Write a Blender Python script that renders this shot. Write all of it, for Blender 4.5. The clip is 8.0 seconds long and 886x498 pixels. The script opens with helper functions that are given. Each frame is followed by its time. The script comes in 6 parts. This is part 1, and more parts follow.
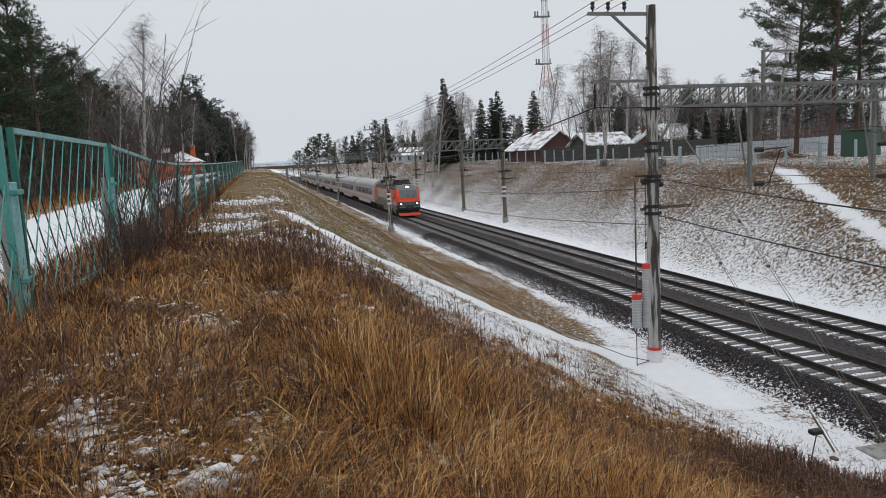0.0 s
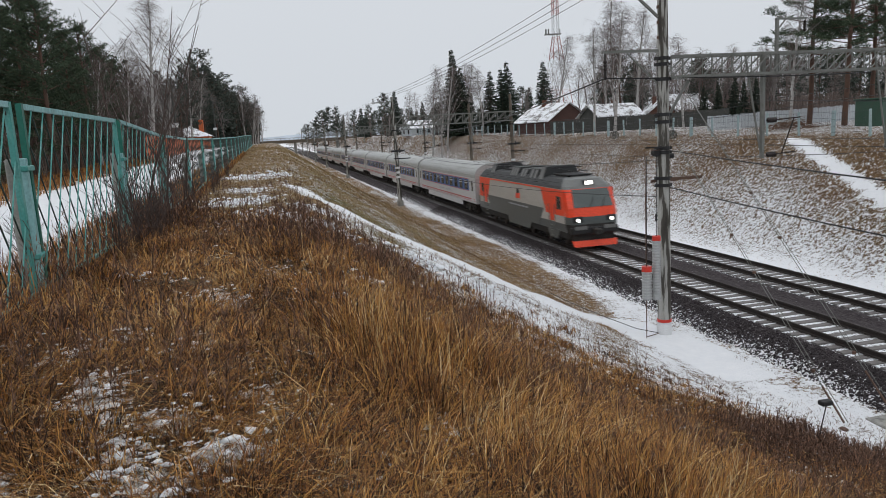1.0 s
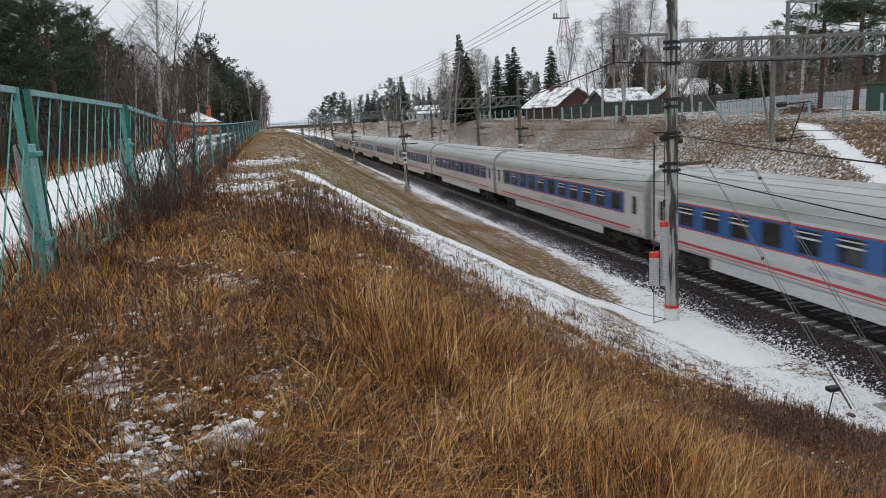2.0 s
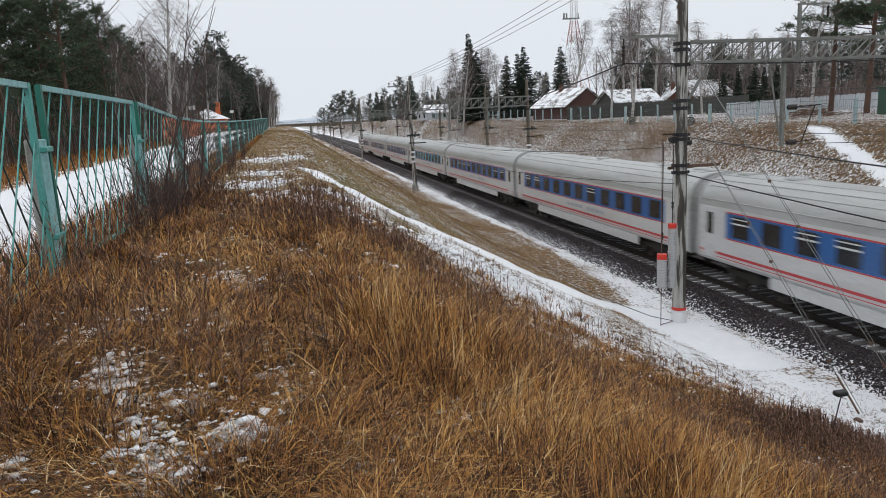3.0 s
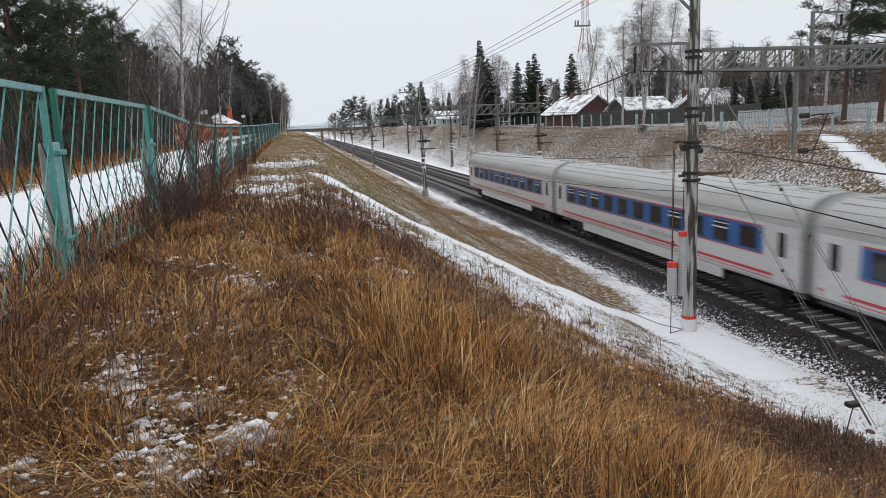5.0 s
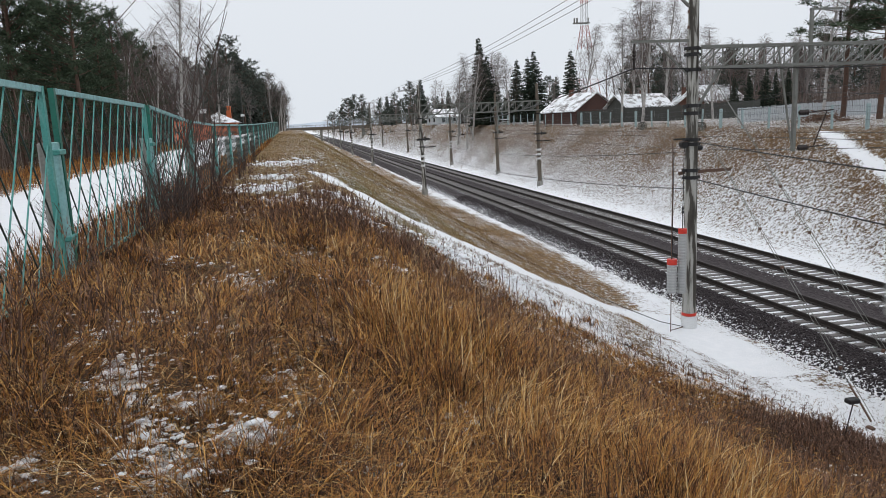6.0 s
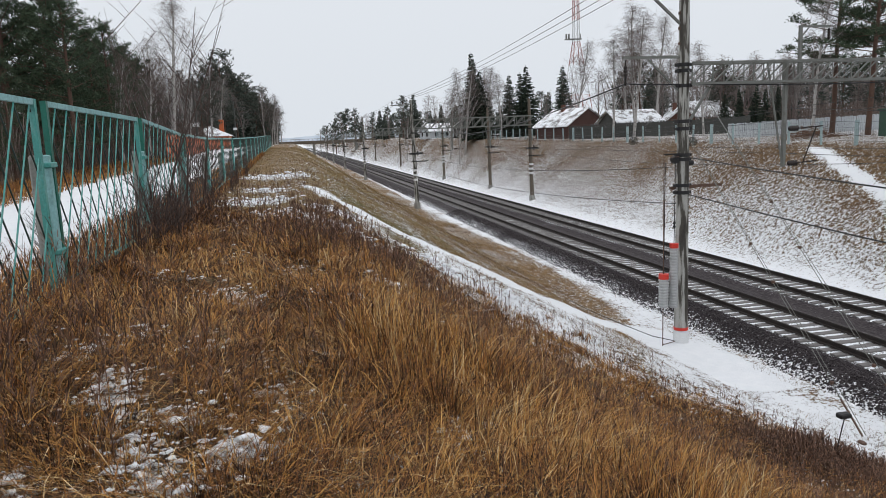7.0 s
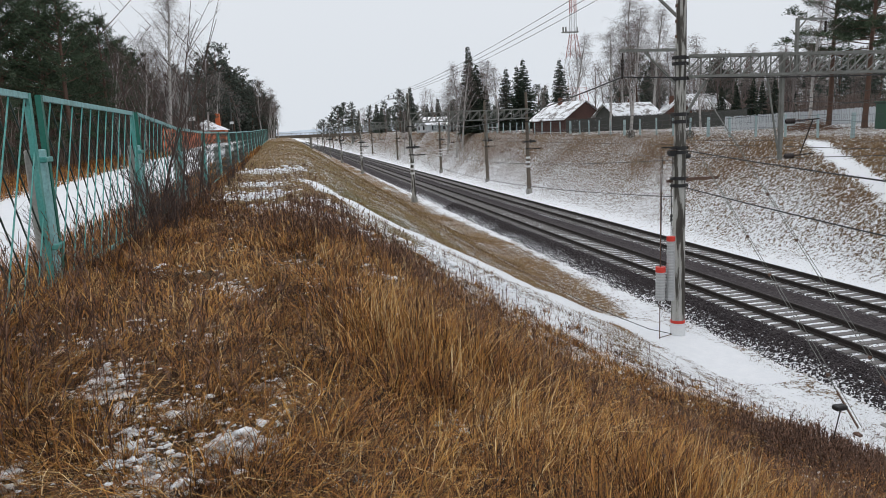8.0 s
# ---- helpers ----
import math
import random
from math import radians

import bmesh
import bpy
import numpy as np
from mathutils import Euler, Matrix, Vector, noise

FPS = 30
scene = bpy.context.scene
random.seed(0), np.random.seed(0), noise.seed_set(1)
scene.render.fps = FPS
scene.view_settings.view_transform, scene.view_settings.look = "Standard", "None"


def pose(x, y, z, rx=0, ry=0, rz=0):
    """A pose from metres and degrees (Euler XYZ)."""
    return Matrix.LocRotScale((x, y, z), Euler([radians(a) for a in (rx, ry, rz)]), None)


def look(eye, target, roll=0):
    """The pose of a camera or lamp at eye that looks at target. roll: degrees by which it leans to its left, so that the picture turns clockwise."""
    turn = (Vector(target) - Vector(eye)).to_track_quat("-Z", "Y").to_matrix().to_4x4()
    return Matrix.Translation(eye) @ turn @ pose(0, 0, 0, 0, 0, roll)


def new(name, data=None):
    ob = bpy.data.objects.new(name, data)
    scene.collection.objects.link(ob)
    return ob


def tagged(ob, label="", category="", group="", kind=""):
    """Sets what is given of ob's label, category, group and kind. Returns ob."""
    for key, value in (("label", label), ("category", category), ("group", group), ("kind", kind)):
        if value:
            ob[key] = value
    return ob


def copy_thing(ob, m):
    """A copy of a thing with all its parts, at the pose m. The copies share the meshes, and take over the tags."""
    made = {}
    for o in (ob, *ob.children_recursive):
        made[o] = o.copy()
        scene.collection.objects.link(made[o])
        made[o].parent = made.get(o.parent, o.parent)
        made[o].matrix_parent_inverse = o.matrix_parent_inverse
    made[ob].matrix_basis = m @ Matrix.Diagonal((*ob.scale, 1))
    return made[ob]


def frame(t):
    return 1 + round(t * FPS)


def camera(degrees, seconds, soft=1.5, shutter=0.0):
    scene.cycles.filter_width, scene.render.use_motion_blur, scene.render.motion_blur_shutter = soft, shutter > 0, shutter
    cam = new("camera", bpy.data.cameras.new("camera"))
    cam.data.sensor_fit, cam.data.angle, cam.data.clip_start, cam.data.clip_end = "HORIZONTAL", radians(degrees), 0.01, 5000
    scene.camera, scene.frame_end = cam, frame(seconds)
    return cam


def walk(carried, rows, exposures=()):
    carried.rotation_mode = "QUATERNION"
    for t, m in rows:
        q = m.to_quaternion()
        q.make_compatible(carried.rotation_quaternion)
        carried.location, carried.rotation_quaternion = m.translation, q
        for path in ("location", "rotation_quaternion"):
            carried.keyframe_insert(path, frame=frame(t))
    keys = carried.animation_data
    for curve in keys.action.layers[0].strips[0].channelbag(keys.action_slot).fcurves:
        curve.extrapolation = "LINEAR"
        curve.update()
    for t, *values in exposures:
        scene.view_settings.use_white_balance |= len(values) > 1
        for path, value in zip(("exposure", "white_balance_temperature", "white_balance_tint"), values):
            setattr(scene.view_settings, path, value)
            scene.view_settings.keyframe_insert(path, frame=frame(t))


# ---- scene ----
EYE = (0.0, 0.0, 7.13)
cam = camera(63.6, 8.0, soft=0.4, shutter=0.22)
# seconds, turn to the right of the line, tilt, roll
ROWS = [
    (0.0, 13.713, -7.195, -2.774), (0.5, 13.199, -8.358, -2.975), (1.0, 12.837, -9.281, -3.236),
    (1.5, 12.387, -10.21, -3.411), (3.0, 11.614, -10.425, -2.757), (3.5, 11.212, -9.389, -2.34),
    (4.0, 10.86, -9.481, -2.387), (4.5, 10.891, -9.723, -2.324), (6.0, 10.881, -10.061, -2.588),
    (6.5, 11.125, -9.76, -2.541), (7.0, 11.546, -8.963, -2.349), (7.5, 11.852, -8.853, -2.384),
    (8.0, 11.751, -9.478, -2.468),
]


def aim(turn, tilt, roll):
    a, b = radians(turn), radians(tilt)
    way = Vector((math.sin(a) * math.cos(b), math.cos(a) * math.cos(b), math.sin(b)))
    return look(EYE, Vector(EYE) + way, roll)


walk(cam, [(t, aim(a, b, c)) for t, a, b, c in ROWS],
     [(0.0, -0.05), (1.0, -0.07), (1.6, -0.01), (2.9, 0.18), (4.5, 0.19), (6.0, 0.16), (7.0, 0.12), (8.0, 0.11)])

# ---- world and light: a flat winter overcast ----
world = bpy.data.worlds.new("overcast")
scene.world = world
world.use_nodes = True
wn, wl = world.node_tree.nodes, world.node_tree.links
wn.clear()
w_out, w_bg = wn.new("ShaderNodeOutputWorld"), wn.new("ShaderNodeBackground")
w_tc, w_sep, w_ramp = wn.new("ShaderNodeTexCoord"), wn.new("ShaderNodeSeparateXYZ"), wn.new("ShaderNodeValToRGB")
wl.new(w_tc.outputs["Generated"], w_sep.inputs[0])
wl.new(w_sep.outputs["Z"], w_ramp.inputs[0])
wl.new(w_ramp.outputs[0], w_bg.inputs[0])
wl.new(w_bg.outputs[0], w_out.inputs[0])
ramp = w_ramp.color_ramp
ramp.elements[0].position, ramp.elements[0].color = 0.0, (0.66, 0.70, 0.75, 1)
ramp.elements[1].position, ramp.elements[1].color = 1.0, (1.0, 1.03, 1.08, 1)
mid = ramp.elements.new(0.25)
mid.color = (0.70, 0.735, 0.785, 1)
w_bg.inputs[1].default_value = 1.0
sun_data = bpy.data.lights.new("sun", "SUN")
sun_data.energy, sun_data.angle, sun_data.color = 0.5, radians(60), (1.0, 0.98, 0.95)
sun = new("sun", sun_data)
sun.matrix_world = look((0, 0, 60), (12, 22, 0))


# ---- mesh building ----
class Shape:
    """Gathers corners and faces of one mesh."""

    def __init__(self):
        self.v, self.f, self.m, self.s = [], [], [], []

    def add(self, verts, faces, mat=0, smooth=False):
        n = len(self.v)
        self.v.extend(verts)
        for face in faces:
            self.f.append([i + n for i in face])
            self.m.append(mat)
            self.s.append(smooth)
        return self

    def box(self, x0, x1, y0, y1, z0, z1, mat=0, m=None, chamfer=0.0):
        c = min(chamfer, (x1 - x0) * 0.45, (y1 - y0) * 0.45, (z1 - z0) * 0.45)
        if c <= 0:
            vs = [Vector((x, y, z)) for z in (z0, z1) for y in (y0, y1) for x in (x0, x1)]
            fs = [(0, 2, 3, 1), (4, 5, 7, 6), (0, 1, 5, 4), (2, 6, 7, 3), (0, 4, 6, 2), (1, 3, 7, 5)]
        else:
            vs, rings = [], ((z0, c), (z0 + c, 0), (z1 - c, 0), (z1, c))
            for z, k in rings:
                vs += [Vector(p) for p in ((x0 + c, y0 + k, z), (x1 - c, y0 + k, z), (x1 - k, y0 + c, z), (x1 - k, y1 - c, z),
                                           (x1 - c, y1 - k, z), (x0 + c, y1 - k, z), (x0 + k, y1 - c, z), (x0 + k, y0 + c, z))]
            fs = [tuple(range(7, -1, -1)), tuple(range(24, 32))]
            for r in range(3):
                for i in range(8):
                    j = (i + 1) % 8
                    fs.append((r * 8 + i, r * 8 + j, r * 8 + 8 + j, r * 8 + 8 + i))
        if m is not None:
            vs = [m @ p for p in vs]
        return self.add(vs, fs, mat)

    def tube(self, pts, radii, n=8, mat=0, caps=True, smooth=True):
        pts = [Vector(p) for p in pts]
        if not hasattr(radii, "__len__"):
            radii = [radii] * len(pts)
        vs, fs = [], []
        for i, p in enumerate(pts):
            d = (pts[min(i + 1, len(pts) - 1)] - pts[max(i - 1, 0)]).normalized()
            side = d.cross(Vector((0, 0, 1)) if abs(d.z) < 0.9 else Vector((1, 0, 0))).normalized()
            up = side.cross(d)
            for k in range(n):
                a = 2 * math.pi * k / n
                vs.append(p + radii[i] * (math.cos(a) * side + math.sin(a) * up))
        for i in range(len(pts) - 1):
            for k in range(n):
                j = (k + 1) % n
                fs.append((i * n + k, i * n + j, (i + 1) * n + j, (i + 1) * n + k))
        self.add(vs, fs, mat, smooth)
        if caps:
            e = (len(pts) - 1) * n
            self.add(vs[:n], [tuple(range(n - 1, -1, -1))], mat)
            self.add(vs[e:], [tuple(range(n))], mat)
        return self

    def bar(self, a, b, w, h=None, mat=0):
        """A square bar from a to b."""
        a, b = Vector(a), Vector(b)
        d = b - a
        side = d.cross(Vector((0, 0, 1)) if abs(d.normalized().z) < 0.95 else Vector((1, 0, 0))).normalized() * w / 2
        up = side.cross(d).normalized() * (h or w) / 2
        vs = [p + s * side + u * up for p in (a, b) for u in (-1, 1) for s in (-1, 1)]
        return self.add(vs, [(0, 2, 3, 1), (4, 5, 7, 6), (0, 1, 5, 4), (2, 6, 7, 3), (0, 4, 6, 2), (1, 3, 7, 5)], mat)

    def sweep(self, profile, stations, mat=0, smooth=False, closed=True, ends=True):
        """Joins copies of a 2D profile set by stations, each a function of (u, v)."""
        n, vs, fs = len(profile), [], []
        for st in stations:
            vs += [Vector(st(u, v)) for u, v in profile]
        for i in range(len(stations) - 1):
            for k in range(n if closed else n - 1):
                j = (k + 1) % n
                fs.append((i * n + k, i * n + j, (i + 1) * n + j, (i + 1) * n + k))
        self.add(vs, fs, mat, smooth)
        if closed and ends:
            e = (len(stations) - 1) * n
            self.add(vs[:n], [tuple(range(n - 1, -1, -1))], mat)
            self.add(vs[e:], [tuple(range(n))], mat)
        return self

    def mesh(self, name, *mats):
        me = bpy.data.meshes.new(name)
        me.from_pydata([tuple(p) for p in self.v], [], self.f)
        for mat in mats:
            me.materials.append(mat)
        me.polygons.foreach_set("material_index", self.m)
        me.polygons.foreach_set("use_smooth", self.s)
        me.update()
        return me


def part(name, shape, material, parent, label="", m=None, kind=""):
    mats = material if isinstance(material, (list, tuple)) else (material,)
    me = shape if isinstance(shape, bpy.types.Mesh) else shape.mesh(name, *mats)
    ob = new(name, me)
    ob.parent = parent
    if m is not None:
        ob.matrix_basis = m
    return tagged(ob, label, "", "", kind)


def thing(name, m, label, category, group="", kind=""):
    ob = new(name)
    ob.matrix_basis = m
    return tagged(ob, label, category, group, kind)


def solo(name, shape, material, label, category="", group="", kind="", m=None):
    mats = material if isinstance(material, (list, tuple)) else (material,)
    ob = new(name, shape if isinstance(shape, bpy.types.Mesh) else shape.mesh(name, *mats))
    if m is not None:
        ob.matrix_basis = m
    return tagged(ob, label, category, group, kind)


# ---- materials ----
def material(name, rough=0.7, metal=0.0, spec=0.4):
    mat = bpy.data.materials.new(name)
    mat.use_nodes = True
    nt = mat.node_tree
    b = nt.nodes["Principled BSDF"]
    b.inputs["Roughness"].default_value, b.inputs["Metallic"].default_value = rough, metal
    b.inputs["Specular IOR Level"].default_value = spec
    return mat, nt, b


def node(nt, kind, **sets):
    n = nt.nodes.new(kind)
    for key, value in sets.items():
        n.inputs[key].default_value = value
    return n


def noise_at(nt, scale, detail=4, coords="Object", rough=0.6, squash=None):
    tc = nt.nodes.new("ShaderNodeTexCoord")
    nz = node(nt, "ShaderNodeTexNoise", Scale=scale, Detail=detail, Roughness=rough)
    if squash:
        mp = nt.nodes.new("ShaderNodeMapping")
        mp.inputs["Scale"].default_value = squash
        nt.links.new(tc.outputs[coords], mp.inputs[0])
        nt.links.new(mp.outputs[0], nz.inputs["Vector"])
    else:
        nt.links.new(tc.outputs[coords], nz.inputs["Vector"])
    return nz.outputs["Fac"]


def ramp_of(nt, fac, stops):
    r = nt.nodes.new("ShaderNodeValToRGB")
    el = r.color_ramp.elements
    while len(el) < len(stops):
        el.new(0.5)
    for e, (p, c) in zip(el, stops):
        e.position, e.color = p, (*c, 1) if len(c) == 3 else c
    nt.links.new(fac, r.inputs[0])
    return r.outputs[0]


def mixed(nt, fac, a, b, mode="MIX"):
    mx = nt.nodes.new("ShaderNodeMix")
    mx.data_type, mx.blend_type = "RGBA", mode
    for sock, value in ((mx.inputs[0], fac), (mx.inputs[6], a), (mx.inputs[7], b)):
        if isinstance(value, bpy.types.NodeSocket):
            nt.links.new(value, sock)
        elif isinstance(value, (int, float)):
            sock.default_value = value
        else:
            sock.default_value = (*value, 1)
    return mx.outputs[2]


def calc(nt, op, a, b=0.0):
    mt = nt.nodes.new("ShaderNodeMath")
    mt.operation = op
    for sock, value in zip(mt.inputs, (a, b)):
        if isinstance(value, bpy.types.NodeSocket):
            nt.links.new(value, sock)
        else:
            sock.default_value = value
    return mt.outputs[0]


def attr(nt, name):
    n = nt.nodes.new("ShaderNodeAttribute")
    n.attribute_name = name
    return n.outputs["Fac"]


def bumped(nt, b, height, strength=0.3, distance=0.02):
    bp = node(nt, "ShaderNodeBump", Strength=strength, Distance=distance)
    nt.links.new(height, bp.inputs["Height"])
    nt.links.new(bp.outputs[0], b.inputs["Normal"])


def worn(name, colour, wear, rough=0.6, metal=0.0, scale=3.0, amount=0.35, fine=40.0, bump=0.15, spec=0.4, squash=None):
    """A base colour with stains at one scale, grain at another, and fine relief."""
    mat, nt, b = material(name, rough, metal, spec)
    big, small = noise_at(nt, scale, 5, squash=squash), noise_at(nt, fine, 3)
    patch = ramp_of(nt, big, [(0.5 - 0.02, (0, 0, 0)), (0.5 + 0.25, (1, 1, 1))])
    base = mixed(nt, calc(nt, "MULTIPLY", patch, amount), colour, wear)
    grain = ramp_of(nt, small, [(0.3, (0.82, 0.82, 0.82)), (0.7, (1.1, 1.1, 1.1))])
    nt.links.new(mixed(nt, 1.0, base, grain, "MULTIPLY"), b.inputs["Base Color"])
    bumped(nt, b, small, bump, 0.01)
    return mat


def snowy(name, colour, colour2, threshold=0.5, scale=2.0, attribute="", squash=None):
    """A surface partly under thin snow: noise, and where given a cover value, decide where it lies."""
    mat, nt, b = material(name, 0.85, 0.0, 0.2)
    big, small = noise_at(nt, scale, 8, rough=0.7, squash=squash), noise_at(nt, scale * 9, 5)
    base = mixed(nt, small, colour, colour2)
    s = calc(nt, "ADD", calc(nt, "MULTIPLY", big, 0.7), calc(nt, "MULTIPLY", small, 0.3))
    if attribute:
        s = calc(nt, "ADD", s, calc(nt, "SUBTRACT", attr(nt, attribute), 0.5))
    mask = ramp_of(nt, s, [(threshold - 0.03, (0, 0, 0)), (threshold + 0.04, (1, 1, 1))])
    nt.links.new(mixed(nt, mask, base, (0.83, 0.85, 0.88)), b.inputs["Base Color"])
    bumped(nt, b, s, 0.5, 0.04)
    return mat


def ground_material():
    """Snow, straw-coloured turf and dark earth, laid out by the values kept at the corners of the sheet."""
    mat, nt, b = material("ground_cover", 0.9, 0.0, 0.15)
    n1, n2, n3 = noise_at(nt, 0.35, 6), noise_at(nt, 2.6, 8, rough=0.75), noise_at(nt, 22.0, 5, rough=0.7)
    n4 = noise_at(nt, 8.0, 5, rough=0.7)
    straw = ramp_of(nt, n4, [(0.3, (0.12, 0.07, 0.036)), (0.5, (0.25, 0.155, 0.075)), (0.7, (0.38, 0.26, 0.14))])
    earth = ramp_of(nt, n3, [(0.3, (0.035, 0.022, 0.016)), (0.7, (0.13, 0.08, 0.048))])
    green = ramp_of(nt, n3, [(0.3, (0.075, 0.068, 0.026)), (0.7, (0.21, 0.18, 0.075))])
    base = mixed(nt, attr(nt, "bare"), straw, earth)
    base = mixed(nt, calc(nt, "MULTIPLY", attr(nt, "moss"), ramp_of(nt, n1, [(0.38, (0, 0, 0)), (0.6, (1, 1, 1))])), base, green)
    grain = ramp_of(nt, n3, [(0.25, (0.6, 0.6, 0.6)), (0.75, (1.25, 1.25, 1.25))])
    base = mixed(nt, 1.0, base, grain, "MULTIPLY")
    blot = ramp_of(nt, noise_at(nt, 3.1, 3), [(0.36, (0.68, 0.66, 0.65)), (0.6, (1.15, 1.15, 1.15))])
    base = mixed(nt, 1.0, base, blot, "MULTIPLY")
    s = calc(nt, "ADD", calc(nt, "MULTIPLY", n2, 0.3), calc(nt, "ADD", calc(nt, "MULTIPLY", n4, 0.4), calc(nt, "MULTIPLY", n3, 0.3)))
    n5 = noise_at(nt, 5.5, 9, rough=0.74)
    clod = calc(nt, "ADD", calc(nt, "MULTIPLY", n5, 0.7), calc(nt, "ADD", calc(nt, "MULTIPLY", n2, 0.12), calc(nt, "MULTIPLY", n3, 0.18)))
    s = mixed(nt, attr(nt, "clods"), s, clod)
    s = calc(nt, "ADD", calc(nt, "MULTIPLY", calc(nt, "SUBTRACT", s, 0.5), 2.7), attr(nt, "snow"))
    mask = ramp_of(nt, s, [(0.47, (0, 0, 0)), (0.54, (1, 1, 1))])
    snow = ramp_of(nt, n2, [(0.3, (0.80, 0.82, 0.85)), (0.7, (0.88, 0.89, 0.91))])
    nt.links.new(mixed(nt, mask, base, snow), b.inputs["Base Color"])
    bumped(nt, b, calc(nt, "ADD", calc(nt, "ADD", n3, n4), calc(nt, "MULTIPLY", mask, 0.5)), 0.8, 0.06)
    return mat


def ballast_material():
    mat, nt, b = material("dark_ballast", 0.9, 0.0, 0.2)
    tc = nt.nodes.new("ShaderNodeTexCoord")
    vo = node(nt, "ShaderNodeTexVoronoi", Scale=14.0)
    nt.links.new(tc.outputs["Object"], vo.inputs["Vector"])
    n2, n3 = noise_at(nt, 7.0, 6, rough=0.7), noise_at(nt, 40.0, 3)
    stone = mixed(nt, vo.outputs["Color"], (0.022, 0.018, 0.02), (0.085, 0.072, 0.075))
    stone = mixed(nt, 1.0, stone, ramp_of(nt, n3, [(0.3, (0.7, 0.7, 0.7)), (0.7, (1.2, 1.2, 1.2))]), "MULTIPLY")
    s = calc(nt, "ADD", calc(nt, "MULTIPLY", n2, 0.75), calc(nt, "MULTIPLY", vo.outputs["Distance"], 0.25))
    s = calc(nt, "ADD", s, calc(nt, "SUBTRACT", attr(nt, "snow"), 0.5))
    mask = ramp_of(nt, s, [(0.50, (0, 0, 0)), (0.56, (1, 1, 1))])
    nt.links.new(mixed(nt, mask, stone, (0.82, 0.84, 0.87)), b.inputs["Base Color"])
    bumped(nt, b, vo.outputs["Distance"], 0.8, 0.04)
    return mat


def blade_material(name, stops, rough=0.75):
    """Dry stems: the tint kept on each one picks its colour."""
    mat, nt, b = material(name, rough, 0.0, 0.2)
    col = ramp_of(nt, attr(nt, "tint"), stops)
    nt.links.new(col, b.inputs["Base Color"])
    return mat


def streaked_concrete():
    mat, nt, b = material("streaked_pole_concrete", 0.85, 0.0, 0.25)
    streak, grain = noise_at(nt, 2.6, 5, squash=(2.2, 2.2, 0.22), rough=0.55), noise_at(nt, 35, 4)
    col = ramp_of(nt, streak, [(0.40, (0.42, 0.415, 0.39)), (0.49, (0.33, 0.325, 0.30)), (0.53, (0.085, 0.078, 0.068)), (0.7, (0.05, 0.045, 0.04))])
    col = mixed(nt, 1.0, col, ramp_of(nt, grain, [(0.3, (0.8, 0.8, 0.8)), (0.7, (1.12, 1.12, 1.12))]), "MULTIPLY")
    nt.links.new(col, b.inputs["Base Color"])
    bumped(nt, b, grain, 0.25, 0.01)
    return mat


def glowing(name, colour, strength):
    mat, nt, b = material(name, 0.3)
    b.inputs["Base Color"].default_value = (*colour, 1)
    b.inputs["Emission Color"].default_value = (*colour, 1)
    b.inputs["Emission Strength"].default_value = strength
    return mat


M_GROUND = ground_material()
M_CONCRETE = worn("weathered_concrete", (0.30, 0.295, 0.275), (0.045, 0.042, 0.038), 0.85, scale=1.3, amount=1.0, fine=30, squash=(3, 3, 0.5))
M_STREAKED = streaked_concrete()
M_STEEL_GREY = worn("painted_grey_steel", (0.17, 0.175, 0.16), (0.07, 0.058, 0.05), 0.55, scale=2.5, amount=0.6)
M_RUST = worn("rusty_steel", (0.12, 0.07, 0.05), (0.05, 0.035, 0.03), 0.8, scale=5, amount=0.7)
M_RAIL = worn("rail_steel_side", (0.032, 0.025, 0.022), (0.018, 0.015, 0.014), 0.65, 0.3, scale=2, amount=0.6)
M_RAILTOP = worn("polished_rail_head", (0.20, 0.19, 0.19), (0.10, 0.09, 0.085), 0.45, 0.7, scale=1, amount=0.4)
M_SLEEPER = worn("dark_sleeper", (0.17, 0.16, 0.155), (0.09, 0.08, 0.078), 0.85, scale=4, amount=0.6)
M_BALLAST = ballast_material()
M_SNOW = snowy("thin_snow", (0.2, 0.19, 0.18), (0.3, 0.28, 0.27), 0.42, 5.0)
M_TEAL = worn("flaking_teal_paint", (0.07, 0.30, 0.27), (0.28, 0.47, 0.45), 0.55, scale=4, amount=0.8, squash=(2, 2, 0.6))
M_TEAL_DARK = worn("dark_teal_paint", (0.01, 0.13, 0.095), (0.03, 0.16, 0.12), 0.4, scale=4, amount=0.4)
M_TEAL_PALE = worn("pale_teal_paint", (0.27, 0.50, 0.51), (0.11, 0.2, 0.18), 0.6, scale=6, amount=0.7, squash=(2, 2, 0.6))
M_ROD = worn("mesh_rod_paint", (0.03, 0.055, 0.048), (0.03, 0.028, 0.024), 0.6, scale=2, amount=1.0)
M_BLACK = worn("black_rubber_steel", (0.018, 0.018, 0.019), (0.035, 0.032, 0.03), 0.6, scale=6, amount=0.5)
M_WIRE = worn("wire", (0.03, 0.03, 0.032), (0.05, 0.045, 0.04), 0.5, 0.5, scale=1)
M_DARKPOLE = worn("dark_stained_concrete", (0.14, 0.115, 0.09), (0.05, 0.042, 0.036), 0.85, scale=1.5, amount=0.8, squash=(3, 3, 0.5))
M_INSULATOR = worn("brown_porcelain", (0.03, 0.022, 0.02), (0.05, 0.035, 0.03), 0.25, scale=8)
M_WHITE = worn("white_paint", (0.72, 0.73, 0.74), (0.5, 0.5, 0.5), 0.5, scale=3, amount=0.4)
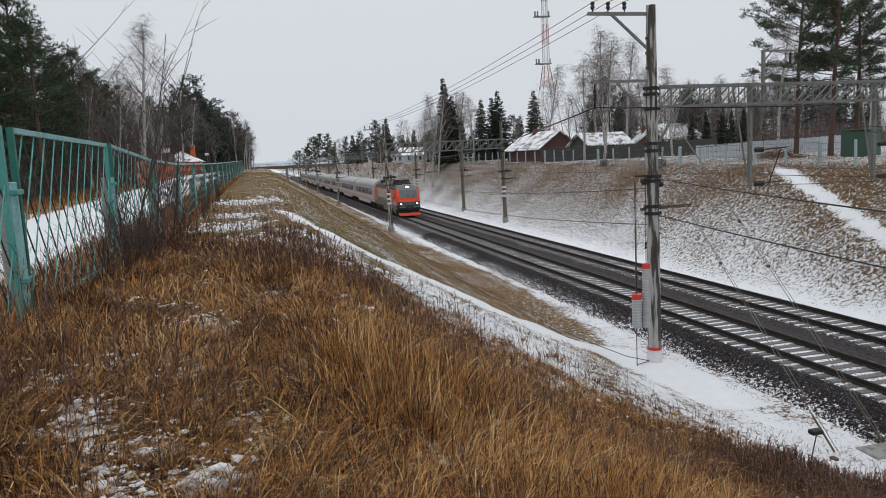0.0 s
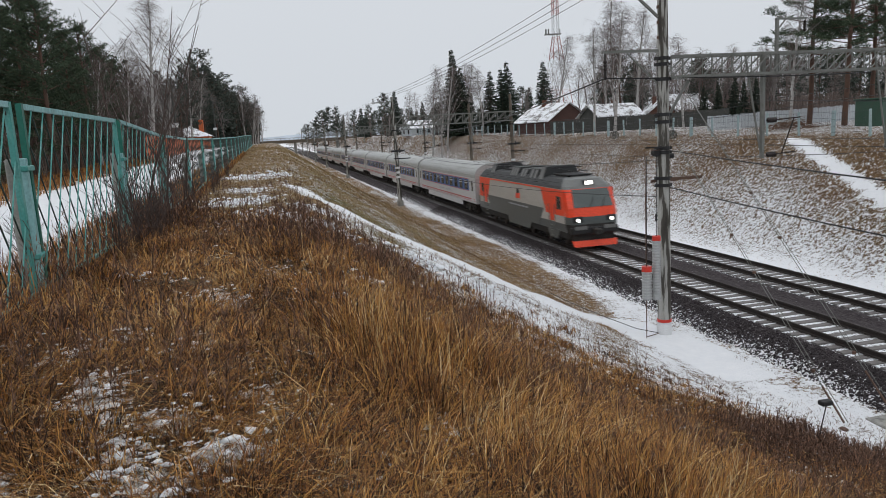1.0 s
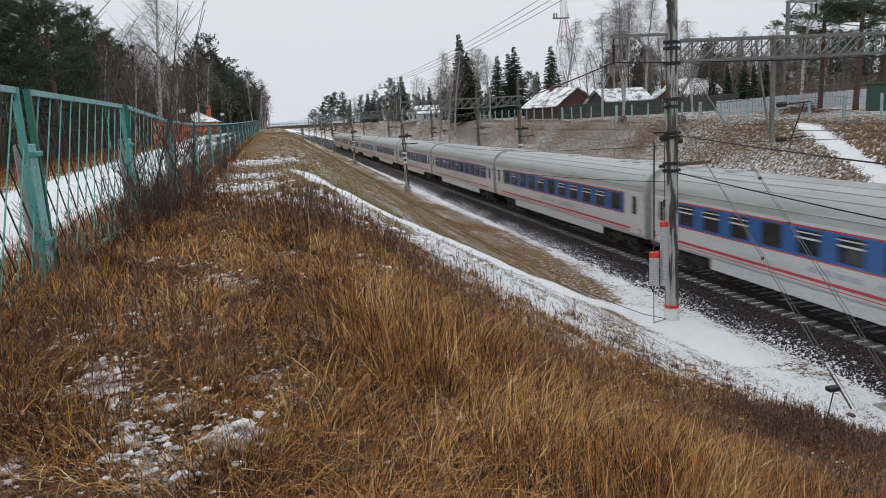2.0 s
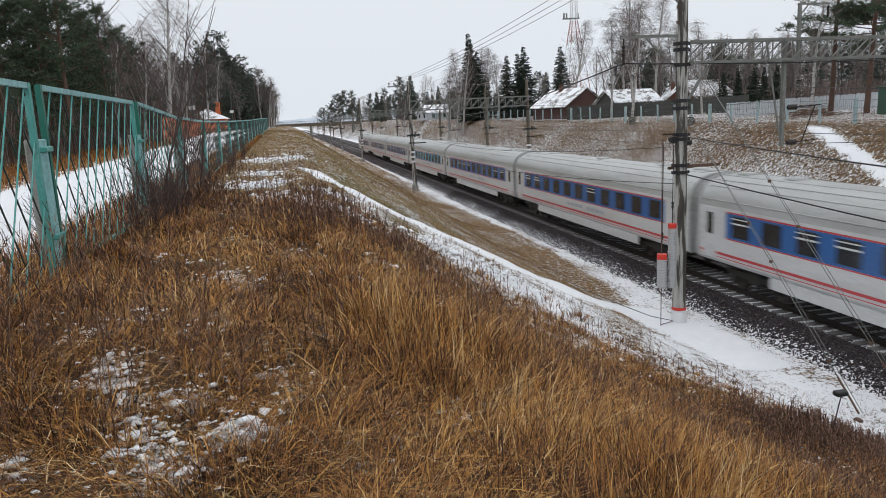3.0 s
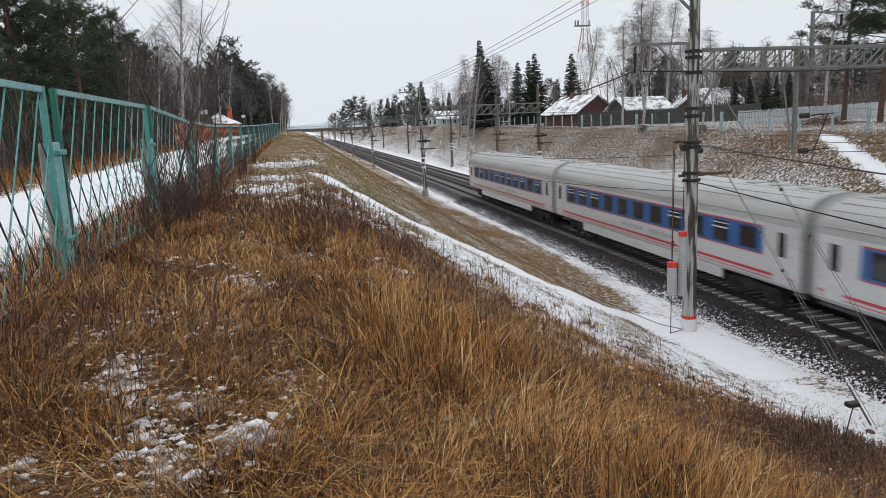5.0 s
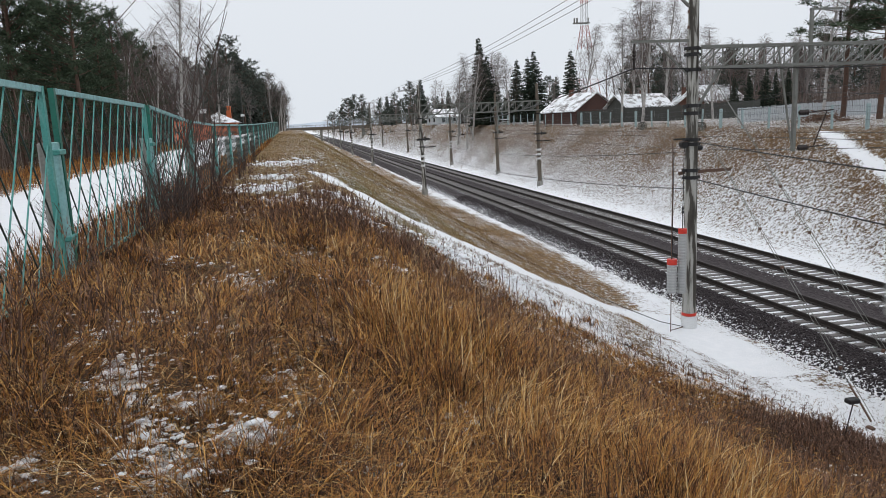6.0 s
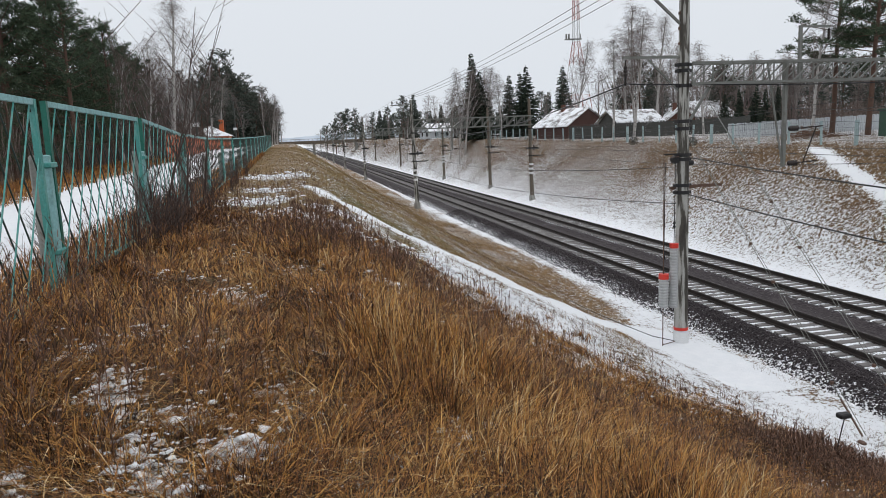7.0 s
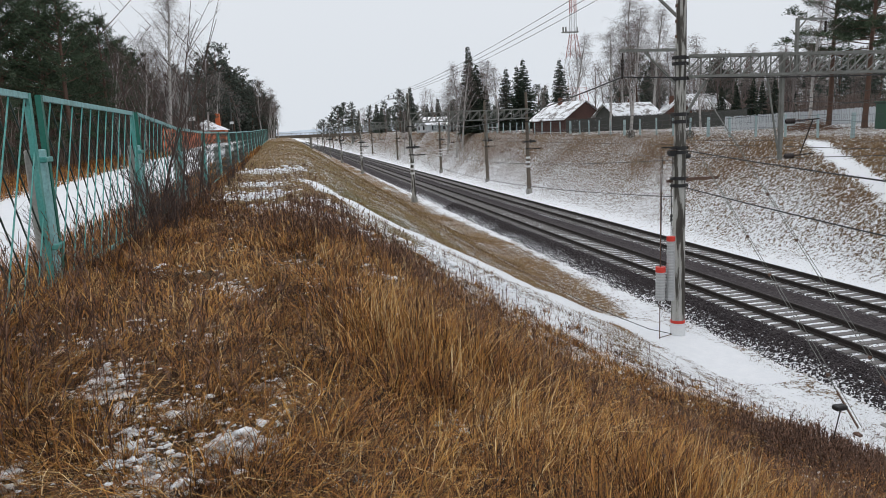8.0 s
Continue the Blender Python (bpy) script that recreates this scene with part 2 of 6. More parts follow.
M_WEIGHT = worn("grey_cast_weight", (0.40, 0.41, 0.41), (0.25, 0.25, 0.24), 0.7, scale=6, amount=0.6)
M_RED = worn("red_paint", (0.62, 0.045, 0.03), (0.4, 0.04, 0.03), 0.45, scale=4, amount=0.4)

# ---- the lie of the land ----
LINE_X, GAP = 17.66, 4.1        # middle of the near track; distance to the far one


def blend(x, pts):
    for (x0, z0), (x1, z1) in zip(pts, pts[1:]):
        if x <= x1:
            k = min(max((x - x0) / (x1 - x0), 0), 1)
            return z0 + (z1 - z0) * k
    return pts[-1][1]


def rise_left(y):
    return 5.5 + blend(y, [(-50, 0), (25, 0.0), (95, 1.1), (250, 1.2), (900, 1.0)])


def rise_right(y):
    return 5.65 + blend(y, [(20, -0.2), (60, 0.1), (184, 1.2), (400, 1.2), (900, 1.0)])


def lie(x, y):
    """Height of the ground."""
    a, c = rise_left(y), rise_right(y)
    top = blend(y, [(0, 0.75), (6, 0.55), (16, 0.5), (24, 1.0), (200, 1.2)]) + 0.12 * math.sin(y * 0.21)
    z = blend(x, [(-3000, a), (-10, a), (-9, a - 0.1), (-4.6, a - 0.15), (-2.6, a + 0.02), (top - 0.6, a - 0.05), (top + 0.5, a - 0.35),
                  (11.4, -0.25), (12.2, -0.5), (14.4, -0.62), (15.0, -0.6), (24.2, -0.6), (25.6, -0.72), (27.0, -0.35),
                  (33.4, c - 0.25), (35.2, c), (60, c + 0.3), (3000, c + 0.3)])
    if 1 < x < 10.5 and 5 < y < 18:
        z -= 0.72 * math.sin(math.pi * (x - 1) / 9.5) * math.sin(math.pi * (y - 5) / 13) ** 0.8
    soft = 0.09 if x < 12.5 or x > 25 else 0.03
    if -9 < x < -4.6:
        soft = 0.02
    z += soft * noise.noise(Vector((x * 0.7, y * 0.7, 0))) + soft * 0.45 * noise.noise(Vector((x * 2.3, y * 2.3, 5)))
    return z


# hollows in the grass where snow has settled: x, y, radius
HOLLOWS = ((-1.65, 6.12, 0.24), (-1.4, 6.5, 0.17), (-0.78, 5.85, 0.16), (-1.33, 5.3, 0.16), (-1.28, 4.85, 0.2), (-1.12, 4.45, 0.18), (-0.95, 4.0, 0.21), (-0.87, 3.7, 0.19),
           (-0.65, 3.38, 0.27), (-0.42, 3.85, 0.23), (-0.27, 3.75, 0.18), (-0.73, 4.45, 0.17), (0.97, 4.1, 0.15), (0.88, 3.75, 0.12), (-0.23, 4.67, 0.09), (-1.45, 3.65, 0.13),
           (7.91, 9.76, 0.3), (-0.55, 7.55, 0.22), (-0.87, 8.0, 0.28), (0.58, 7.63, 0.18), (1.18, 9.8, 0.3), (-1.9, 9.2, 0.25),
           (-1.4, 33, 1.5), (-0.5, 34, 1.3), (-1.39, 20.4, 0.8), (-0.83, 21.7, 0.9), (-0.43, 17.4, 0.8), (0.34, 16.3, 0.6), (0.82, 16.1, 0.6), (1.4, 16.4, 0.7), (1.1, 20.0, 0.8),
           (3.3, 18.2, 0.7), (3.8, 17.6, 0.7), (5.2, 17.6, 0.9), (-1.0, 25.5, 0.9))
PATH = ((0.63, 27.8), (1.15, 25.0), (1.6, 23.6), (2.5, 23.06), (3.4, 22.8), (4.5, 22.35), (5.7, 22.3), (7.0, 22.35), (8.3, 22.2), (9.6, 23.3), (10.76, 24.4), (11.7, 24.6), (12.4, 23.7),
        (12.8, 22.4), (13.1, 21.0), (13.2, 18.5))


def trod(x, y):
    """Distance from the footpath that leads down the bank."""
    best = 99.0
    for (x0, y0), (x1, y1) in zip(PATH, PATH[1:]):
        dx, dy = x1 - x0, y1 - y0
        k = min(max(((x - x0) * dx + (y - y0) * dy) / (dx * dx + dy * dy), 0), 1)
        best = min(best, math.hypot(x - x0 - k * dx, y - y0 - k * dy))
    return best


PATHX = ((33.6, 41.6), (33.29, 40.34), (32.64, 38.3), (31.95, 36.1), (31.3, 33.9), (30.4, 31.0), (29.4, 27.5))


def steep_path(x, y):
    best = 99.0
    way = PATHX
    for (x0, y0), (x1, y1) in zip(way, way[1:]):
        dx, dy = x1 - x0, y1 - y0
        k = min(max(((x - x0) * dx + (y - y0) * dy) / (dx * dx + dy * dy), 0), 1)
        best = min(best, math.hypot(x - x0 - k * dx, y - y0 - k * dy))
    return best


def ditch_edge(y):
    """Where the turf of the bank ends and the snow of the ditch begins."""
    return blend(y, [(8, 11.6), (11, 10.6), (14, 9.7), (17, 9.6), (20, 10.6), (24, 12.5), (28, 13.2), (33, 13.7), (42, 14.2), (53, 13.9), (63, 13.5), (75, 13.4), (100, 14.1), (180, 14.6)])


def snow_cover(x, y):
    """0 none to 1 closed; 0.5 leaves it to chance."""
    e = ditch_edge(y)
    if x < e + 1.2 and x > 3:
        k = blend(x, [(3, 0.41), (e - 3, 0.39), (e - 1.2, 0.40), (e - 0.15, 0.43), (e + 0.2, 0.62), (e + 0.9, 0.68)])
    else:
        k = blend(x, [(-40, 0.35), (-11, 0.25), (-9.6, 0.5), (-9.0, 0.95), (-4.9, 0.9), (-4.2, 0.45), (-2.6, 0.28), (0.0, 0.38), (3, 0.37), (13, 0.66), (15, 0.62), (24, 0.85), (25.4, 0.74),
                      (26.6, 0.62), (28.5, 0.51), (31, 0.41), (33, 0.38), (36, 0.44), (60, 0.55)])
    if y > 170 and x < 16:
        k = min(k, 0.45)
    # thin drifts that lie along the slope, and bare turf between them
    if 1.5 < x < e:
        k += 0.17 * noise.noise(Vector((x * 0.8, y * 0.2, 7))) - 0.02
        if 14 < y < 22.5:
            k += 0.2
    p = trod(x, y)
    wide = blend(x, [(0.6, 0.10), (1.6, 0.22), (2.5, 0.4), (4.4, 0.85), (7, 1.05), (10, 0.9), (12, 0.9)])
    if p < wide + 1.5 and y < 32:
        k = max(k, 1.15 - max(p - wide, 0) * 1.9 - 0.2 * max(p - wide * 0.4, 0))
    if x > 26:
        k = max(k, 1.0 - max(steep_path(x, y) - 0.1, 0) * 2.4)
    for hx, hy, r in HOLLOWS:
        q = math.hypot(x - hx, y - hy) / r
        if q < 1.6:
            k = max(k, min(0.67 if r < 0.5 else 0.59, 0.34 + 0.34 * (1.3 - q) + 0.16 * noise.noise(Vector((x * 2.6, y * 2.2, 4)))))
    if e < x < 15:
        k += 0.2 * noise.noise(Vector((x * 1.1, y * 0.6, 11))) - 0.02
    # patches where the turf lies open
    k += 0.10 * noise.noise(Vector((x * 0.22, y * 0.16, 3)))
    return min(max(k, 0.0), 1.1)


def steps(*spans):
    out = []
    for a, b, d in spans:
        n = max(1, round((b - a) / d))
        out += [a + (b - a) * i / n for i in range(n)]
    return out + [spans[-1][1]]


def build_ground():
    xs = steps((-3000, -300, 900), (-300, -60, 60), (-60, -12, 6), (-12, -4, 0.5), (-4, -2, 0.25), (-2, 1.3, 0.11), (1.3, 15.0, 0.24), (15.0, 24.5, 1.0), (24.5, 36, 0.4), (36, 60, 3), (60, 300, 60), (300, 3000, 900))
    ys = steps((-600, -40, 140), (-40, 0, 2.0), (0, 3, 0.3), (3, 8.4, 0.11), (8.4, 34, 0.25), (34, 80, 0.7), (80, 200, 3), (200, 600, 20), (600, 4200, 600))
    nx, ny = len(xs), len(ys)
    verts = [(x, y, lie(x, y)) for y in ys for x in xs]
    faces = [(j * nx + i, j * nx + i + 1, (j + 1) * nx + i + 1, (j + 1) * nx + i) for j in range(ny - 1) for i in range(nx - 1)]
    me = bpy.data.meshes.new("ground")
    me.from_pydata(verts, [], faces)
    me.materials.append(M_GROUND)
    for name, fn in (("snow", snow_cover), ("bare", bare_earth), ("moss", moss_cover), ("clods", clod_cover)):
        at = me.attributes.new(name, "FLOAT", "POINT")
        at.data.foreach_set("value", [fn(v[0], v[1]) for v in verts])
    me.polygons.foreach_set("use_smooth", [True] * len(faces))
    tagged(new("ground", me), "straw-brown railway cutting under patchy thin snow", "ground", kind="structure")


def bare_earth(x, y):
    near = min(max((17 - y) / 6, 0), 1) if x < 12 else 0.0
    k = 0.85 * near
    if x > 26:
        k = 0.5
    if x < -9:
        k = 0.7
    return k


def clod_cover(x, y):
    """Coarse frozen clods on the open banks, fine litter under the grass."""
    return min(max((y - 16) / 12, 0), 1) if x < 14 else (1.0 if x > 24 else 0.0)


def moss_cover(x, y):
    return blend(x, [(0.5, 0.3), (2, 0.95), (7.5, 0.75), (10.5, 0.1)]) if y > 15 else (0.25 if x < 12 else 0.0)


build_ground()


# ---- permanent way ----
def build_ballast():
    """Two beds in one: snow lies in the cribs between the sleepers, the shoulders are dark stone."""
    w = GAP / 2
    prof = [(-w - 3.5, -0.80), (-w - 3.1, -0.68), (-w - 2.5, -0.46), (-w - 1.95, -0.25), (-w - 1.5, -0.235), (-w - 1.2, -0.245), (-w - 0.9, -0.245), (-w, -0.245), (-w + 0.9, -0.245), (-w + 1.2, -0.245), (-w + 1.5, -0.25),
            (-0.2, -0.36), (0.2, -0.36), (w - 1.5, -0.25), (w - 1.2, -0.245), (w - 0.9, -0.245), (w, -0.245), (w + 0.9, -0.245), (w + 1.2, -0.245), (w + 1.5, -0.235), (w + 1.95, -0.25), (w + 3.2, -0.8)]
    cover = [0.76, 0.60, 0.48, 0.38, 0.38, 0.58, 0.61, 0.61, 0.61, 0.58, 0.34, 0.30, 0.30, 0.36, 0.58, 0.61, 0.61, 0.61, 0.60, 0.58, 0.72, 0.85]
    ys = steps((-60, 0, 10), (0, 60, 0.5), (60, 200, 5), (200, 900, 100))
    n = len(prof)
    mid_x = LINE_X + w
    verts, snow = [], []
    for y in ys:
        for (u, v), c in zip(prof, cover):
            verts.append((mid_x + u, y, v + 0.02 * noise.noise(Vector((u * 3, y * 3, 0)))))
            far = 0.16 * min(max((y - 70) / 60, 0), 1) if u < -w - 1.3 else 0.0
            snow.append(c - far + 0.1 * noise.noise(Vector((u * 0.8, y * 0.3, 9))))
    faces = [(j * n + i, j * n + i + 1, (j + 1) * n + i + 1, (j + 1) * n + i) for j in range(len(ys) - 1) for i in range(n - 1)]
    me = bpy.data.meshes.new("ballast")
    me.from_pydata(verts, [], faces)
    me.materials.append(M_BALLAST)
    at = me.attributes.new("snow", "FLOAT", "POINT")
    at.data.foreach_set("value", snow)
    tagged(new("ballast", me), "dark crushed stone ballast with snow between the sleepers", "ballast", kind="structure")


RAIL = [(-0.075, -0.19), (0.075, -0.19), (0.075, -0.165), (0.015, -0.14), (0.015, -0.045), (0.0375, -0.03), (0.0375, -0.006), (0.028, 0),
        (-0.028, 0), (-0.0375, -0.006), (-0.0375, -0.03), (-0.015, -0.045), (-0.015, -0.14), (-0.075, -0.165)]


def rail_mesh():
    s = Shape()
    s.sweep(RAIL, [(lambda u, v, y=y: (u, y, v)) for y in (-60, 60, 300, 900)])
    me = s.mesh("rail", M_RAIL, M_RAILTOP)
    for p in me.polygons:
        if p.normal.z > 0.9 and p.center.z > -0.02:
            p.material_index = 1
    return me


def sleeper_mesh():
    s = Shape()
    prof = [(-0.15, -0.40), (0.15, -0.40), (0.13, -0.205), (0.10, -0.19), (-0.10, -0.19), (-0.13, -0.205)]
    s.sweep(prof, [(lambda u, v, x=x, d=d: (x, u, v - d)) for x, d in ((-1.35, 0.0), (-0.55, 0.0), (-0.4, 0.012), (0.4, 0.012), (0.55, 0.0), (1.35, 0.0))])
    for x in (-0.8, 0.8):
        s.box(x - 0.14, x + 0.14, -0.09, 0.09, -0.19, -0.175, 1)
    return s.mesh("sleeper", M_SLEEPER, M_RAIL)


def build_tracks():
    rail, sleeper = rail_mesh(), sleeper_mesh()
    for x, label in ((LINE_X, "railway track on dark sleepers beside the snowy ditch"), (LINE_X + GAP, "railway track on dark sleepers under the far bank")):
        track = thing("railway_track", pose(x, 0, 0), label, "railway track", "railway tracks", "structure")
        for off in (-0.797, 0.797):
            part("rail", rail, None, track, "dark rail with a bright head", pose(off, 0, 0))
        for i in range(300):
            part("sleeper", sleeper, None, track, "", pose(random.uniform(-0.015, 0.015), 2 + i * 0.545, random.uniform(-0.01, 0.006), 0, 0, random.uniform(-0.5, 0.5)))
        rest = Shape()
        for i in list(range(-60, 0)) + list(range(300, 900)):
            rest.box(-1.35, 1.35, 2 + i * 0.545 - 0.12, 2 + i * 0.545 + 0.12, -0.4, -0.195)
        part("sleepers_far", rest, M_SLEEPER, track, "", None, "stuff")


build_ballast()
build_tracks()

# ---- the train ----
SPEED, TAIL = 51.5, 108.5          # metres a second; where the engine's rear coupling is at the start
COACH = 24.2
TRAIN = []


def train_paint(name, colour, dirt=(0.2, 0.17, 0.14), rough=0.32, amount=0.3):
    return worn(name, colour, dirt, rough, scale=0.9, amount=amount, fine=9, bump=0.02, spec=0.5, squash=(1, 0.25, 1.6))


M_COACH = train_paint("coach_white_grey_paint", (0.56, 0.57, 0.575), (0.36, 0.34, 0.32), amount=0.5)
M_ROOF = train_paint("coach_roof_grey_paint", (0.40, 0.41, 0.40), (0.22, 0.21, 0.2), 0.4, 0.6)
M_BLUE = train_paint("coach_blue_band", (0.028, 0.115, 0.33), (0.05, 0.07, 0.16))
M_CYAN = train_paint("coach_turquoise_band", (0.045, 0.29, 0.48), (0.08, 0.2, 0.28))
M_STRIPE = train_paint("red_stripe", (0.50, 0.05, 0.06), (0.3, 0.06, 0.06))
M_LETTER = train_paint("faded_blue_lettering", (0.34, 0.37, 0.43), (0.45, 0.46, 0.47))
M_GLASS = worn("train_window_glass", (0.02, 0.022, 0.025), (0.04, 0.04, 0.045), 0.08, scale=1.5, amount=0.5, bump=0.0, spec=0.5)
M_BLIND = worn("white_window_bar", (0.62, 0.63, 0.62), (0.5, 0.5, 0.5), 0.6)
M_UNDER = worn("underframe_grime", (0.03, 0.028, 0.026), (0.06, 0.05, 0.042), 0.8, scale=3, amount=0.8)
M_WHEEL = worn("wheel_steel", (0.07, 0.06, 0.055), (0.16, 0.15, 0.14), 0.55, 0.5, scale=3, amount=0.6)
M_BELLOWS = worn("grey_rubber_bellows", (0.10, 0.10, 0.098), (0.06, 0.06, 0.06), 0.8)
M_LOCO_LIGHT = train_paint("engine_light_grey", (0.45, 0.435, 0.40), (0.26, 0.23, 0.19))
M_LOCO_DARK = train_paint("engine_dark_grey", (0.085, 0.098, 0.097), (0.075, 0.07, 0.063))
M_LOCO_RED = train_paint("engine_orange_red", (0.88, 0.075, 0.025), (0.5, 0.07, 0.04), amount=0.25)
M_LOCO_TOP = train_paint("engine_roof_gear_dark_grey", (0.032, 0.034, 0.035), (0.022, 0.02, 0.019), 0.6)
M_LOCO_VISOR = train_paint("engine_roof_grey", (0.15, 0.155, 0.15), (0.09, 0.085, 0.08), 0.45)
# paler than the coach glass: some of the bluish reflection is in the base colour
M_SCREEN = worn("reflection_tinted_windscreen", (0.06, 0.075, 0.072), (0.11, 0.12, 0.12), 0.08, scale=1.2, amount=0.5, bump=0.0, spec=0.7)
M_LOUVRE = train_paint("louvre_grey", (0.17, 0.17, 0.165), (0.1, 0.1, 0.1), 0.5)
M_LAMP = glowing("headlamp_glow", (1.0, 0.97, 0.9), 3.0)


def panel(s, side, w, pts, thick=0.004, mat=0):
    """A thin plate on a side wall, outlined by points along and up."""
    x0, x1 = side * w, side * (w + thick)
    n = len(pts)
    vs = [(x0, y, z) for y, z in pts] + [(x1, y, z) for y, z in pts]
    fs = [tuple(range(n)), tuple(range(2 * n - 1, n - 1, -1))] + [(i, n + i, n + (i + 1) % n, (i + 1) % n) for i in range(n)]
    if side < 0:
        fs = [tuple(reversed(f)) for f in fs]
    return s.add(vs, fs, mat)


def rect(a, b, c, d):
    return [(a, c), (b, c), (b, d), (a, d)]


def wheel_mesh():
    """A wheel with its flange and hub as one turned profile; the flange is on the +x side."""
    s = Shape()
    prof = ((-0.10, 0.13), (-0.07, 0.16), (-0.065, 0.40), (-0.07, 0.47), (0.06, 0.475), (0.07, 0.505), (0.10, 0.505), (0.10, 0.40), (0.06, 0.38), (0.06, 0.16), (0.10, 0.12))
    s.tube([(x + 1e-4 * i, 0, 0) for i, (x, _) in enumerate(prof)], [r for _, r in prof], 20, smooth=False)
    return s.mesh("wheel", M_WHEEL)


def axle_mesh():
    s = Shape()
    s.tube([(-1.05, 0, 0), (1.05, 0, 0)], 0.08, 8)
    return s.mesh("axle", M_WHEEL)


def axle_set(parent, y):
    part("wheel", WHEEL, None, parent, "steel wheel", pose(-0.8, y, 0.475))
    part("wheel", WHEEL, None, parent, "steel wheel", pose(0.8, y, 0.475, 0, 0, 180))
    part("axle", AXLE, None, parent, "", pose(0, y, 0.475))


def bogie_frame_mesh():
    s = Shape()
    for x in (-1.06, 1.06):
        s.box(x - 0.1, x + 0.1, -1.75, 1.75, 0.55, 0.78, chamfer=0.04)
        s.box(x - 0.14, x + 0.14, -0.45, 0.45, 0.42, 0.9, chamfer=0.05)
        for y in (-1.2, 1.2):
            s.box(x - 0.17, x + 0.17, y - 0.2, y + 0.2, 0.3, 0.66, chamfer=0.05)
            for q in (-0.42, 0.42):
                s.tube([(x, y + q, 0.42), (x, y + q, 0.8)], 0.1, 8)
    s.box(-1.0, 1.0, -0.3, 0.3, 0.5, 0.85)
    return s.mesh("bogie_frame", M_UNDER)


WHEEL, AXLE, BOGIE = wheel_mesh(), axle_mesh(), bogie_frame_mesh()


def bogie(parent, y, axles=(-1.2, 1.2)):
    b = part("bogie", BOGIE, None, parent, "grimy steel bogie", pose(0, y, 0))
    for a in axles:
        axle_set(b, a)


def coach_profile():
    pts = [(-1.46, 1.02), (-1.53, 1.15), (-1.55, 1.5), (-1.55, 3.2), (-1.52, 3.5), (-1.44, 3.72), (-1.28, 3.95), (-0.98, 4.16), (-0.55, 4.30), (0, 4.35)]
    return pts + [(-x, z) for x, z in reversed(pts[:-1])]


def coach_meshes(band):
    """All the meshes of one coach, made once for each band colour."""
    kit, L = {}, COACH - 0.62
    s = Shape()
    prof = coach_profile()
    ys = ((0.0, 0.955), (0.12, 0.99), (0.3, 1.0), (L - 0.3, 1.0), (L - 0.12, 0.99), (L, 0.955))
    s.sweep(prof, [(lambda u, v, y=y, k=k: (u * k, y, 1.02 + (v - 1.02) * k)) for y, k in ys], smooth=False)
    me = s.mesh("body_shell", M_COACH, M_ROOF)
    for p in me.polygons:
        if p.center.z > 3.3 and abs(p.normal.y) < 0.9:
            p.material_index, p.use_smooth = 1, True
    kit["body_shell"] = me
    s = Shape()
    for a, b in ((4.6, L - 4.6),):
        for sd in (-1, 1):
            s.box(*sorted((sd * 1.44, sd * 1.5)), a, b, 0.62, 1.03, chamfer=0.01)
    kit["skirt"] = s.mesh("skirt", M_COACH)
    s = Shape()
    for sd in (-1, 1):
        panel(s, sd, 1.55, rect(2.0, L - 2.0, 2.06, 3.02))
    kit["window_band"] = s.mesh("window_band", band)
    for name, z0, z1, a, b in (("red_stripe", 1.34, 1.44, 0.3, L - 0.3), ("red_stripe_low", 1.22, 1.25, 0.3, L - 0.3),
                               ("red_stripe_mid", 2.01, 2.055, 2.0, L - 2.0), ("red_stripe_top", 3.025, 3.08, 2.0, L - 2.0)):
        s = Shape()
        for sd in (-1, 1):
            panel(s, sd, 1.551 if z0 > 1.3 else 1.536, rect(a, b, z0, z1))
        kit[name] = s.mesh("red_stripe", M_STRIPE)
    s = Shape()
    for sd in (-1, 1):
        s.tube([(sd * 1.535, 0.3, 3.46), (sd * 1.535, L - 0.3, 3.46)], 0.022, 5)
        for x, z in ((0.55, 4.30), (0.98, 4.165), (1.28, 3.955)):
            s.tube([(sd * x, 0.4, z), (sd * x, L - 0.4, z)], 0.02, 4)
    kit["roof_rib"] = s.mesh("roof_rib", M_ROOF)
    s = Shape()
    s.box(-0.62, 0.62, 0.0, 0.62, 1.1, 3.55, chamfer=0.12)
    for i in range(4):
        y = 0.06 + i * 0.15
        s.box(-0.7, 0.7, y, y + 0.06, 1.05, 3.62, chamfer=0.03)
    kit["bellows"] = s.mesh("gangway_bellows", M_BELLOWS)
    for key, y0 in (("ring", -0.0),):
        s = Shape()
        s.sweep([(u * 1.006, 1.02 + (v - 1.02) * 1.006) for u, v in prof], [(lambda u, v, y=y: (u, y, v)) for y in (0.0, 0.09)])
        kit[key] = s.mesh("end_frame", M_ROOF)
    s = Shape()
    for q in ((-0.5, 0.5, 5.2, 6.6), (-1.2, 1.2, 8.0, 9.6), (-1.25, 1.25, 10.4, 13.2), (-1.1, 1.1, 14.0, 15.5), (-0.9, 0.9, 16.3, 17.4)):
        s.box(q[0], q[1], q[2], q[3], 0.5, 1.03, chamfer=0.05)
    s.box(-1.3, 1.3, 0.2, L - 0.2, 0.92, 1.05)
    kit["underframe"] = s.mesh("underframe_boxes", M_UNDER)
    s = Shape()
    panel(s, -1, 1.552, rect(0, 0.45, 1.62, 1.80))
    kit["letter"] = s.mesh("lettering_bar", M_LETTER)
    s = Shape()
    s.box(-0.52, 0.52, -0.03, 0.03, -0.41, 0.41, 0, pose(0, 0, 0, 0, 0, 90), 0.02)
    kit["frame"] = s.mesh("window_frame", M_BLACK)
    s = Shape()
    s.box(-0.012, 0.012, -0.46, 0.46, -0.36, 0.36)
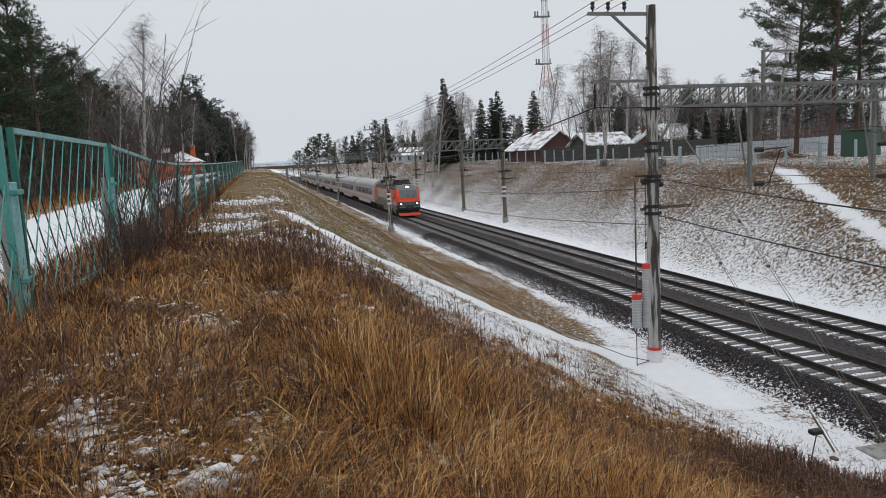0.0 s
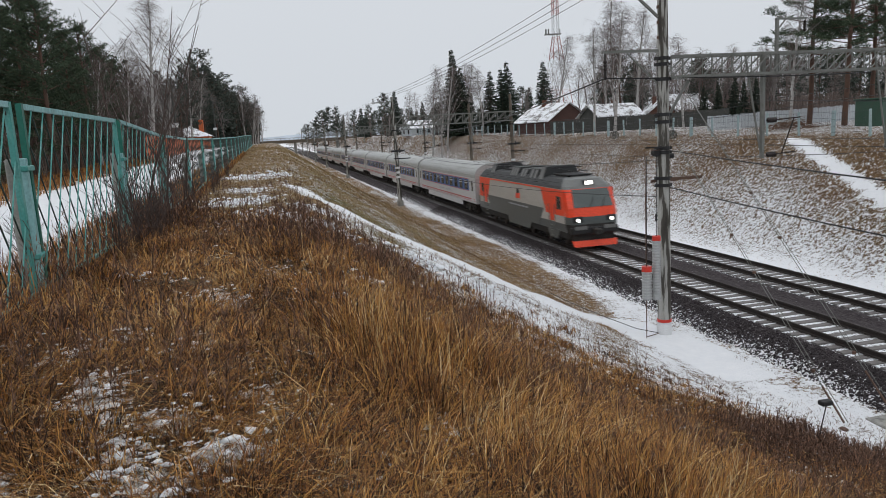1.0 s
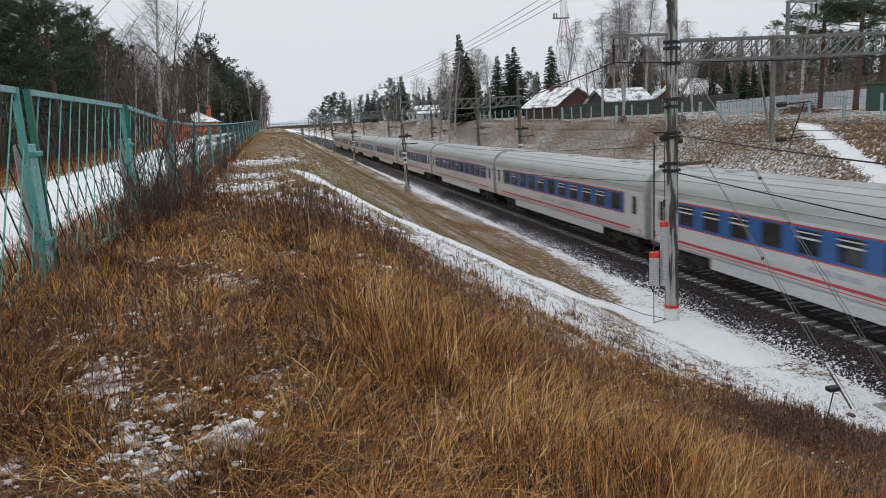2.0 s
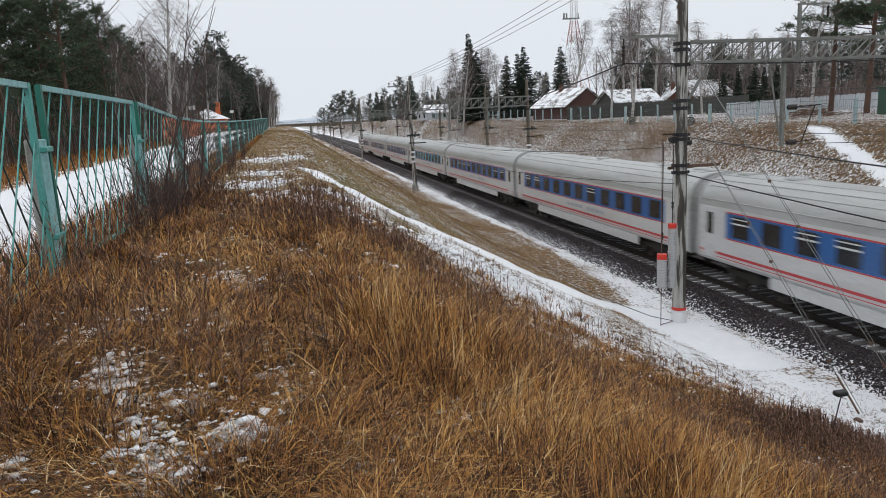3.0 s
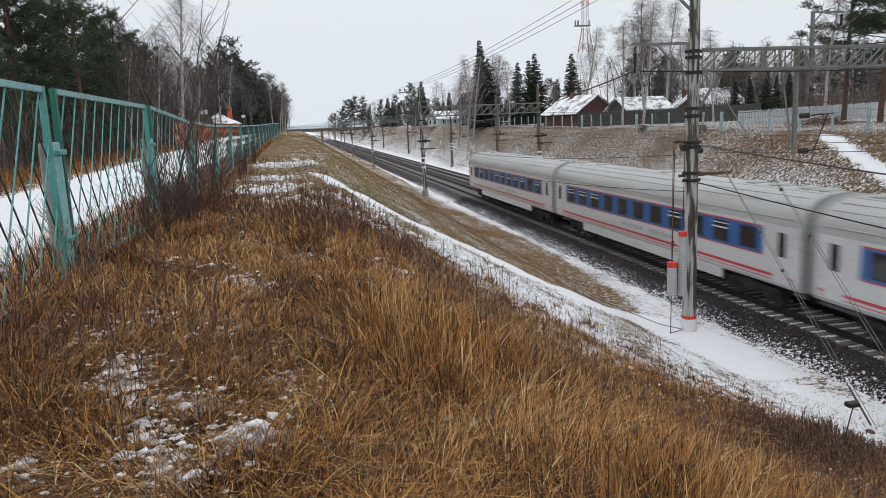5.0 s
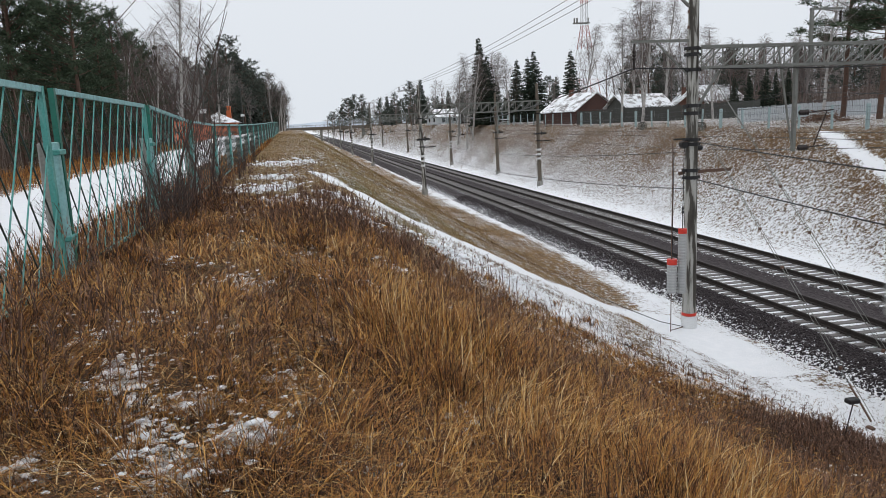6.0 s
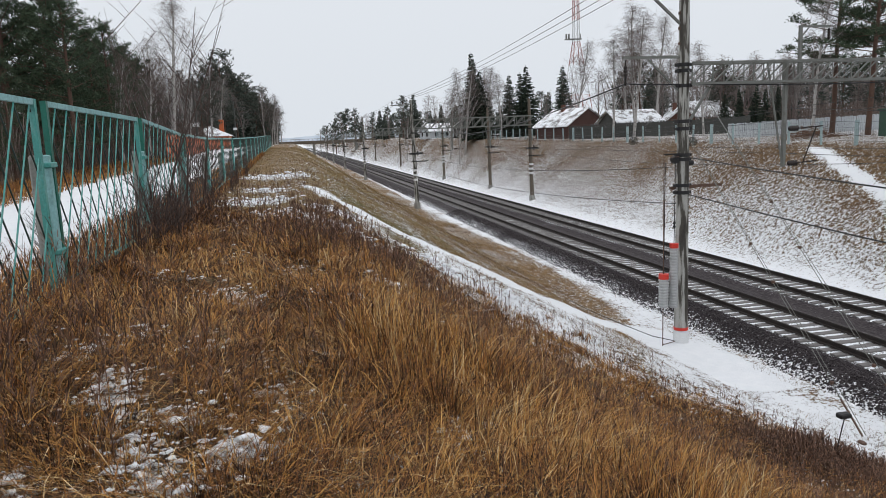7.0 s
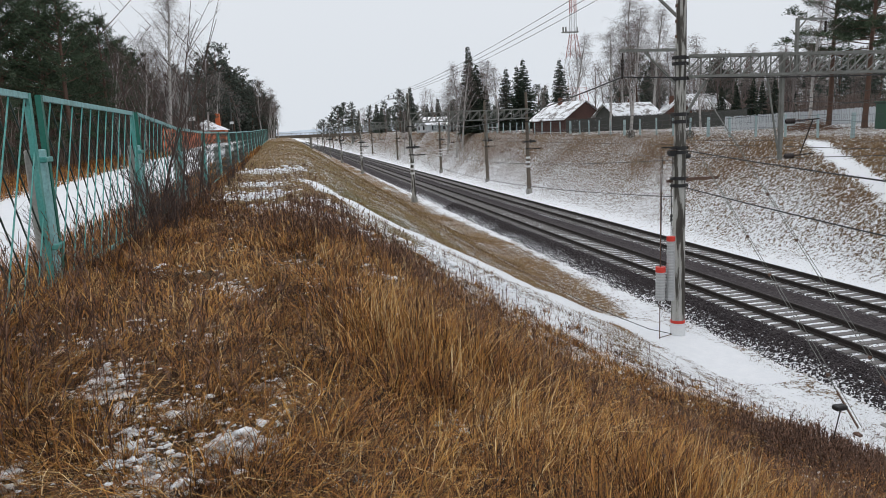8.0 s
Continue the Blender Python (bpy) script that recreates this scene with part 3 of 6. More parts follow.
    kit["pane"] = s.mesh("pane", M_GLASS)
    s = Shape()
    s.box(-0.02, 0.02, -0.5, 0.5, 0.10, 0.16)
    s.box(-0.02, 0.02, -0.5, 0.5, 0.29, 0.33)
    kit["bar"] = s.mesh("window_bar", M_BLIND)
    s = Shape()
    s.box(-0.012, 0.012, -0.42, 0.42, 1.15, 3.15, 0, None, 0.01)
    kit["door"] = s.mesh("door", M_COACH)
    s = Shape()
    s.box(-0.012, 0.012, -0.2, 0.2, 2.1, 2.95, 0, None, 0.01)
    kit["doorglass"] = s.mesh("door_window", M_GLASS)
    s = Shape()
    s.box(-0.3, 0.3, -0.3, 0.3, 4.29, 4.42, chamfer=0.05)
    kit["vent"] = s.mesh("roof_vent", M_ROOF)
    return kit


def build_coach(kit, label, y, opened):
    L = COACH - 0.62
    c = thing("passenger_coach", pose(LINE_X, y, 0), label, "railway coach", "coaches of the train")
    body = part("body_shell", kit["body_shell"], None, c, "", pose(0, 0.31, 0))
    for key in ("skirt", "window_band", "red_stripe", "red_stripe_low", "red_stripe_mid", "red_stripe_top", "roof_rib", "underframe"):
        part("red_stripe" if "stripe" in key else key, kit[key], None, c, "", pose(0, 0.31, 0))
    for y_ in (1.0, 1.9, 3.6, 5.0, 12.1, 20.0, 22.8):
        part("roof_vent", kit["vent"], None, c, "", pose(0, y_, 0))
    for i in range(8):
        part("lettering_bar", kit["letter"], None, c, "", pose(0, 8.7 + i * 0.6 + (0.5 if i > 3 else 0), 0))
    part("gangway_bellows", kit["bellows"], None, c, "dark grey folded bellows", pose(0, COACH - 0.31, 0))
    for yy in (0.25, COACH - 0.36):
        part("end_frame", kit["ring"], None, c, "", pose(0, yy, 0))
    for sd in (-1, 1):
        for i in range(11):
            yy = 0.31 + 2.9 + i * (L - 5.8) / 10
            w = part("window", kit["frame"], None, c, "", pose(sd * 1.535, yy, 2.55))
            part("pane", kit["pane"], None, w, "dark glass pane", pose(sd * 0.034, 0, 0))
            if opened.random() < 0.45:
                part("window_bar", kit["bar"], None, w, "", pose(sd * 0.04, 0, 0))
        for yy in (0.31 + 0.95, 0.31 + L - 0.95):
            d = part("door", kit["door"], None, c, "", pose(sd * 1.552, yy, 0))
            part("door_window", kit["doorglass"], None, d, "", pose(sd * 0.012, 0, 0))
    for yy in (3.6, COACH - 3.6):
        bogie(c, yy)
    return c


def build_engine():
    """Electric locomotive; its front looks down the line, its rear coupling is at 0."""
    e = thing("electric_locomotive", pose(LINE_X, 0, 0), "grey and orange-red electric locomotive with lit headlamps", "locomotive")
    yb, yf = -0.45, -19.2
    levels = [(0.55, 1.36, 0.15), (0.95, 1.46, 0.0), (1.45, 1.55, 0.0), (1.88, 1.55, 0.03), (2.38, 1.55, 0.12), (3.44, 1.52, 0.66), (3.60, 1.45, 0.76), (3.98, 1.15, 1.15), (4.08, 0.8, 1.6)]
    s, rings = Shape(), []
    for z, w, r in levels:
        k = 0.3 if z > 0.9 else 0.45
        a, b = yf + r, yb - r * 0.7
        rings.append([(-w, b - k, z), (-w, a + k * 1.9, z), (-w + 0.07, a + k * 0.7, z), (-w + k, a, z), (w - k, a, z), (w - 0.07, a + k * 0.7, z), (w, a + k * 1.9, z), (w, b - k, z),
                      (w - 0.05, b - 0.05, z), (w - k, b, z), (-w + k, b, z), (-w + 0.05, b - 0.05, z)])
    n = 12
    band_mat = [3, 3, 1, 2, 2, 4, 4, 4]
    for i in range(len(levels) - 1):
        for q in range(n):
            j = (q + 1) % n
            side = q in (0, 6)
            m = band_mat[i]
            if side:
                m = (3, 1, 1, 0, 0, 5, 5, 5)[i]
            elif i == 2:
                m = 1
            s.add([rings[i][q], rings[i][j], rings[i + 1][j], rings[i + 1][q]], [(3, 2, 1, 0)], m)
    s.add(rings[-1], [tuple(range(n))], 4)
    s.add(rings[0], [tuple(range(n - 1, -1, -1))], 3)
    part("body_shell", s, [M_LOCO_LIGHT, M_LOCO_DARK, M_LOCO_RED, M_UNDER, M_LOCO_VISOR, M_LOCO_TOP], e)
    for sd in (-1, 1):
        s = Shape()
        panel(s, sd, 1.55, [(yf + 0.7, 1.9), (yf + 3.6, 1.9), (yf + 4.5, 3.40), (yf + 4.5, 3.42), (yf + 0.85, 3.42), (yf + 0.68, 2.4)], 0.006)
        panel(s, sd, 1.55, [(yb - 0.6, 1.9), (yb - 0.7, 3.42), (yb - 3.5, 3.42), (yb - 2.8, 1.9)], 0.006)
        panel(s, sd, 1.551, rect(yf + 4.3, yb - 3.4, 3.33, 3.42), 0.006)
        part("red_side_panel", s, M_LOCO_RED, e, "orange-red painted cab panel")
        s = Shape()
        panel(s, sd, 1.55, [(yf + 0.72, 1.46), (yb - 0.6, 1.46), (yb - 0.6, 1.895), (yf + 0.72, 1.895)], 0.004)
        part("grey_side_strip", s, M_LOCO_LIGHT, e)
        s = Shape()
        panel(s, sd, 1.553, [(yf + 4.9, 0.98), (yb - 3.6, 0.98), (yb - 2.7, 2.12), (yf + 4.0, 2.12)], 0.006)
        part("dark_side_panel", s, M_LOCO_DARK, e)
        s = Shape()
        panel(s, sd, 1.56, rect(-12.4, -8.4, 1.86, 1.95))
        panel(s, sd, 1.556, rect(-10.8, -9.9, 2.36, 2.72), mat=1)
        part("side_lettering", s, [M_LETTER, M_LOCO_RED], e)
        s = Shape()
        s.box(*sorted((sd * 1.545, sd * 1.562)), yf + 1.25, yf + 1.95, 2.25, 3.0, chamfer=0.006)
        part("cab_side_window", s, M_GLASS, e, "dark glass pane")
        s = Shape()
        s.box(*sorted((sd * 1.545, sd * 1.562)), yb - 1.75, yb - 1.15, 2.3, 2.95, chamfer=0.006)
        part("cab_side_window", s, M_GLASS, e, "dark glass pane")
        s = Shape()
        s.box(*sorted((sd * 1.545, sd * 1.562)), -10.6, -10.15, 2.72, 3.0, chamfer=0.006)
        part("side_window", s, M_GLASS, e)
        for y in (yf + 2.6, yb - 2.3):
            s = Shape()
            s.box(*sorted((sd * 1.552, sd * 1.565)), y - 0.36, y + 0.36, 1.5, 3.02, chamfer=0.006)
            d = part("cab_door", s, M_LOCO_RED, e)
            s = Shape()
            for q in (-0.45, 0.45):
                s.tube([(sd * 1.60, y + q, 1.2), (sd * 1.60, y + q, 2.5)], 0.018, 5)
            for z in (0.6, 0.9, 1.2):
                s.box(*sorted((sd * 1.4, sd * 1.58)), y - 0.25, y + 0.25, z - 0.02, z + 0.02)
            part("handrail", s, M_STEEL_GREY, d)
        s = Shape()
        panel(s, sd, 1.46, [(-12.4, 0.5), (-8.2, 0.5), (-7.8, 1.0), (-12.8, 1.0)], 0.03)
        part("side_skirt", s, M_LOCO_DARK, e)
        s = Shape()
        panel(s, sd, 1.46, [(-17.2, 0.45), (-16.0, 0.45), (-15.6, 1.0), (-17.6, 1.0)], 0.03)
        part("side_skirt", s, M_LOCO_DARK, e)
    # front
    s = Shape()
    s.add([(-1.22, yf + 0.105, 2.42), (1.22, yf + 0.105, 2.42), (1.14, yf + 0.60, 3.42), (-1.14, yf + 0.60, 3.42)], [(0, 1, 2, 3)])
    s.add([(-1.22, yf + 0.16, 2.42), (1.22, yf + 0.16, 2.42), (1.14, yf + 0.66, 3.42), (-1.14, yf + 0.66, 3.42)], [(3, 2, 1, 0)])
    ws = part("windscreen", s, M_SCREEN, e, "raked dark windscreen")
    for x in (-0.25, 0.5):
        s = Shape()
        s.bar((x, yf + 0.06, 2.4), (x + 0.35, yf + 0.36, 2.95), 0.03)
        part("wiper", s, M_BLACK, ws)
    for x in (-1.02, 1.02):
        s = Shape()
        s.box(x - 0.3, x + 0.3, yf - 0.02, yf + 0.12, 1.55, 1.92, chamfer=0.05)
        hl = part("headlamp_housing", s, M_BLACK, e)
        s = Shape()
        s.tube([(x * 1.02, yf - 0.05, 1.70), (x * 1.02, yf, 1.70)], 0.10, 14)
        part("headlamp", s, M_LAMP, hl, "lit headlamp")
    s = Shape()
    s.box(-0.3, 0.3, yf + 0.72, yf + 1.2, 3.64, 3.92, chamfer=0.04)
    top = part("top_lamp_housing", s, M_BLACK, e)
    s = Shape()
    s.box(-0.22, 0.22, yf + 0.69, yf + 0.73, 3.67, 3.89, chamfer=0.02)
    part("top_headlamp", s, M_LAMP, top, "lit top headlamp")
    s = Shape()
    s.box(-1.45, 1.45, yf - 0.12, yf + 0.3, 0.88, 1.3, chamfer=0.06)
    beam = part("buffer_beam", s, M_BLACK, e)
    for x in (-0.9, 0.9):
        s = Shape()
        s.box(x - 0.38, x + 0.38, yf - 0.14, yf - 0.1, 1.16, 1.36, chamfer=0.01)
        part("front_grille", s, M_LOUVRE, beam)
    s = Shape()
    s.box(-0.2, 0.2, yf - 0.65, yf + 0.1, 0.86, 1.22, chamfer=0.06)
    part("coupler", s, M_UNDER, beam)
    s = Shape()
    s.add([(-1.3, yf - 0.1, 0.16), (1.3, yf - 0.1, 0.16), (1.42, yf + 0.02, 0.5), (-1.42, yf + 0.02, 0.5), (-1.2, yf + 0.3, 0.16), (1.2, yf + 0.3, 0.16), (1.3, yf + 0.35, 0.5), (-1.3, yf + 0.35, 0.5)],
          [(0, 1, 2, 3), (4, 7, 6, 5), (0, 3, 7, 4), (1, 5, 6, 2), (3, 2, 6, 7), (0, 4, 5, 1)])
    part("rail_guard", s, M_LOCO_RED, e, "orange-red rail guard")
    s = Shape()
    s.box(-1.25, 1.25, yf + 0.1, yf + 0.5, 0.45, 0.9)
    s.box(-1.3, 1.3, yf + 0.5, yb, 0.75, 1.1)
    part("underframe", s, M_UNDER, e)
    # roof gear
    for a, b, h in ((-14.5, -13.7, 4.62), (-13.2, -11.6, 4.42), (-11.2, -9.9, 4.36), (-9.5, -7.8, 4.42), (-4.3, -3.2, 4.48)):
        s = Shape()
        prof = [(-1.25, 3.85), (-0.95, h), (0.95, h), (1.25, 3.85)]
        s.sweep(prof, [(lambda u, v, y=y: (u, y, v)) for y in (a, b)])
        box = part("roof_casing", s, M_LOCO_TOP, e)
        count = max(2, int((b - a) / 0.55))
        for i in range(count):
            y0 = a + 0.12 + i * (b - a - 0.15) / count
            for sd in (-1, 1):
                s = Shape()
                s.add([(sd * 1.235, y0, 3.8), (sd * 1.235, y0 + 0.34, 3.8), (sd * 0.99, y0 + 0.34, h - 0.06), (sd * 0.99, y0, h - 0.06),
                       (sd * 1.265, y0, 3.82), (sd * 1.265, y0 + 0.34, 3.82), (sd * 1.02, y0 + 0.34, h - 0.04), (sd * 1.02, y0, h - 0.04)],
                      [(4, 5, 6, 7), (3, 2, 1, 0), (0, 1, 5, 4), (2, 3, 7, 6), (1, 2, 6, 5), (0, 4, 7, 3)])
                part("louvre", s, M_LOUVRE, box)
    for yp in (-16.2, -5.9):
        s = Shape()
        s.box(-0.8, 0.8, yp - 1.1, yp + 1.1, 4.12, 4.2)
        for x in (-0.65, 0.65):
            for y in (-0.9, 0.9):
                s.tube([(x, yp + y, 3.9), (x, yp + y, 4.14)], [0.09, 0.06], 8)
            s.bar((x * 0.8, yp + 1.0, 4.24), (x * 0.9, yp - 1.2, 4.42), 0.05)
            s.bar((x * 0.5, yp - 1.2, 4.36), (x * 0.8, yp + 0.9, 4.5), 0.04)
        for y in (0.7, 1.05):
            s.bar((-0.95, yp + y, 4.56), (0.95, yp + y, 4.56), 0.05)
        part("pantograph", s, M_BLACK, e, "dark folded pantograph")
    s = Shape()
    for x in (-0.5, 0.2, 0.6):
        s.tube([(x, -17.4, 4.18), (x, -1.5, 4.2)], 0.03, 5)
    for y in range(-17, -1, 2):
        for x in (-0.5, 0.2, 0.6):
            s.tube([(x, y, 3.95), (x, y, 4.2)], [0.08, 0.05], 6)
    for sd in (-1, 1):
        s.tube([(sd * 1.3, -17.2, 3.78), (sd * 1.3, -1.8, 3.78)], 0.025, 5)
        for i in range(8):
            s.box(*sorted((sd * 1.05, sd * 1.42)), -15.6 + i * 1.75, -14.8 + i * 1.75, 3.48, 3.72, chamfer=0.04)
    part("roof_busbar", s, M_BLACK, e)
    for y in (-15.8, -9.9, -4.0):
        b = part("bogie", BOGIE, None, e, "grimy steel bogie", pose(0, y, 0))
        for a in (-1.35, 1.35):
            axle_set(b, a)
    return e


def build_train():
    opened = random.Random(7)
    TRAIN.append((build_engine(), TAIL))
    blue, cyan = coach_meshes(M_BLUE), coach_meshes(M_CYAN)
    for k in range(9):
        kit, word = (cyan, "turquoise") if k == 5 else (blue, "blue")
        TRAIN.append((build_coach(kit, f"white-grey passenger coach with a {word} window band", TAIL + COACH * k, opened), TAIL + COACH * k))


def motions():
    for vehicle, y in TRAIN:
        walk(vehicle, [(0.0, pose(LINE_X, y, 0)), (8.0, pose(LINE_X, y - SPEED * 8.0, 0))])


build_train()


# ---- overhead line ----
def insulator(s, p, length, r=0.07, mat=0, way=(0, 0, 1)):
    """A string of porcelain sheds from p along way."""
    p, d = Vector(p), Vector(way).normalized()
    n = max(2, int(length / 0.09))
    for i in range(n):
        a = p + d * (length * i / n)
        s.tube([a, a + d * (length / n * 0.55), a + d * (length / n)], [r * 0.45, r, r * 0.45], 8, mat, caps=False)


def collar(parent, z, r, label=""):
    s = Shape()
    s.tube([(0, 0, z - 0.06), (0, 0, z + 0.06)], r + 0.025, 16)
    s.box(-r - 0.1, -r - 0.02, -0.09, 0.09, z - 0.05, z + 0.05)
    s.box(r + 0.02, r + 0.1, -0.05, 0.05, z - 0.05, z + 0.05)
    part("collar", s, M_BLACK, parent, label)


def pole_shaft(h, r0, r1):
    s = Shape()
    s.tube([(0, 0, -0.9), (0, 0, h * 0.5), (0, 0, h)], [r0, (r0 + r1) / 2, r1], 20)
    return s


def three_wire_bracket(parent, z, reach, r):
    s = Shape()
    s.box(-reach, 0.1, -0.05, 0.05, z - 0.06, z + 0.05)
    s.bar((-r, 0, z - 1.15), (-reach * 0.62, 0, z - 0.05), 0.08)
    b = part("top_bracket", s, M_STEEL_GREY, parent)
    for k in (0.06, 0.5, 0.97):
        s = Shape()
        x = -reach + reach * k * 0.55 + 0.1
        s.tube([(x, 0, z + 0.05), (x, 0, z + 0.16)], 0.02, 6)
        insulator(s, (x, 0, z + 0.13), 0.26, 0.09)
        part("insulator", s, M_INSULATOR, b, "dark porcelain insulator")


NEAR = (13.3, 22.8)


def build_near_pole():
    p = thing("catenary_pole", pose(NEAR[0], NEAR[1], 0), "tall stained concrete catenary pole with steel brackets in snow", "pole", "catenary poles")
    part("shaft", pole_shaft(12.0, 0.245, 0.165), M_STREAKED, p)
    s = Shape()
    s.tube([(0, 0, -0.8), (0, 0, -0.12)], 0.27, 20)
    part("base_sleeve", s, M_WHITE, p, "pale grey painted base sleeve")
    s = Shape()
    s.tube([(0, 0, -0.10), (0, 0, 0.0)], 0.258, 20)
    part("red_ring", s, M_RED, p, "red painted ring")
    for z in (9.2, 9.0, 8.5, 7.3, 7.05, 6.15, 6.0, 5.1, 4.85):
        collar(p, z, 0.245 - 0.0065 * z)
    three_wire_bracket(p, 11.72, 2.35, 0.17)
    s = Shape()
    s.box(-2.25, -0.1, -0.05, 0.05, 9.42, 9.51)
    s.bar((-0.2, 0, 8.35), (-1.35, 0, 9.42), 0.05)
    arm = part("side_bracket", s, M_STEEL_GREY, p)
    s = Shape()
    s.tube([(-2.15, 0, 9.4), (-2.15, 0, 9.2)], 0.025, 6)
    insulator(s, (-2.15, 0, 8.85), 0.35, 0.08)
    s.tube([(-2.15, 0, 8.85), (-2.15, 0, 8.55)], 0.04, 6)
    part("insulator", s, M_INSULATOR, arm)
    s = Shape()
    s.box(-0.2, 1.5, -0.06, 0.06, 5.0, 5.1)
    s.box(-0.35, 0.6, 0.18, 0.28, 4.95, 5.05)
    part("step_bracket", s, M_RUST, p, "rusty channel bracket")
    s = Shape()
    s.bar((0.2, 0, 7.25), (0.95, 0, 8.4), 0.08)
    part("knee_brace", s, M_STEEL_GREY, p)
    s = Shape()
    s.tube([(0.25, 0.2, 5.85), (0.5, 0.2, 5.85)], 0.09, 12)
    part("pulley", s, M_BLACK, p)
    s = Shape()
    s.tube([(-0.3, -0.1, 6.0), (-0.3, 0.1, 6.0)], 0.13, 14)
    part("pulley", s, M_BLACK, p)
    s = Shape()
    s.bar((-0.8, -0.2, 6.2), (-0.2, -0.2, 6.2), 0.05)
    part("bracket", s, M_BLACK, p)
    s = Shape()
    for z in (10.9, 10.4, 9.9):
        s.box(-0.2, -0.14, -0.05, 0.05, z - 0.05, z + 0.05)
    part("bolt", s, M_RUST, p)
    # balance weights, each a stack of concrete discs on its rod
    for x, y, z0, z1, r, label in ((-1.02, -0.6, 0.95, 2.13, 0.17, "short stack of grey balance weights with a red top"), (-0.64, -0.6, 0.91, 3.17, 0.145, "tall stack of grey balance weights with a red top")):
        w = thing("balance_weight", pose(NEAR[0] + x, NEAR[1] + y, 0), label, "counterweight", "balance weights by the pole")
        n = int((z1 - z0 - 0.12) / 0.1)
        s = Shape()
        s.tube([(0, 0, 0), (0, 0, 0.035), (0, 0, 0.085), (0, 0, 0.1)], [r * 0.9, r, r, r * 0.9], 16)
        disc = s.mesh("weight_disc", M_WEIGHT)
        for i in range(n):
            part("weight_disc", disc, None, w, "", pose(random.uniform(-0.008, 0.008), 0, z0 + i * 0.1))
        s = Shape()
        s.tube([(0, 0, z0 + n * 0.1), (0, 0, z1)], r * 1.02, 16)
        part("red_cap", s, M_RED, w, "red painted top disc")
        s = Shape()
        s.tube([(0, 0, z0 - 0.1), (0, 0, z1 + 0.4), (0.25, 0.4, 5.9)], 0.014, 5)
        insulator(s, (0.03, 0.05, z1 + 0.5), 0.25, 0.05)
        part("rod", s, M_WIRE, w)
    s = Shape()
    s.tube([(-1.05, -0.62, -0.45), (-1.05, -0.62, 6.1), (-0.2, -0.1, 6.1)], 0.016, 5)
    s.tube([(-1.05, -0.62, -0.4), (-0.3, -0.1, -0.5)], 0.016, 5)
    part("guide_rod", s, M_RUST, p)
    # guys with their turnbuckles
    for a, b in (((0.05, -0.15, 6.85), (12.85 - 13.3, 13.8 - 22.8, -0.35)), ((0.05, -0.15, 9.05), (14.35 - 13.3, 13.9 - 22.8, -0.35))):
        a, b = Vector(a), Vector(b)
        g = Shape()
        g.tube([a, b], 0.011, 5)
        g.tube([a + Vector((0.02, 0.05, 0)), b + (a - b) * 0.2 + Vector((0.12, 0, 0)), b + Vector((0.1, 0, 0))], 0.009, 5)
        guy = part("guy_wire", g, M_STEEL_GREY, p)
        for k in (0.13, 0.42, 0.55):
            q = b + (a - b) * k
            g = Shape()
            g.box(q.x - 0.03, q.x + 0.05, q.y - 0.04, q.y + 0.04, q.z - 0.045, q.z + 0.045, chamfer=0.015)
            part("clamp", g, M_RUST, guy)
        g = Shape()
        g.bar(b + (a - b) * 0.0, b + (a - b) * 0.09, 0.035)
        part("turnbuckle", g, M_RUST, guy)


def lattice_beam(parent, x0, x1, z0, z1, wide, step, bar=0.05):
    for y in (-wide, wide):
        for z in (z0, z1):
            s = Shape()
            s.box(x0, x1, y - bar, y + bar, z - bar, z + bar)
            part("chord", s, M_STEEL_GREY, parent)
    n = max(2, round((x1 - x0) / step))
    d = (x1 - x0) / n
    for i in range(n):
        a, b = x0 + i * d, x0 + (i + 1) * d
        for y in (-wide, wide):
            s = Shape()
            s.bar((a, y, z0), (b, y, z1) if i < n / 2 else (b, y, z1), bar * 1.1)
            s.bar((a, y, z0), (a, y, z1), bar * 0.9)
            part("brace", s, M_STEEL_GREY, parent)
        s = Shape()
        s.bar((a, -wide, z1), (b, wide, z1), bar * 0.8)
        s.bar((a, wide, z0), (b, -wide, z0), bar * 0.8)
        part("cross_brace", s, M_STEEL_GREY, parent)


def drop_post(parent, x, z_top, z_bot, detail=True):
    s = Shape()
    s.box(x - 0.055, x + 0.055, -0.07, 0.07, z_bot, z_top)
    s.bar((x - 0.75, 0, z_top), (x - 0.07, 0, z_bot + 0.25), 0.05)
    dp = part("drop_post", s, M_STEEL_GREY, parent)
    s = Shape()
    for z, k in ((z_bot + 1.35, 1.0), (z_bot + 0.12, 0.8)):
        insulator(s, (x + 0.12, -0.1, z), 0.38, 0.11, 0, (1, 0, 0))
        s.tube([(x + 0.5, -0.1, z), (x + 0.5 + k, -0.1, z + 0.05)], 0.025, 6)
    s.bar((x + 1.25, -0.1, z_bot + 1.4), (x + 0.75, -0.1, z_bot + 0.15), 0.03)
    part("registration_arm", s, M_INSULATOR, dp)


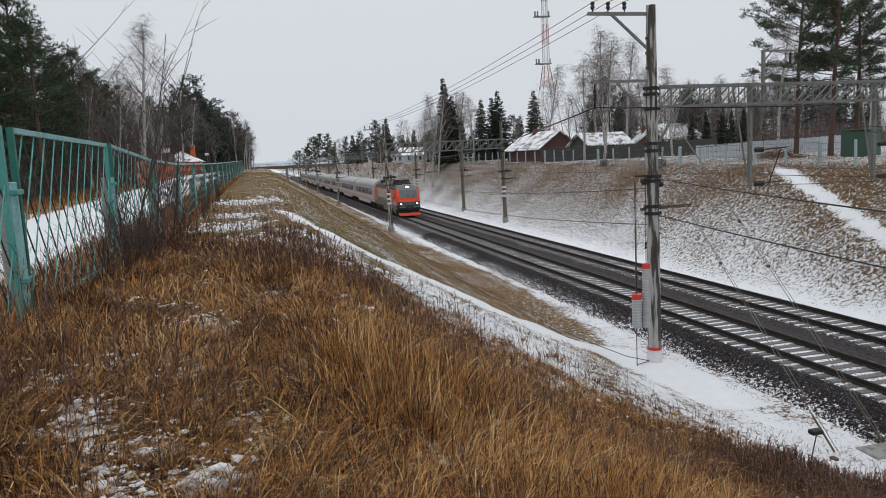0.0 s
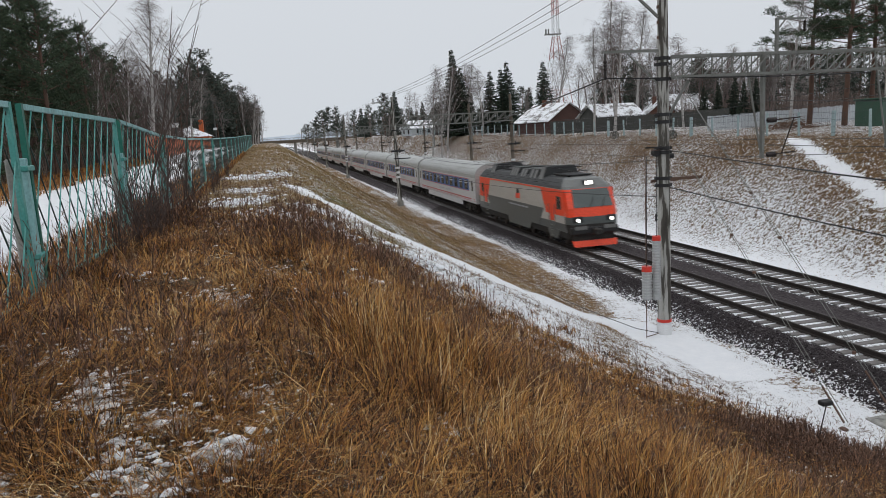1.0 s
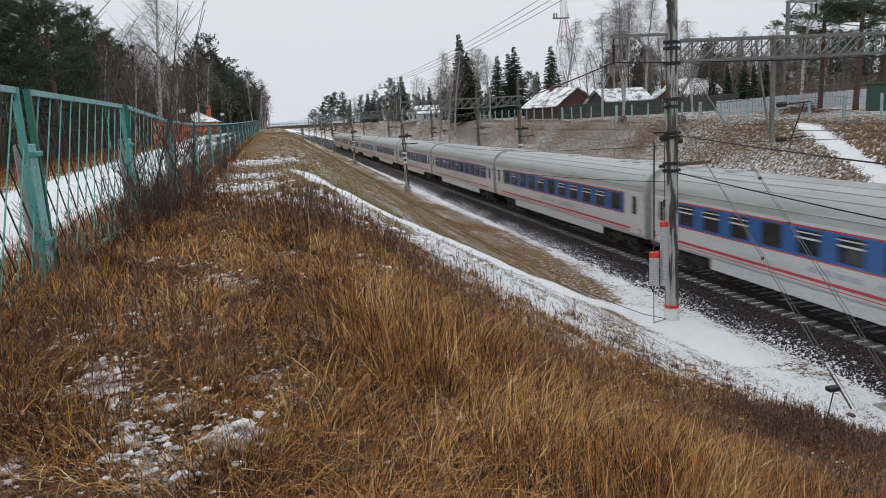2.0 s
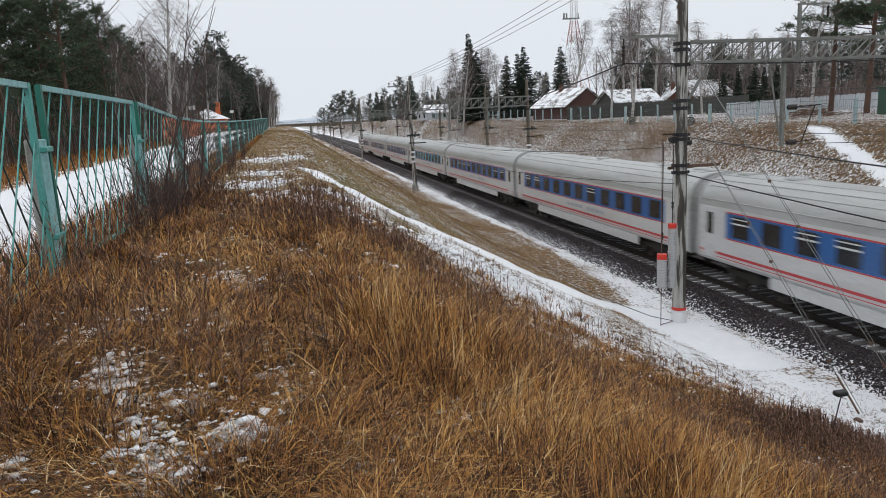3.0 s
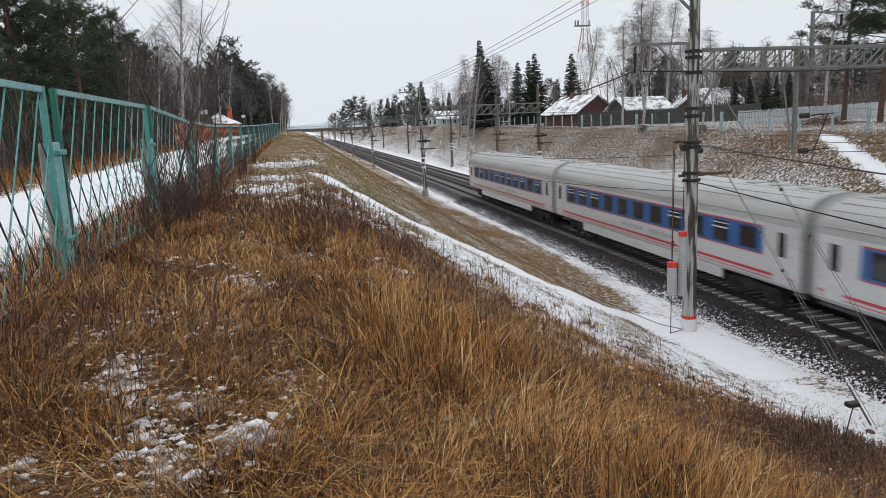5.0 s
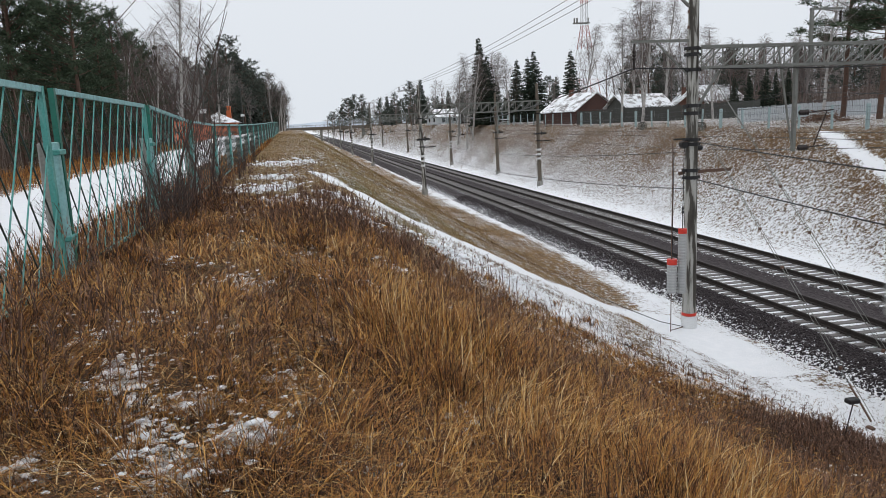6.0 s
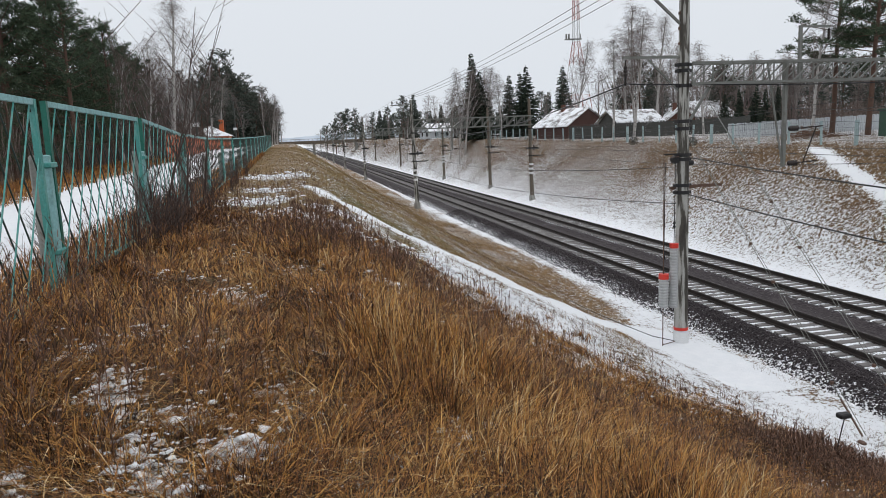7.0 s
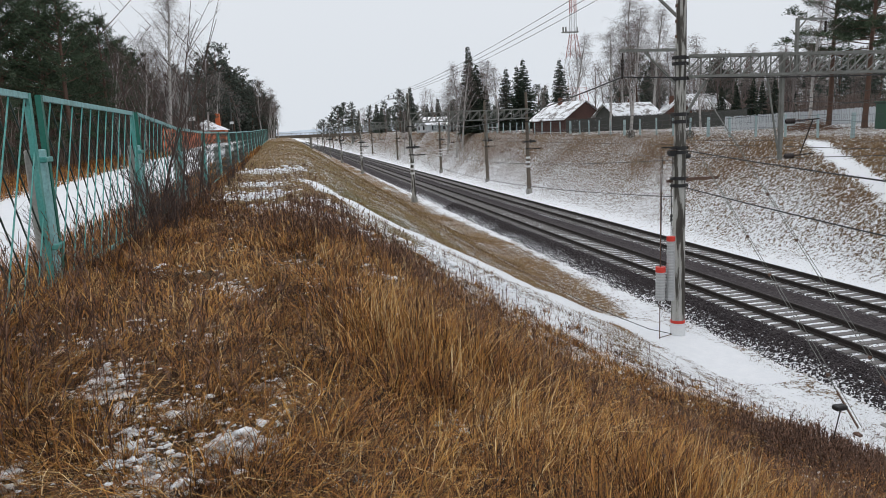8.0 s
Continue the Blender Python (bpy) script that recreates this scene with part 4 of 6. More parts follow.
def build_gantries():
    g = thing("gantry_beam", pose(0, NEAR[1], 0), "long grey steel lattice gantry beam spanning both tracks", "gantry", "gantries")
    lattice_beam(g, 13.45, 26.7, 8.55, 9.24, 0.28, 0.8, 0.038)
    drop_post(g, 17.25, 9.3, 5.55)
    drop_post(g, 22.7, 9.3, 5.55)
    s = Shape()
    s.box(17.95, 18.05, 0.22, 0.32, 8.55, 10.5)
    s.box(17.95, 19.2, 0.24, 0.30, 10.43, 10.50)
    s.bar((18.04, 0.27, 10.1), (18.35, 0.27, 10.45), 0.04)
    top = part("beam_post", s, M_STEEL_GREY, g)
    s = Shape()
    insulator(s, (19.15, 0.27, 10.0), 0.4, 0.06)
    part("insulator", s, M_INSULATOR, top)
    for y, x0, x1 in ((77.2, 13.0, 26.5), (138, 13.6, 26.6), (196, 14.0, 27.2), (252, 14.2, 27.4)):
        g = thing("gantry_beam", pose(0, y, 0), "distant grey steel lattice gantry beam over the tracks", "gantry", "gantries")
        lattice_beam(g, x0, x1, 8.0, 9.0, 0.3, 1.0, 0.06)
        drop_post(g, 17.3, 8.9, 5.6)
        drop_post(g, 21.6, 8.9, 5.6)


def build_far_pole(x, y, h, label, bracket=True, bands=True, dark=False, lean=0.0):
    p = thing("catenary_pole", pose(x, y, 0, 0, lean, 0), label, "pole", "catenary poles")
    part("shaft", pole_shaft(h, 0.24, 0.15), M_STREAKED if not dark else M_DARKPOLE, p)
    s = Shape()
    s.tube([(0, 0, -0.95), (0, 0, 0.1)], 0.34, 14)
    part("base_sleeve", s, M_CONCRETE, p)
    for z in (4.6, 5.4, 7.6):
        collar(p, z, 0.22)
    if bracket:
        three_wire_bracket(p, h - 0.5, 2.2, 0.17)
    if bands:
        for i in range(3):
            s = Shape()
            s.tube([(0, 0, 2.5 + i * 0.5), (0, 0, 2.72 + i * 0.5)], 0.236, 14)
            part("white_band", s, M_WHITE, p, "white painted band")
    s = Shape()
    s.box(-0.1, 1.5, -0.05, 0.05, 4.5, 4.6)
    insulator(s, (0.4, 0, 5.2), 0.5, 0.12)
    s.box(-0.5, 0.9, -0.2, 0.2, 5.3, 5.5)
    part("side_arm", s, M_BLACK, p)


def build_poles():
    build_near_pole()
    white = "weathered concrete catenary pole with white bands beside the ditch"
    for x, y, h in ((13.0, 76.6, 11.1), (13.6, 138, 11.3), (14.0, 196, 10.9), (14.2, 252, 11), (14.4, 308, 11), (14.6, 365, 11)):
        build_far_pole(x, y, h, white, lean=-1.0 if y < 80 else 0)
    dark = "dark weathered catenary pole at the foot of the far bank"
    for x, y, h, b in ((26.5, 77.7, 10.9, True), (27.0, 97, 10.8, False), (26.5, 126, 8.4, True), (27.4, 184, 9, False), (27.4, 240, 9, False), (26.8, 22.8, 10.9, False)):
        build_far_pole(x, y, h, dark, bracket=False, bands=b, dark=True, lean=-0.8 if y < 100 else 0)


def sagged(a, b, sag, n=14):
    a, b = Vector(a), Vector(b)
    return [a.lerp(b, i / n) - Vector((0, 0, sag * 4 * (i / n) * (1 - i / n))) for i in range(n + 1)]


def wire(points, r, label="thin dark overhead line wire"):
    s = Shape()
    s.tube(points, r, 4, caps=False)
    solo("overhead_wire", s, M_WIRE, label, "wire", "overhead wires")


def build_wires():
    left = [(13.3, -32, 12), (13.3, 22.8, 12.0), (13.0, 76.6, 10.95), (13.6, 138, 11.1), (14.0, 196, 10.7), (14.2, 252, 10.8), (14.4, 308, 10.8)]
    for off in (-2.15, -1.6, -1.05):
        pts = []
        for a, b in zip(left, left[1:]):
            pts += sagged((a[0] + off, a[1], a[2] + 0.1), (b[0] + off, b[1], b[2] + 0.1), 0.5)
        wire(pts, 0.012)
    for x in (LINE_X, LINE_X + GAP):
        carrier, contact = [], []
        stops = (-32, 22.8, 77, 138, 196, 252, 330)
        for a, b in zip(stops, stops[1:]):
            carrier += sagged((x, a, 7.6), (x, b, 7.6), 0.9)
            contact += sagged((x + 0.15, a, 6.0), (x - 0.15, b, 6.0), 0.05)
        wire(carrier, 0.011, "carrier wire sagging over the track")
        wire(contact, 0.010, "contact wire over the track")
    # the anchored conductor that swings from the pole to the middle of the track
    wire(sagged((11.15, 22.8, 8.62), (17.66, 77, 7.4), 0.55), 0.028, "thick black conductor swinging towards the track")
    wire(sagged((11.15, 22.8, 8.62), (13.4, 22.75, 8.55), 0.02, 4) + sagged((13.4, 22.7, 8.55), (21.6, 22.5, 8.42), 0.05), 0.02, "black cable along the gantry beam")
    for z, z2, r in ((6.05, 5.75, 0.02), (4.75, 4.6, 0.02)):
        wire(sagged((13.55, 22.8, z), (13.4, -30, z2), 0.9), r, "black cable slung between poles")
        wire(sagged((13.2, 22.8, z - 0.3), (13.0, 76.6, z2 - 0.2), 0.8), r * 0.7, "black cable slung between poles")
    wire([(10.6, 27.0, 0.35), (11.0, 25.6, 0.15), (11.7, 24.2, -0.12), (12.4, 23.2, -0.38), (13.0, 22.7, -0.48)], 0.013, "black cable lying on the snow by the pole")
    wire(sagged((26.5, 77.7, 5.2), (26.8, 22.8, 5.4), 0.8), 0.015)
    wire(sagged((26.5, 77.7, 8.0), (26.8, 22.8, 8.4), 0.6), 0.012)


build_gantries()
build_poles()
build_wires()


# ---- the teal mesh fence along the road ----
FENCE_X, FENCE_Y0, FENCE_STEP = -2.6, 8.6, 5.13


def fence_top(y):
    return blend(y, [(0, 7.68), (13.7, 7.64), (14.0, 7.6), (18.9, 7.42), (24, 7.36), (36, 7.42), (57, 7.62), (81, 7.95), (100, 8.1)])


def build_fence():
    rods = random.Random(3)
    for k in range(-2, 18):
        y0 = FENCE_Y0 + k * FENCE_STEP
        y1 = y0 + FENCE_STEP
        base, t0, t1 = lie(FENCE_X, y0), fence_top(y0), fence_top(y1)
        f = thing("fence_section", pose(FENCE_X, y0, 0), "flaking teal steel fence section with a wide diamond mesh", "fence", "fence along the road")
        s = Shape()
        s.box(-0.2, -0.06, -0.05, 0.1, base - 0.5, t0 - 0.55, m=pose(0, 0, 0, 0, 0, 0), chamfer=0.02)
        part("concrete_post", s, M_CONCRETE, f, "leaning concrete post")
        s = Shape()
        lean = pose(0, 0, base, 0.6, 0, 0)
        s.box(-0.04, 0.04, -0.13, -0.04, -0.3, t0 - base - 0.55, m=lean, chamfer=0.01)
        post = part("steel_post", s, M_TEAL_PALE, f, "pale teal channel post with flaking paint")
        for z in (0.5, 1.45):
            s = Shape()
            s.box(-0.07, 0.06, -0.15, 0.09, z - 0.03, z + 0.03, m=lean, chamfer=0.01)
            part("clamp", s, M_TEAL, post)
        s = Shape()
        s.bar((0, 0.08, t0), (0, FENCE_STEP - 0.32, t1), 0.05, 0.06)
        part("top_rail", s, M_TEAL_PALE, f)
        s = Shape()
        s.bar((0, 0.08, base + 0.12), (0, FENCE_STEP - 0.12, lie(FENCE_X, y1) + 0.12), 0.05)
        part("bottom_rail", s, M_TEAL, f)
        for yy, t in ((0.05, t0), (FENCE_STEP - 0.32, t1)):
            s = Shape()
            s.box(-0.03, 0.03, yy - 0.035, yy + 0.035, base + 0.1, t + 0.03)
            part("end_bar", s, M_TEAL_DARK if yy < 1 else M_TEAL, f)
        height, run = t0 - base - 0.15, 1.25
        for way in (-1, 1):
            n = 13
            for i in range(-3, n + 1):
                a, b = i * 0.43, i * 0.43 + run
                ya, yb = (a, b) if way > 0 else (b, a)
                za, zb = base + 0.12, t0 - 0.03
                lo, hi = 0.08, FENCE_STEP - 0.33
                pts = []
                for yy, zz in ((ya, za), (yb, zb)):
                    pts.append([yy, zz])
                (y_a, z_a), (y_b, z_b) = pts
                d = (z_b - z_a) / (y_b - y_a)
                ends = []
                for yy, zz in pts:
                    q = min(max(yy, lo), hi)
                    ends.append((q, zz + (q - yy) * d))
                if abs(ends[0][0] - ends[1][0]) < 0.06:
                    continue
                x = 0.012 * way
                jig = rods.uniform(-0.03, 0.03)
                s = Shape()
                s.bar((x, ends[0][0] + jig, ends[0][1]), (x, ends[1][0], ends[1][1] + (t1 - t0) * ends[1][0] / FENCE_STEP), 0.013, 0.013)
                part("mesh_rod", s, M_TEAL if way > 0 and k < 2 else M_ROD, f)


build_fence()


# ---- houses, fences and the mast on the far bank ----
M_DARKWOOD = worn("dark_weathered_boards", (0.07, 0.072, 0.066), (0.12, 0.12, 0.11), 0.85, scale=2, amount=0.7)
M_ROOFSNOW = snowy("snow_on_roof_sheets", (0.16, 0.15, 0.145), (0.24, 0.22, 0.21), 0.47, 0.9)
M_BRICK = worn("brown_red_boards", (0.14, 0.065, 0.045), (0.09, 0.05, 0.04), 0.8, scale=2, amount=0.6)
M_PALE = worn("pale_blue_grey_sheet", (0.50, 0.53, 0.55), (0.32, 0.36, 0.38), 0.5, scale=0.6, amount=0.6)
M_ORANGE = worn("orange_paint", (0.52, 0.12, 0.035), (0.4, 0.11, 0.05), 0.6, scale=2, amount=0.5)
M_GREEN = worn("dark_green_sheet", (0.035, 0.08, 0.055), (0.05, 0.07, 0.05), 0.5, scale=2, amount=0.6)


M_POST = worn("chalky_teal_post_paint", (0.34, 0.44, 0.45), (0.2, 0.24, 0.23), 0.7, scale=4, amount=0.7)
M_DARKBROWN = worn("dark_brown_boards", (0.10, 0.052, 0.043), (0.06, 0.042, 0.036), 0.85, scale=2, amount=0.6)
M_DEADWOOD = worn("dead_brushwood", (0.17, 0.10, 0.065), (0.09, 0.06, 0.045), 0.9, scale=3, amount=0.6)


def build_house(x, y, wide, deep, eave, ridge, turn, wall, label, base):
    """Gabled house: the ridge runs along its own x."""
    h = thing("house", pose(x, y, 0, 0, 0, turn), label, "house", "village houses")
    a, b = wide / 2, deep / 2
    s = Shape()
    s.add([(-a, -b, base), (a, -b, base), (a, b, base), (-a, b, base), (-a, -b, eave), (a, -b, eave), (a, b, eave), (-a, b, eave), (-a, 0, ridge), (a, 0, ridge)],
          [(0, 1, 5, 4), (2, 3, 7, 6), (1, 2, 6, 9, 5), (3, 0, 4, 8, 7), (3, 2, 1, 0)])
    part("wall", s, wall, h)
    for sd in (-1, 1):
        s = Shape()
        o, t = 0.45, 0.14
        dz = (ridge - eave) / b
        vs = []
        for z in (0, t):
            vs += [(-a - o, 0, ridge + z + 0.02), (a + o, 0, ridge + z + 0.02), (a + o, sd * (b + o), eave - o * dz + z + 0.02), (-a - o, sd * (b + o), eave - o * dz + z + 0.02)]
        fs = [(0, 1, 2, 3), (7, 6, 5, 4), (0, 4, 5, 1), (2, 6, 7, 3), (1, 5, 6, 2), (0, 3, 7, 4)]
        s.add(vs, fs if sd > 0 else [tuple(reversed(f)) for f in fs])
        part("roof", s, M_ROOFSNOW, h, "roof sheet under thin snow")
    for yy in (-b * 0.45, b * 0.45):
        s = Shape()
        s.box(-a - 0.06, -a + 0.02, yy - 0.45, yy + 0.45, eave - 1.5, eave - 0.4, chamfer=0.01)
        wn_ = part("window", s, M_WHITE, h)
        s = Shape()
        s.box(-a - 0.075, -a - 0.05, yy - 0.36, yy + 0.36, eave - 1.42, eave - 0.48)
        part("pane", s, M_GLASS, wn_)
    for xx in (-a * 0.5, a * 0.4):
        s = Shape()
        s.box(xx - 0.45, xx + 0.45, -b - 0.06, -b + 0.02, eave - 1.5, eave - 0.4, chamfer=0.01)
        wn_ = part("window", s, M_WHITE, h)
        s = Shape()
        s.box(xx - 0.36, xx + 0.36, -b - 0.075, -b - 0.05, eave - 1.42, eave - 0.48)
        part("pane", s, M_GLASS, wn_)
    s = Shape()
    s.box(a * 0.2, a * 0.2 + 0.5, 0.2, 0.7, ridge - 0.5, ridge + 0.7, chamfer=0.02)
    part("chimney", s, M_BRICK, h)


def board_fence(name, p0, p1, h0, h1, base, mat, label, width=0.14, gap=0.012, rail=True):
    p0, p1 = Vector(p0), Vector(p1)
    run = (p1 - p0).length
    turn = math.degrees(math.atan2(p1.y - p0.y, p1.x - p0.x))
    f = thing(name, pose(p0.x, p0.y, 0, 0, 0, turn), label, "fence")
    n = int(run / width)
    r = random.Random(n)
    meshes = []
    for q in range(4):
        s = Shape()
        s.box(gap / 2, width - gap / 2, -0.012, 0.012, 0, 1 + (0.02 if q % 2 else -0.015), chamfer=0.003)
        meshes.append(s.mesh("board", mat))
    n = min(n, 290)
    wide = run / n / width
    for i in range(n):
        h = h0 + (h1 - h0) * i / n
        ob = part("board", meshes[r.randrange(4)], None, f, "", pose(i * run / n, 0, base, r.uniform(-0.6, 0.6), 0, 0))
        ob.scale = (wide, 1, h)
    s = Shape()
    for z in (0.35, 0.8):
        s.box(0, run, 0.02, 0.07, base + h0 * z - 0.04, base + h0 * z + 0.04)
    part("fence_rail", s, mat, f)


def build_far_bank():
    build_house(40.6, 101, 9.0, 6.6, 8.0, 10.25, 101, M_DARKBROWN, "low brown house with a snow-dusted gable roof", 5.9)
    build_house(45.6, 92, 6.6, 5.0, 8.1, 9.55, 6, M_DARKWOOD, "dark timber shed with a snow-covered roof", 5.7)
    build_house(53.0, 92, 3.6, 3.4, 8.3, 9.7, 75, M_BRICK, "small red-brown cottage with a snowy gable", 5.7)
    build_house(61, 100, 8, 6, 8.6, 10.7, 15, M_DARKWOOD, "dark house with a snow-covered roof behind the fence", 5.8)
    build_house(36, 178, 7, 5, 8.6, 10.2, 20, M_PALE, "pale house with a snowy roof beyond the bank", 6.6)
    build_house(44, 215, 10, 6, 8.2, 9.4, 10, M_PALE, "long pale building with a snowy roof", 6.6)
    build_house(40, 160, 9, 7, 9.0, 11.8, 75, M_DARKWOOD, "dark house with a snowy roof among the trees", 6.6)
    board_fence("wooden_fence", (36.0, 90, 0), (53.0, 76, 0), 2.0, 2.3, 5.7, M_DARKWOOD, "dark weathered board fence round the yard")
    board_fence("sheet_metal_fence", (40.2, 61, 0), (60, 62, 0), 1.55, 2.0, 5.62, M_PALE, "pale blue-grey corrugated sheet fence along the yards", 0.2, 0.03)
    s = Shape()
    s.box(-1.1, 1.1, -1.0, 1.0, 5.4, 7.75, chamfer=0.06)
    s.box(-1.2, 1.2, -1.1, 1.1, 7.75, 7.85, chamfer=0.03)
    solo("green_kiosk", s, M_GREEN, "dark green sheet-metal booth on the bank", "booth", m=pose(45.2, 46.6, 0, 0, 0, 20))
    # heap of brushwood by the fence
    heap = Shape()
    r = random.Random(9)
    for i in range(260):
        a, d = r.uniform(0, 6.28), r.uniform(0, 1) ** 0.7 * 3.0
        x, y = d * math.cos(a), d * math.sin(a) * 0.7
        z = max(0.0, 1.25 * (1 - d / 3.0)) * r.uniform(0.5, 1.0)
        b = r.uniform(0, 6.28)
        heap.bar((x, y, z), (x + 0.9 * math.cos(b), y + 0.9 * math.sin(b), z + r.uniform(-0.1, 0.25)), 0.03)
    solo("brushwood", heap, M_DEADWOOD, "heap of brown cut brushwood by the fence", "brushwood", kind="stuff", m=pose(42.5, 52.5, 5.55))
    # netting fence with pale posts along the top of the bank
    ys = [36 + 3.1 * i for i in range(52)]
    prev = None
    for i, y in enumerate(ys):
        x = 34.6 + 0.5 * math.sin(i * 0.9) * 0.4
        z = lie(x, y)
        f = thing("netting_fence_post", pose(x, y, z, random.uniform(-2, 2), random.uniform(-2, 2), 0), "pale teal post of the netting fence on the bank", "fence post", "netting fence on the bank")
        s = Shape()
        wide = 0.13 if i % 5 == 1 else 0.07
        s.box(-wide, wide, -0.06, 0.06, -0.3, 1.6, chamfer=0.015)
        part("post", s, M_POST, f)
        s = Shape()
        for q in range(4):
            s.tube([(0, 0, 0.3 + q * 0.4), (0, 3.1, 0.3 + q * 0.4 + lie(34.6, y + 3.1) - z)], 0.008, 4)
        for q in range(18):
            s.tube([(0, q * 0.172, 0.2), (0, q * 0.172, 1.5)], 0.005, 3)
        part("netting", s, M_WIRE, f, "", None, "stuff")
    # cable drums left on the edge
    for x, y in ((33.4, 66.5), (33.6, 56.2), (33.6, 57.4)):
        s = Shape()
        for off in (-0.2, 0.2):
            rim = [(off, 0.36 * math.cos(q * math.pi / 8), 0.38 + 0.36 * math.sin(q * math.pi / 8)) for q in range(17)]
            s.tube(rim, 0.035, 5)
            for q in range(4):
                s.bar((off, -0.35 * math.cos(q * math.pi / 4), 0.38 - 0.35 * math.sin(q * math.pi / 4)), (off, 0.35 * math.cos(q * math.pi / 4), 0.38 + 0.35 * math.sin(q * math.pi / 4)), 0.04)
        s.tube([(-0.22, 0, 0.38), (0.22, 0, 0.38)], 0.09, 10)
        solo("cable_drum", s, M_DARKWOOD, "dark wooden cable drum standing on the bank", "cable drum", "cable drums", m=pose(x, y, lie(x, y) - 0.03, 0, 0, random.uniform(0, 90)))


M_MASTRED = worn("faded_red_paint", (0.45, 0.22, 0.2), (0.55, 0.42, 0.4), 0.6, scale=0.6, amount=0.7)


def build_mast():
    m = thing("lattice_mast", pose(82.5, 200, 6.4), "tall red and white lattice radio mast behind the houses", "mast")
    levels = [0, 6, 11, 15.5, 19.5, 23, 26, 29, 32, 35, 38, 41, 44, 47, 50]

    def half(z):
        return blend(z, [(0, 4.2), (26, 0.8), (50, 0.55)])

    for i, (a, b) in enumerate(zip(levels, levels[1:])):
        mat = M_MASTRED if i % 4 < 2 else M_WHITE
        for sx, sy in ((-1, -1), (1, -1), (1, 1), (-1, 1)):
            s = Shape()
            s.bar((sx * half(a), sy * half(a), a), (sx * half(b), sy * half(b), b), 0.16)
            part("mast_leg", s, mat, m)
        ring = ((-1, -1), (1, -1), (1, 1), (-1, 1), (-1, -1))
        for (p, q), (u, v) in zip(ring, ring[1:]):
            s = Shape()
            s.bar((p * half(a), q * half(a), a), (u * half(b), v * half(b), b), 0.06)
            s.bar((u * half(a), v * half(a), a), (p * half(b), q * half(b), b), 0.06)
            s.bar((p * half(b), q * half(b), b), (u * half(b), v * half(b), b), 0.06)
            part("mast_brace", s, mat, m)
    for z in (26.6, 40.0):
        s = Shape()
        s.box(-3.2, 1.4, -0.9, 0.9, z, z + 0.25)
        for x in (-3.0, -2.2, 1.2):
            s.box(x - 0.15, x + 0.15, -0.3, 0.3, z + 0.25, z + 1.6, chamfer=0.04)
        part("platform", s, M_STEEL_GREY, m)


def build_overpass():
    b = thing("road_overpass", pose(0, 340, 0), "long grey concrete overpass crossing the line", "bridge")
    s = Shape()
    s.box(-30, 60, -4, 4, 6.1, 7.5, chamfer=0.1)
    part("deck", s, M_DARKPOLE, b)
    for y in (-3.9, 3.9):
        s = Shape()
        s.box(-30, 60, y - 0.06, y + 0.06, 8.3, 8.42)
        for i in range(46):
            s.box(-30 + i * 2, -29.9 + i * 2, y - 0.05, y + 0.05, 7.5, 8.35)
        part("railing", s, M_STEEL_GREY, b)
    for x in (10.5, 30):
        s = Shape()
        s.box(x - 0.5, x + 0.5, -3.2, 3.2, -0.8, 6.1, chamfer=0.1)
        part("pier", s, M_CONCRETE, b)


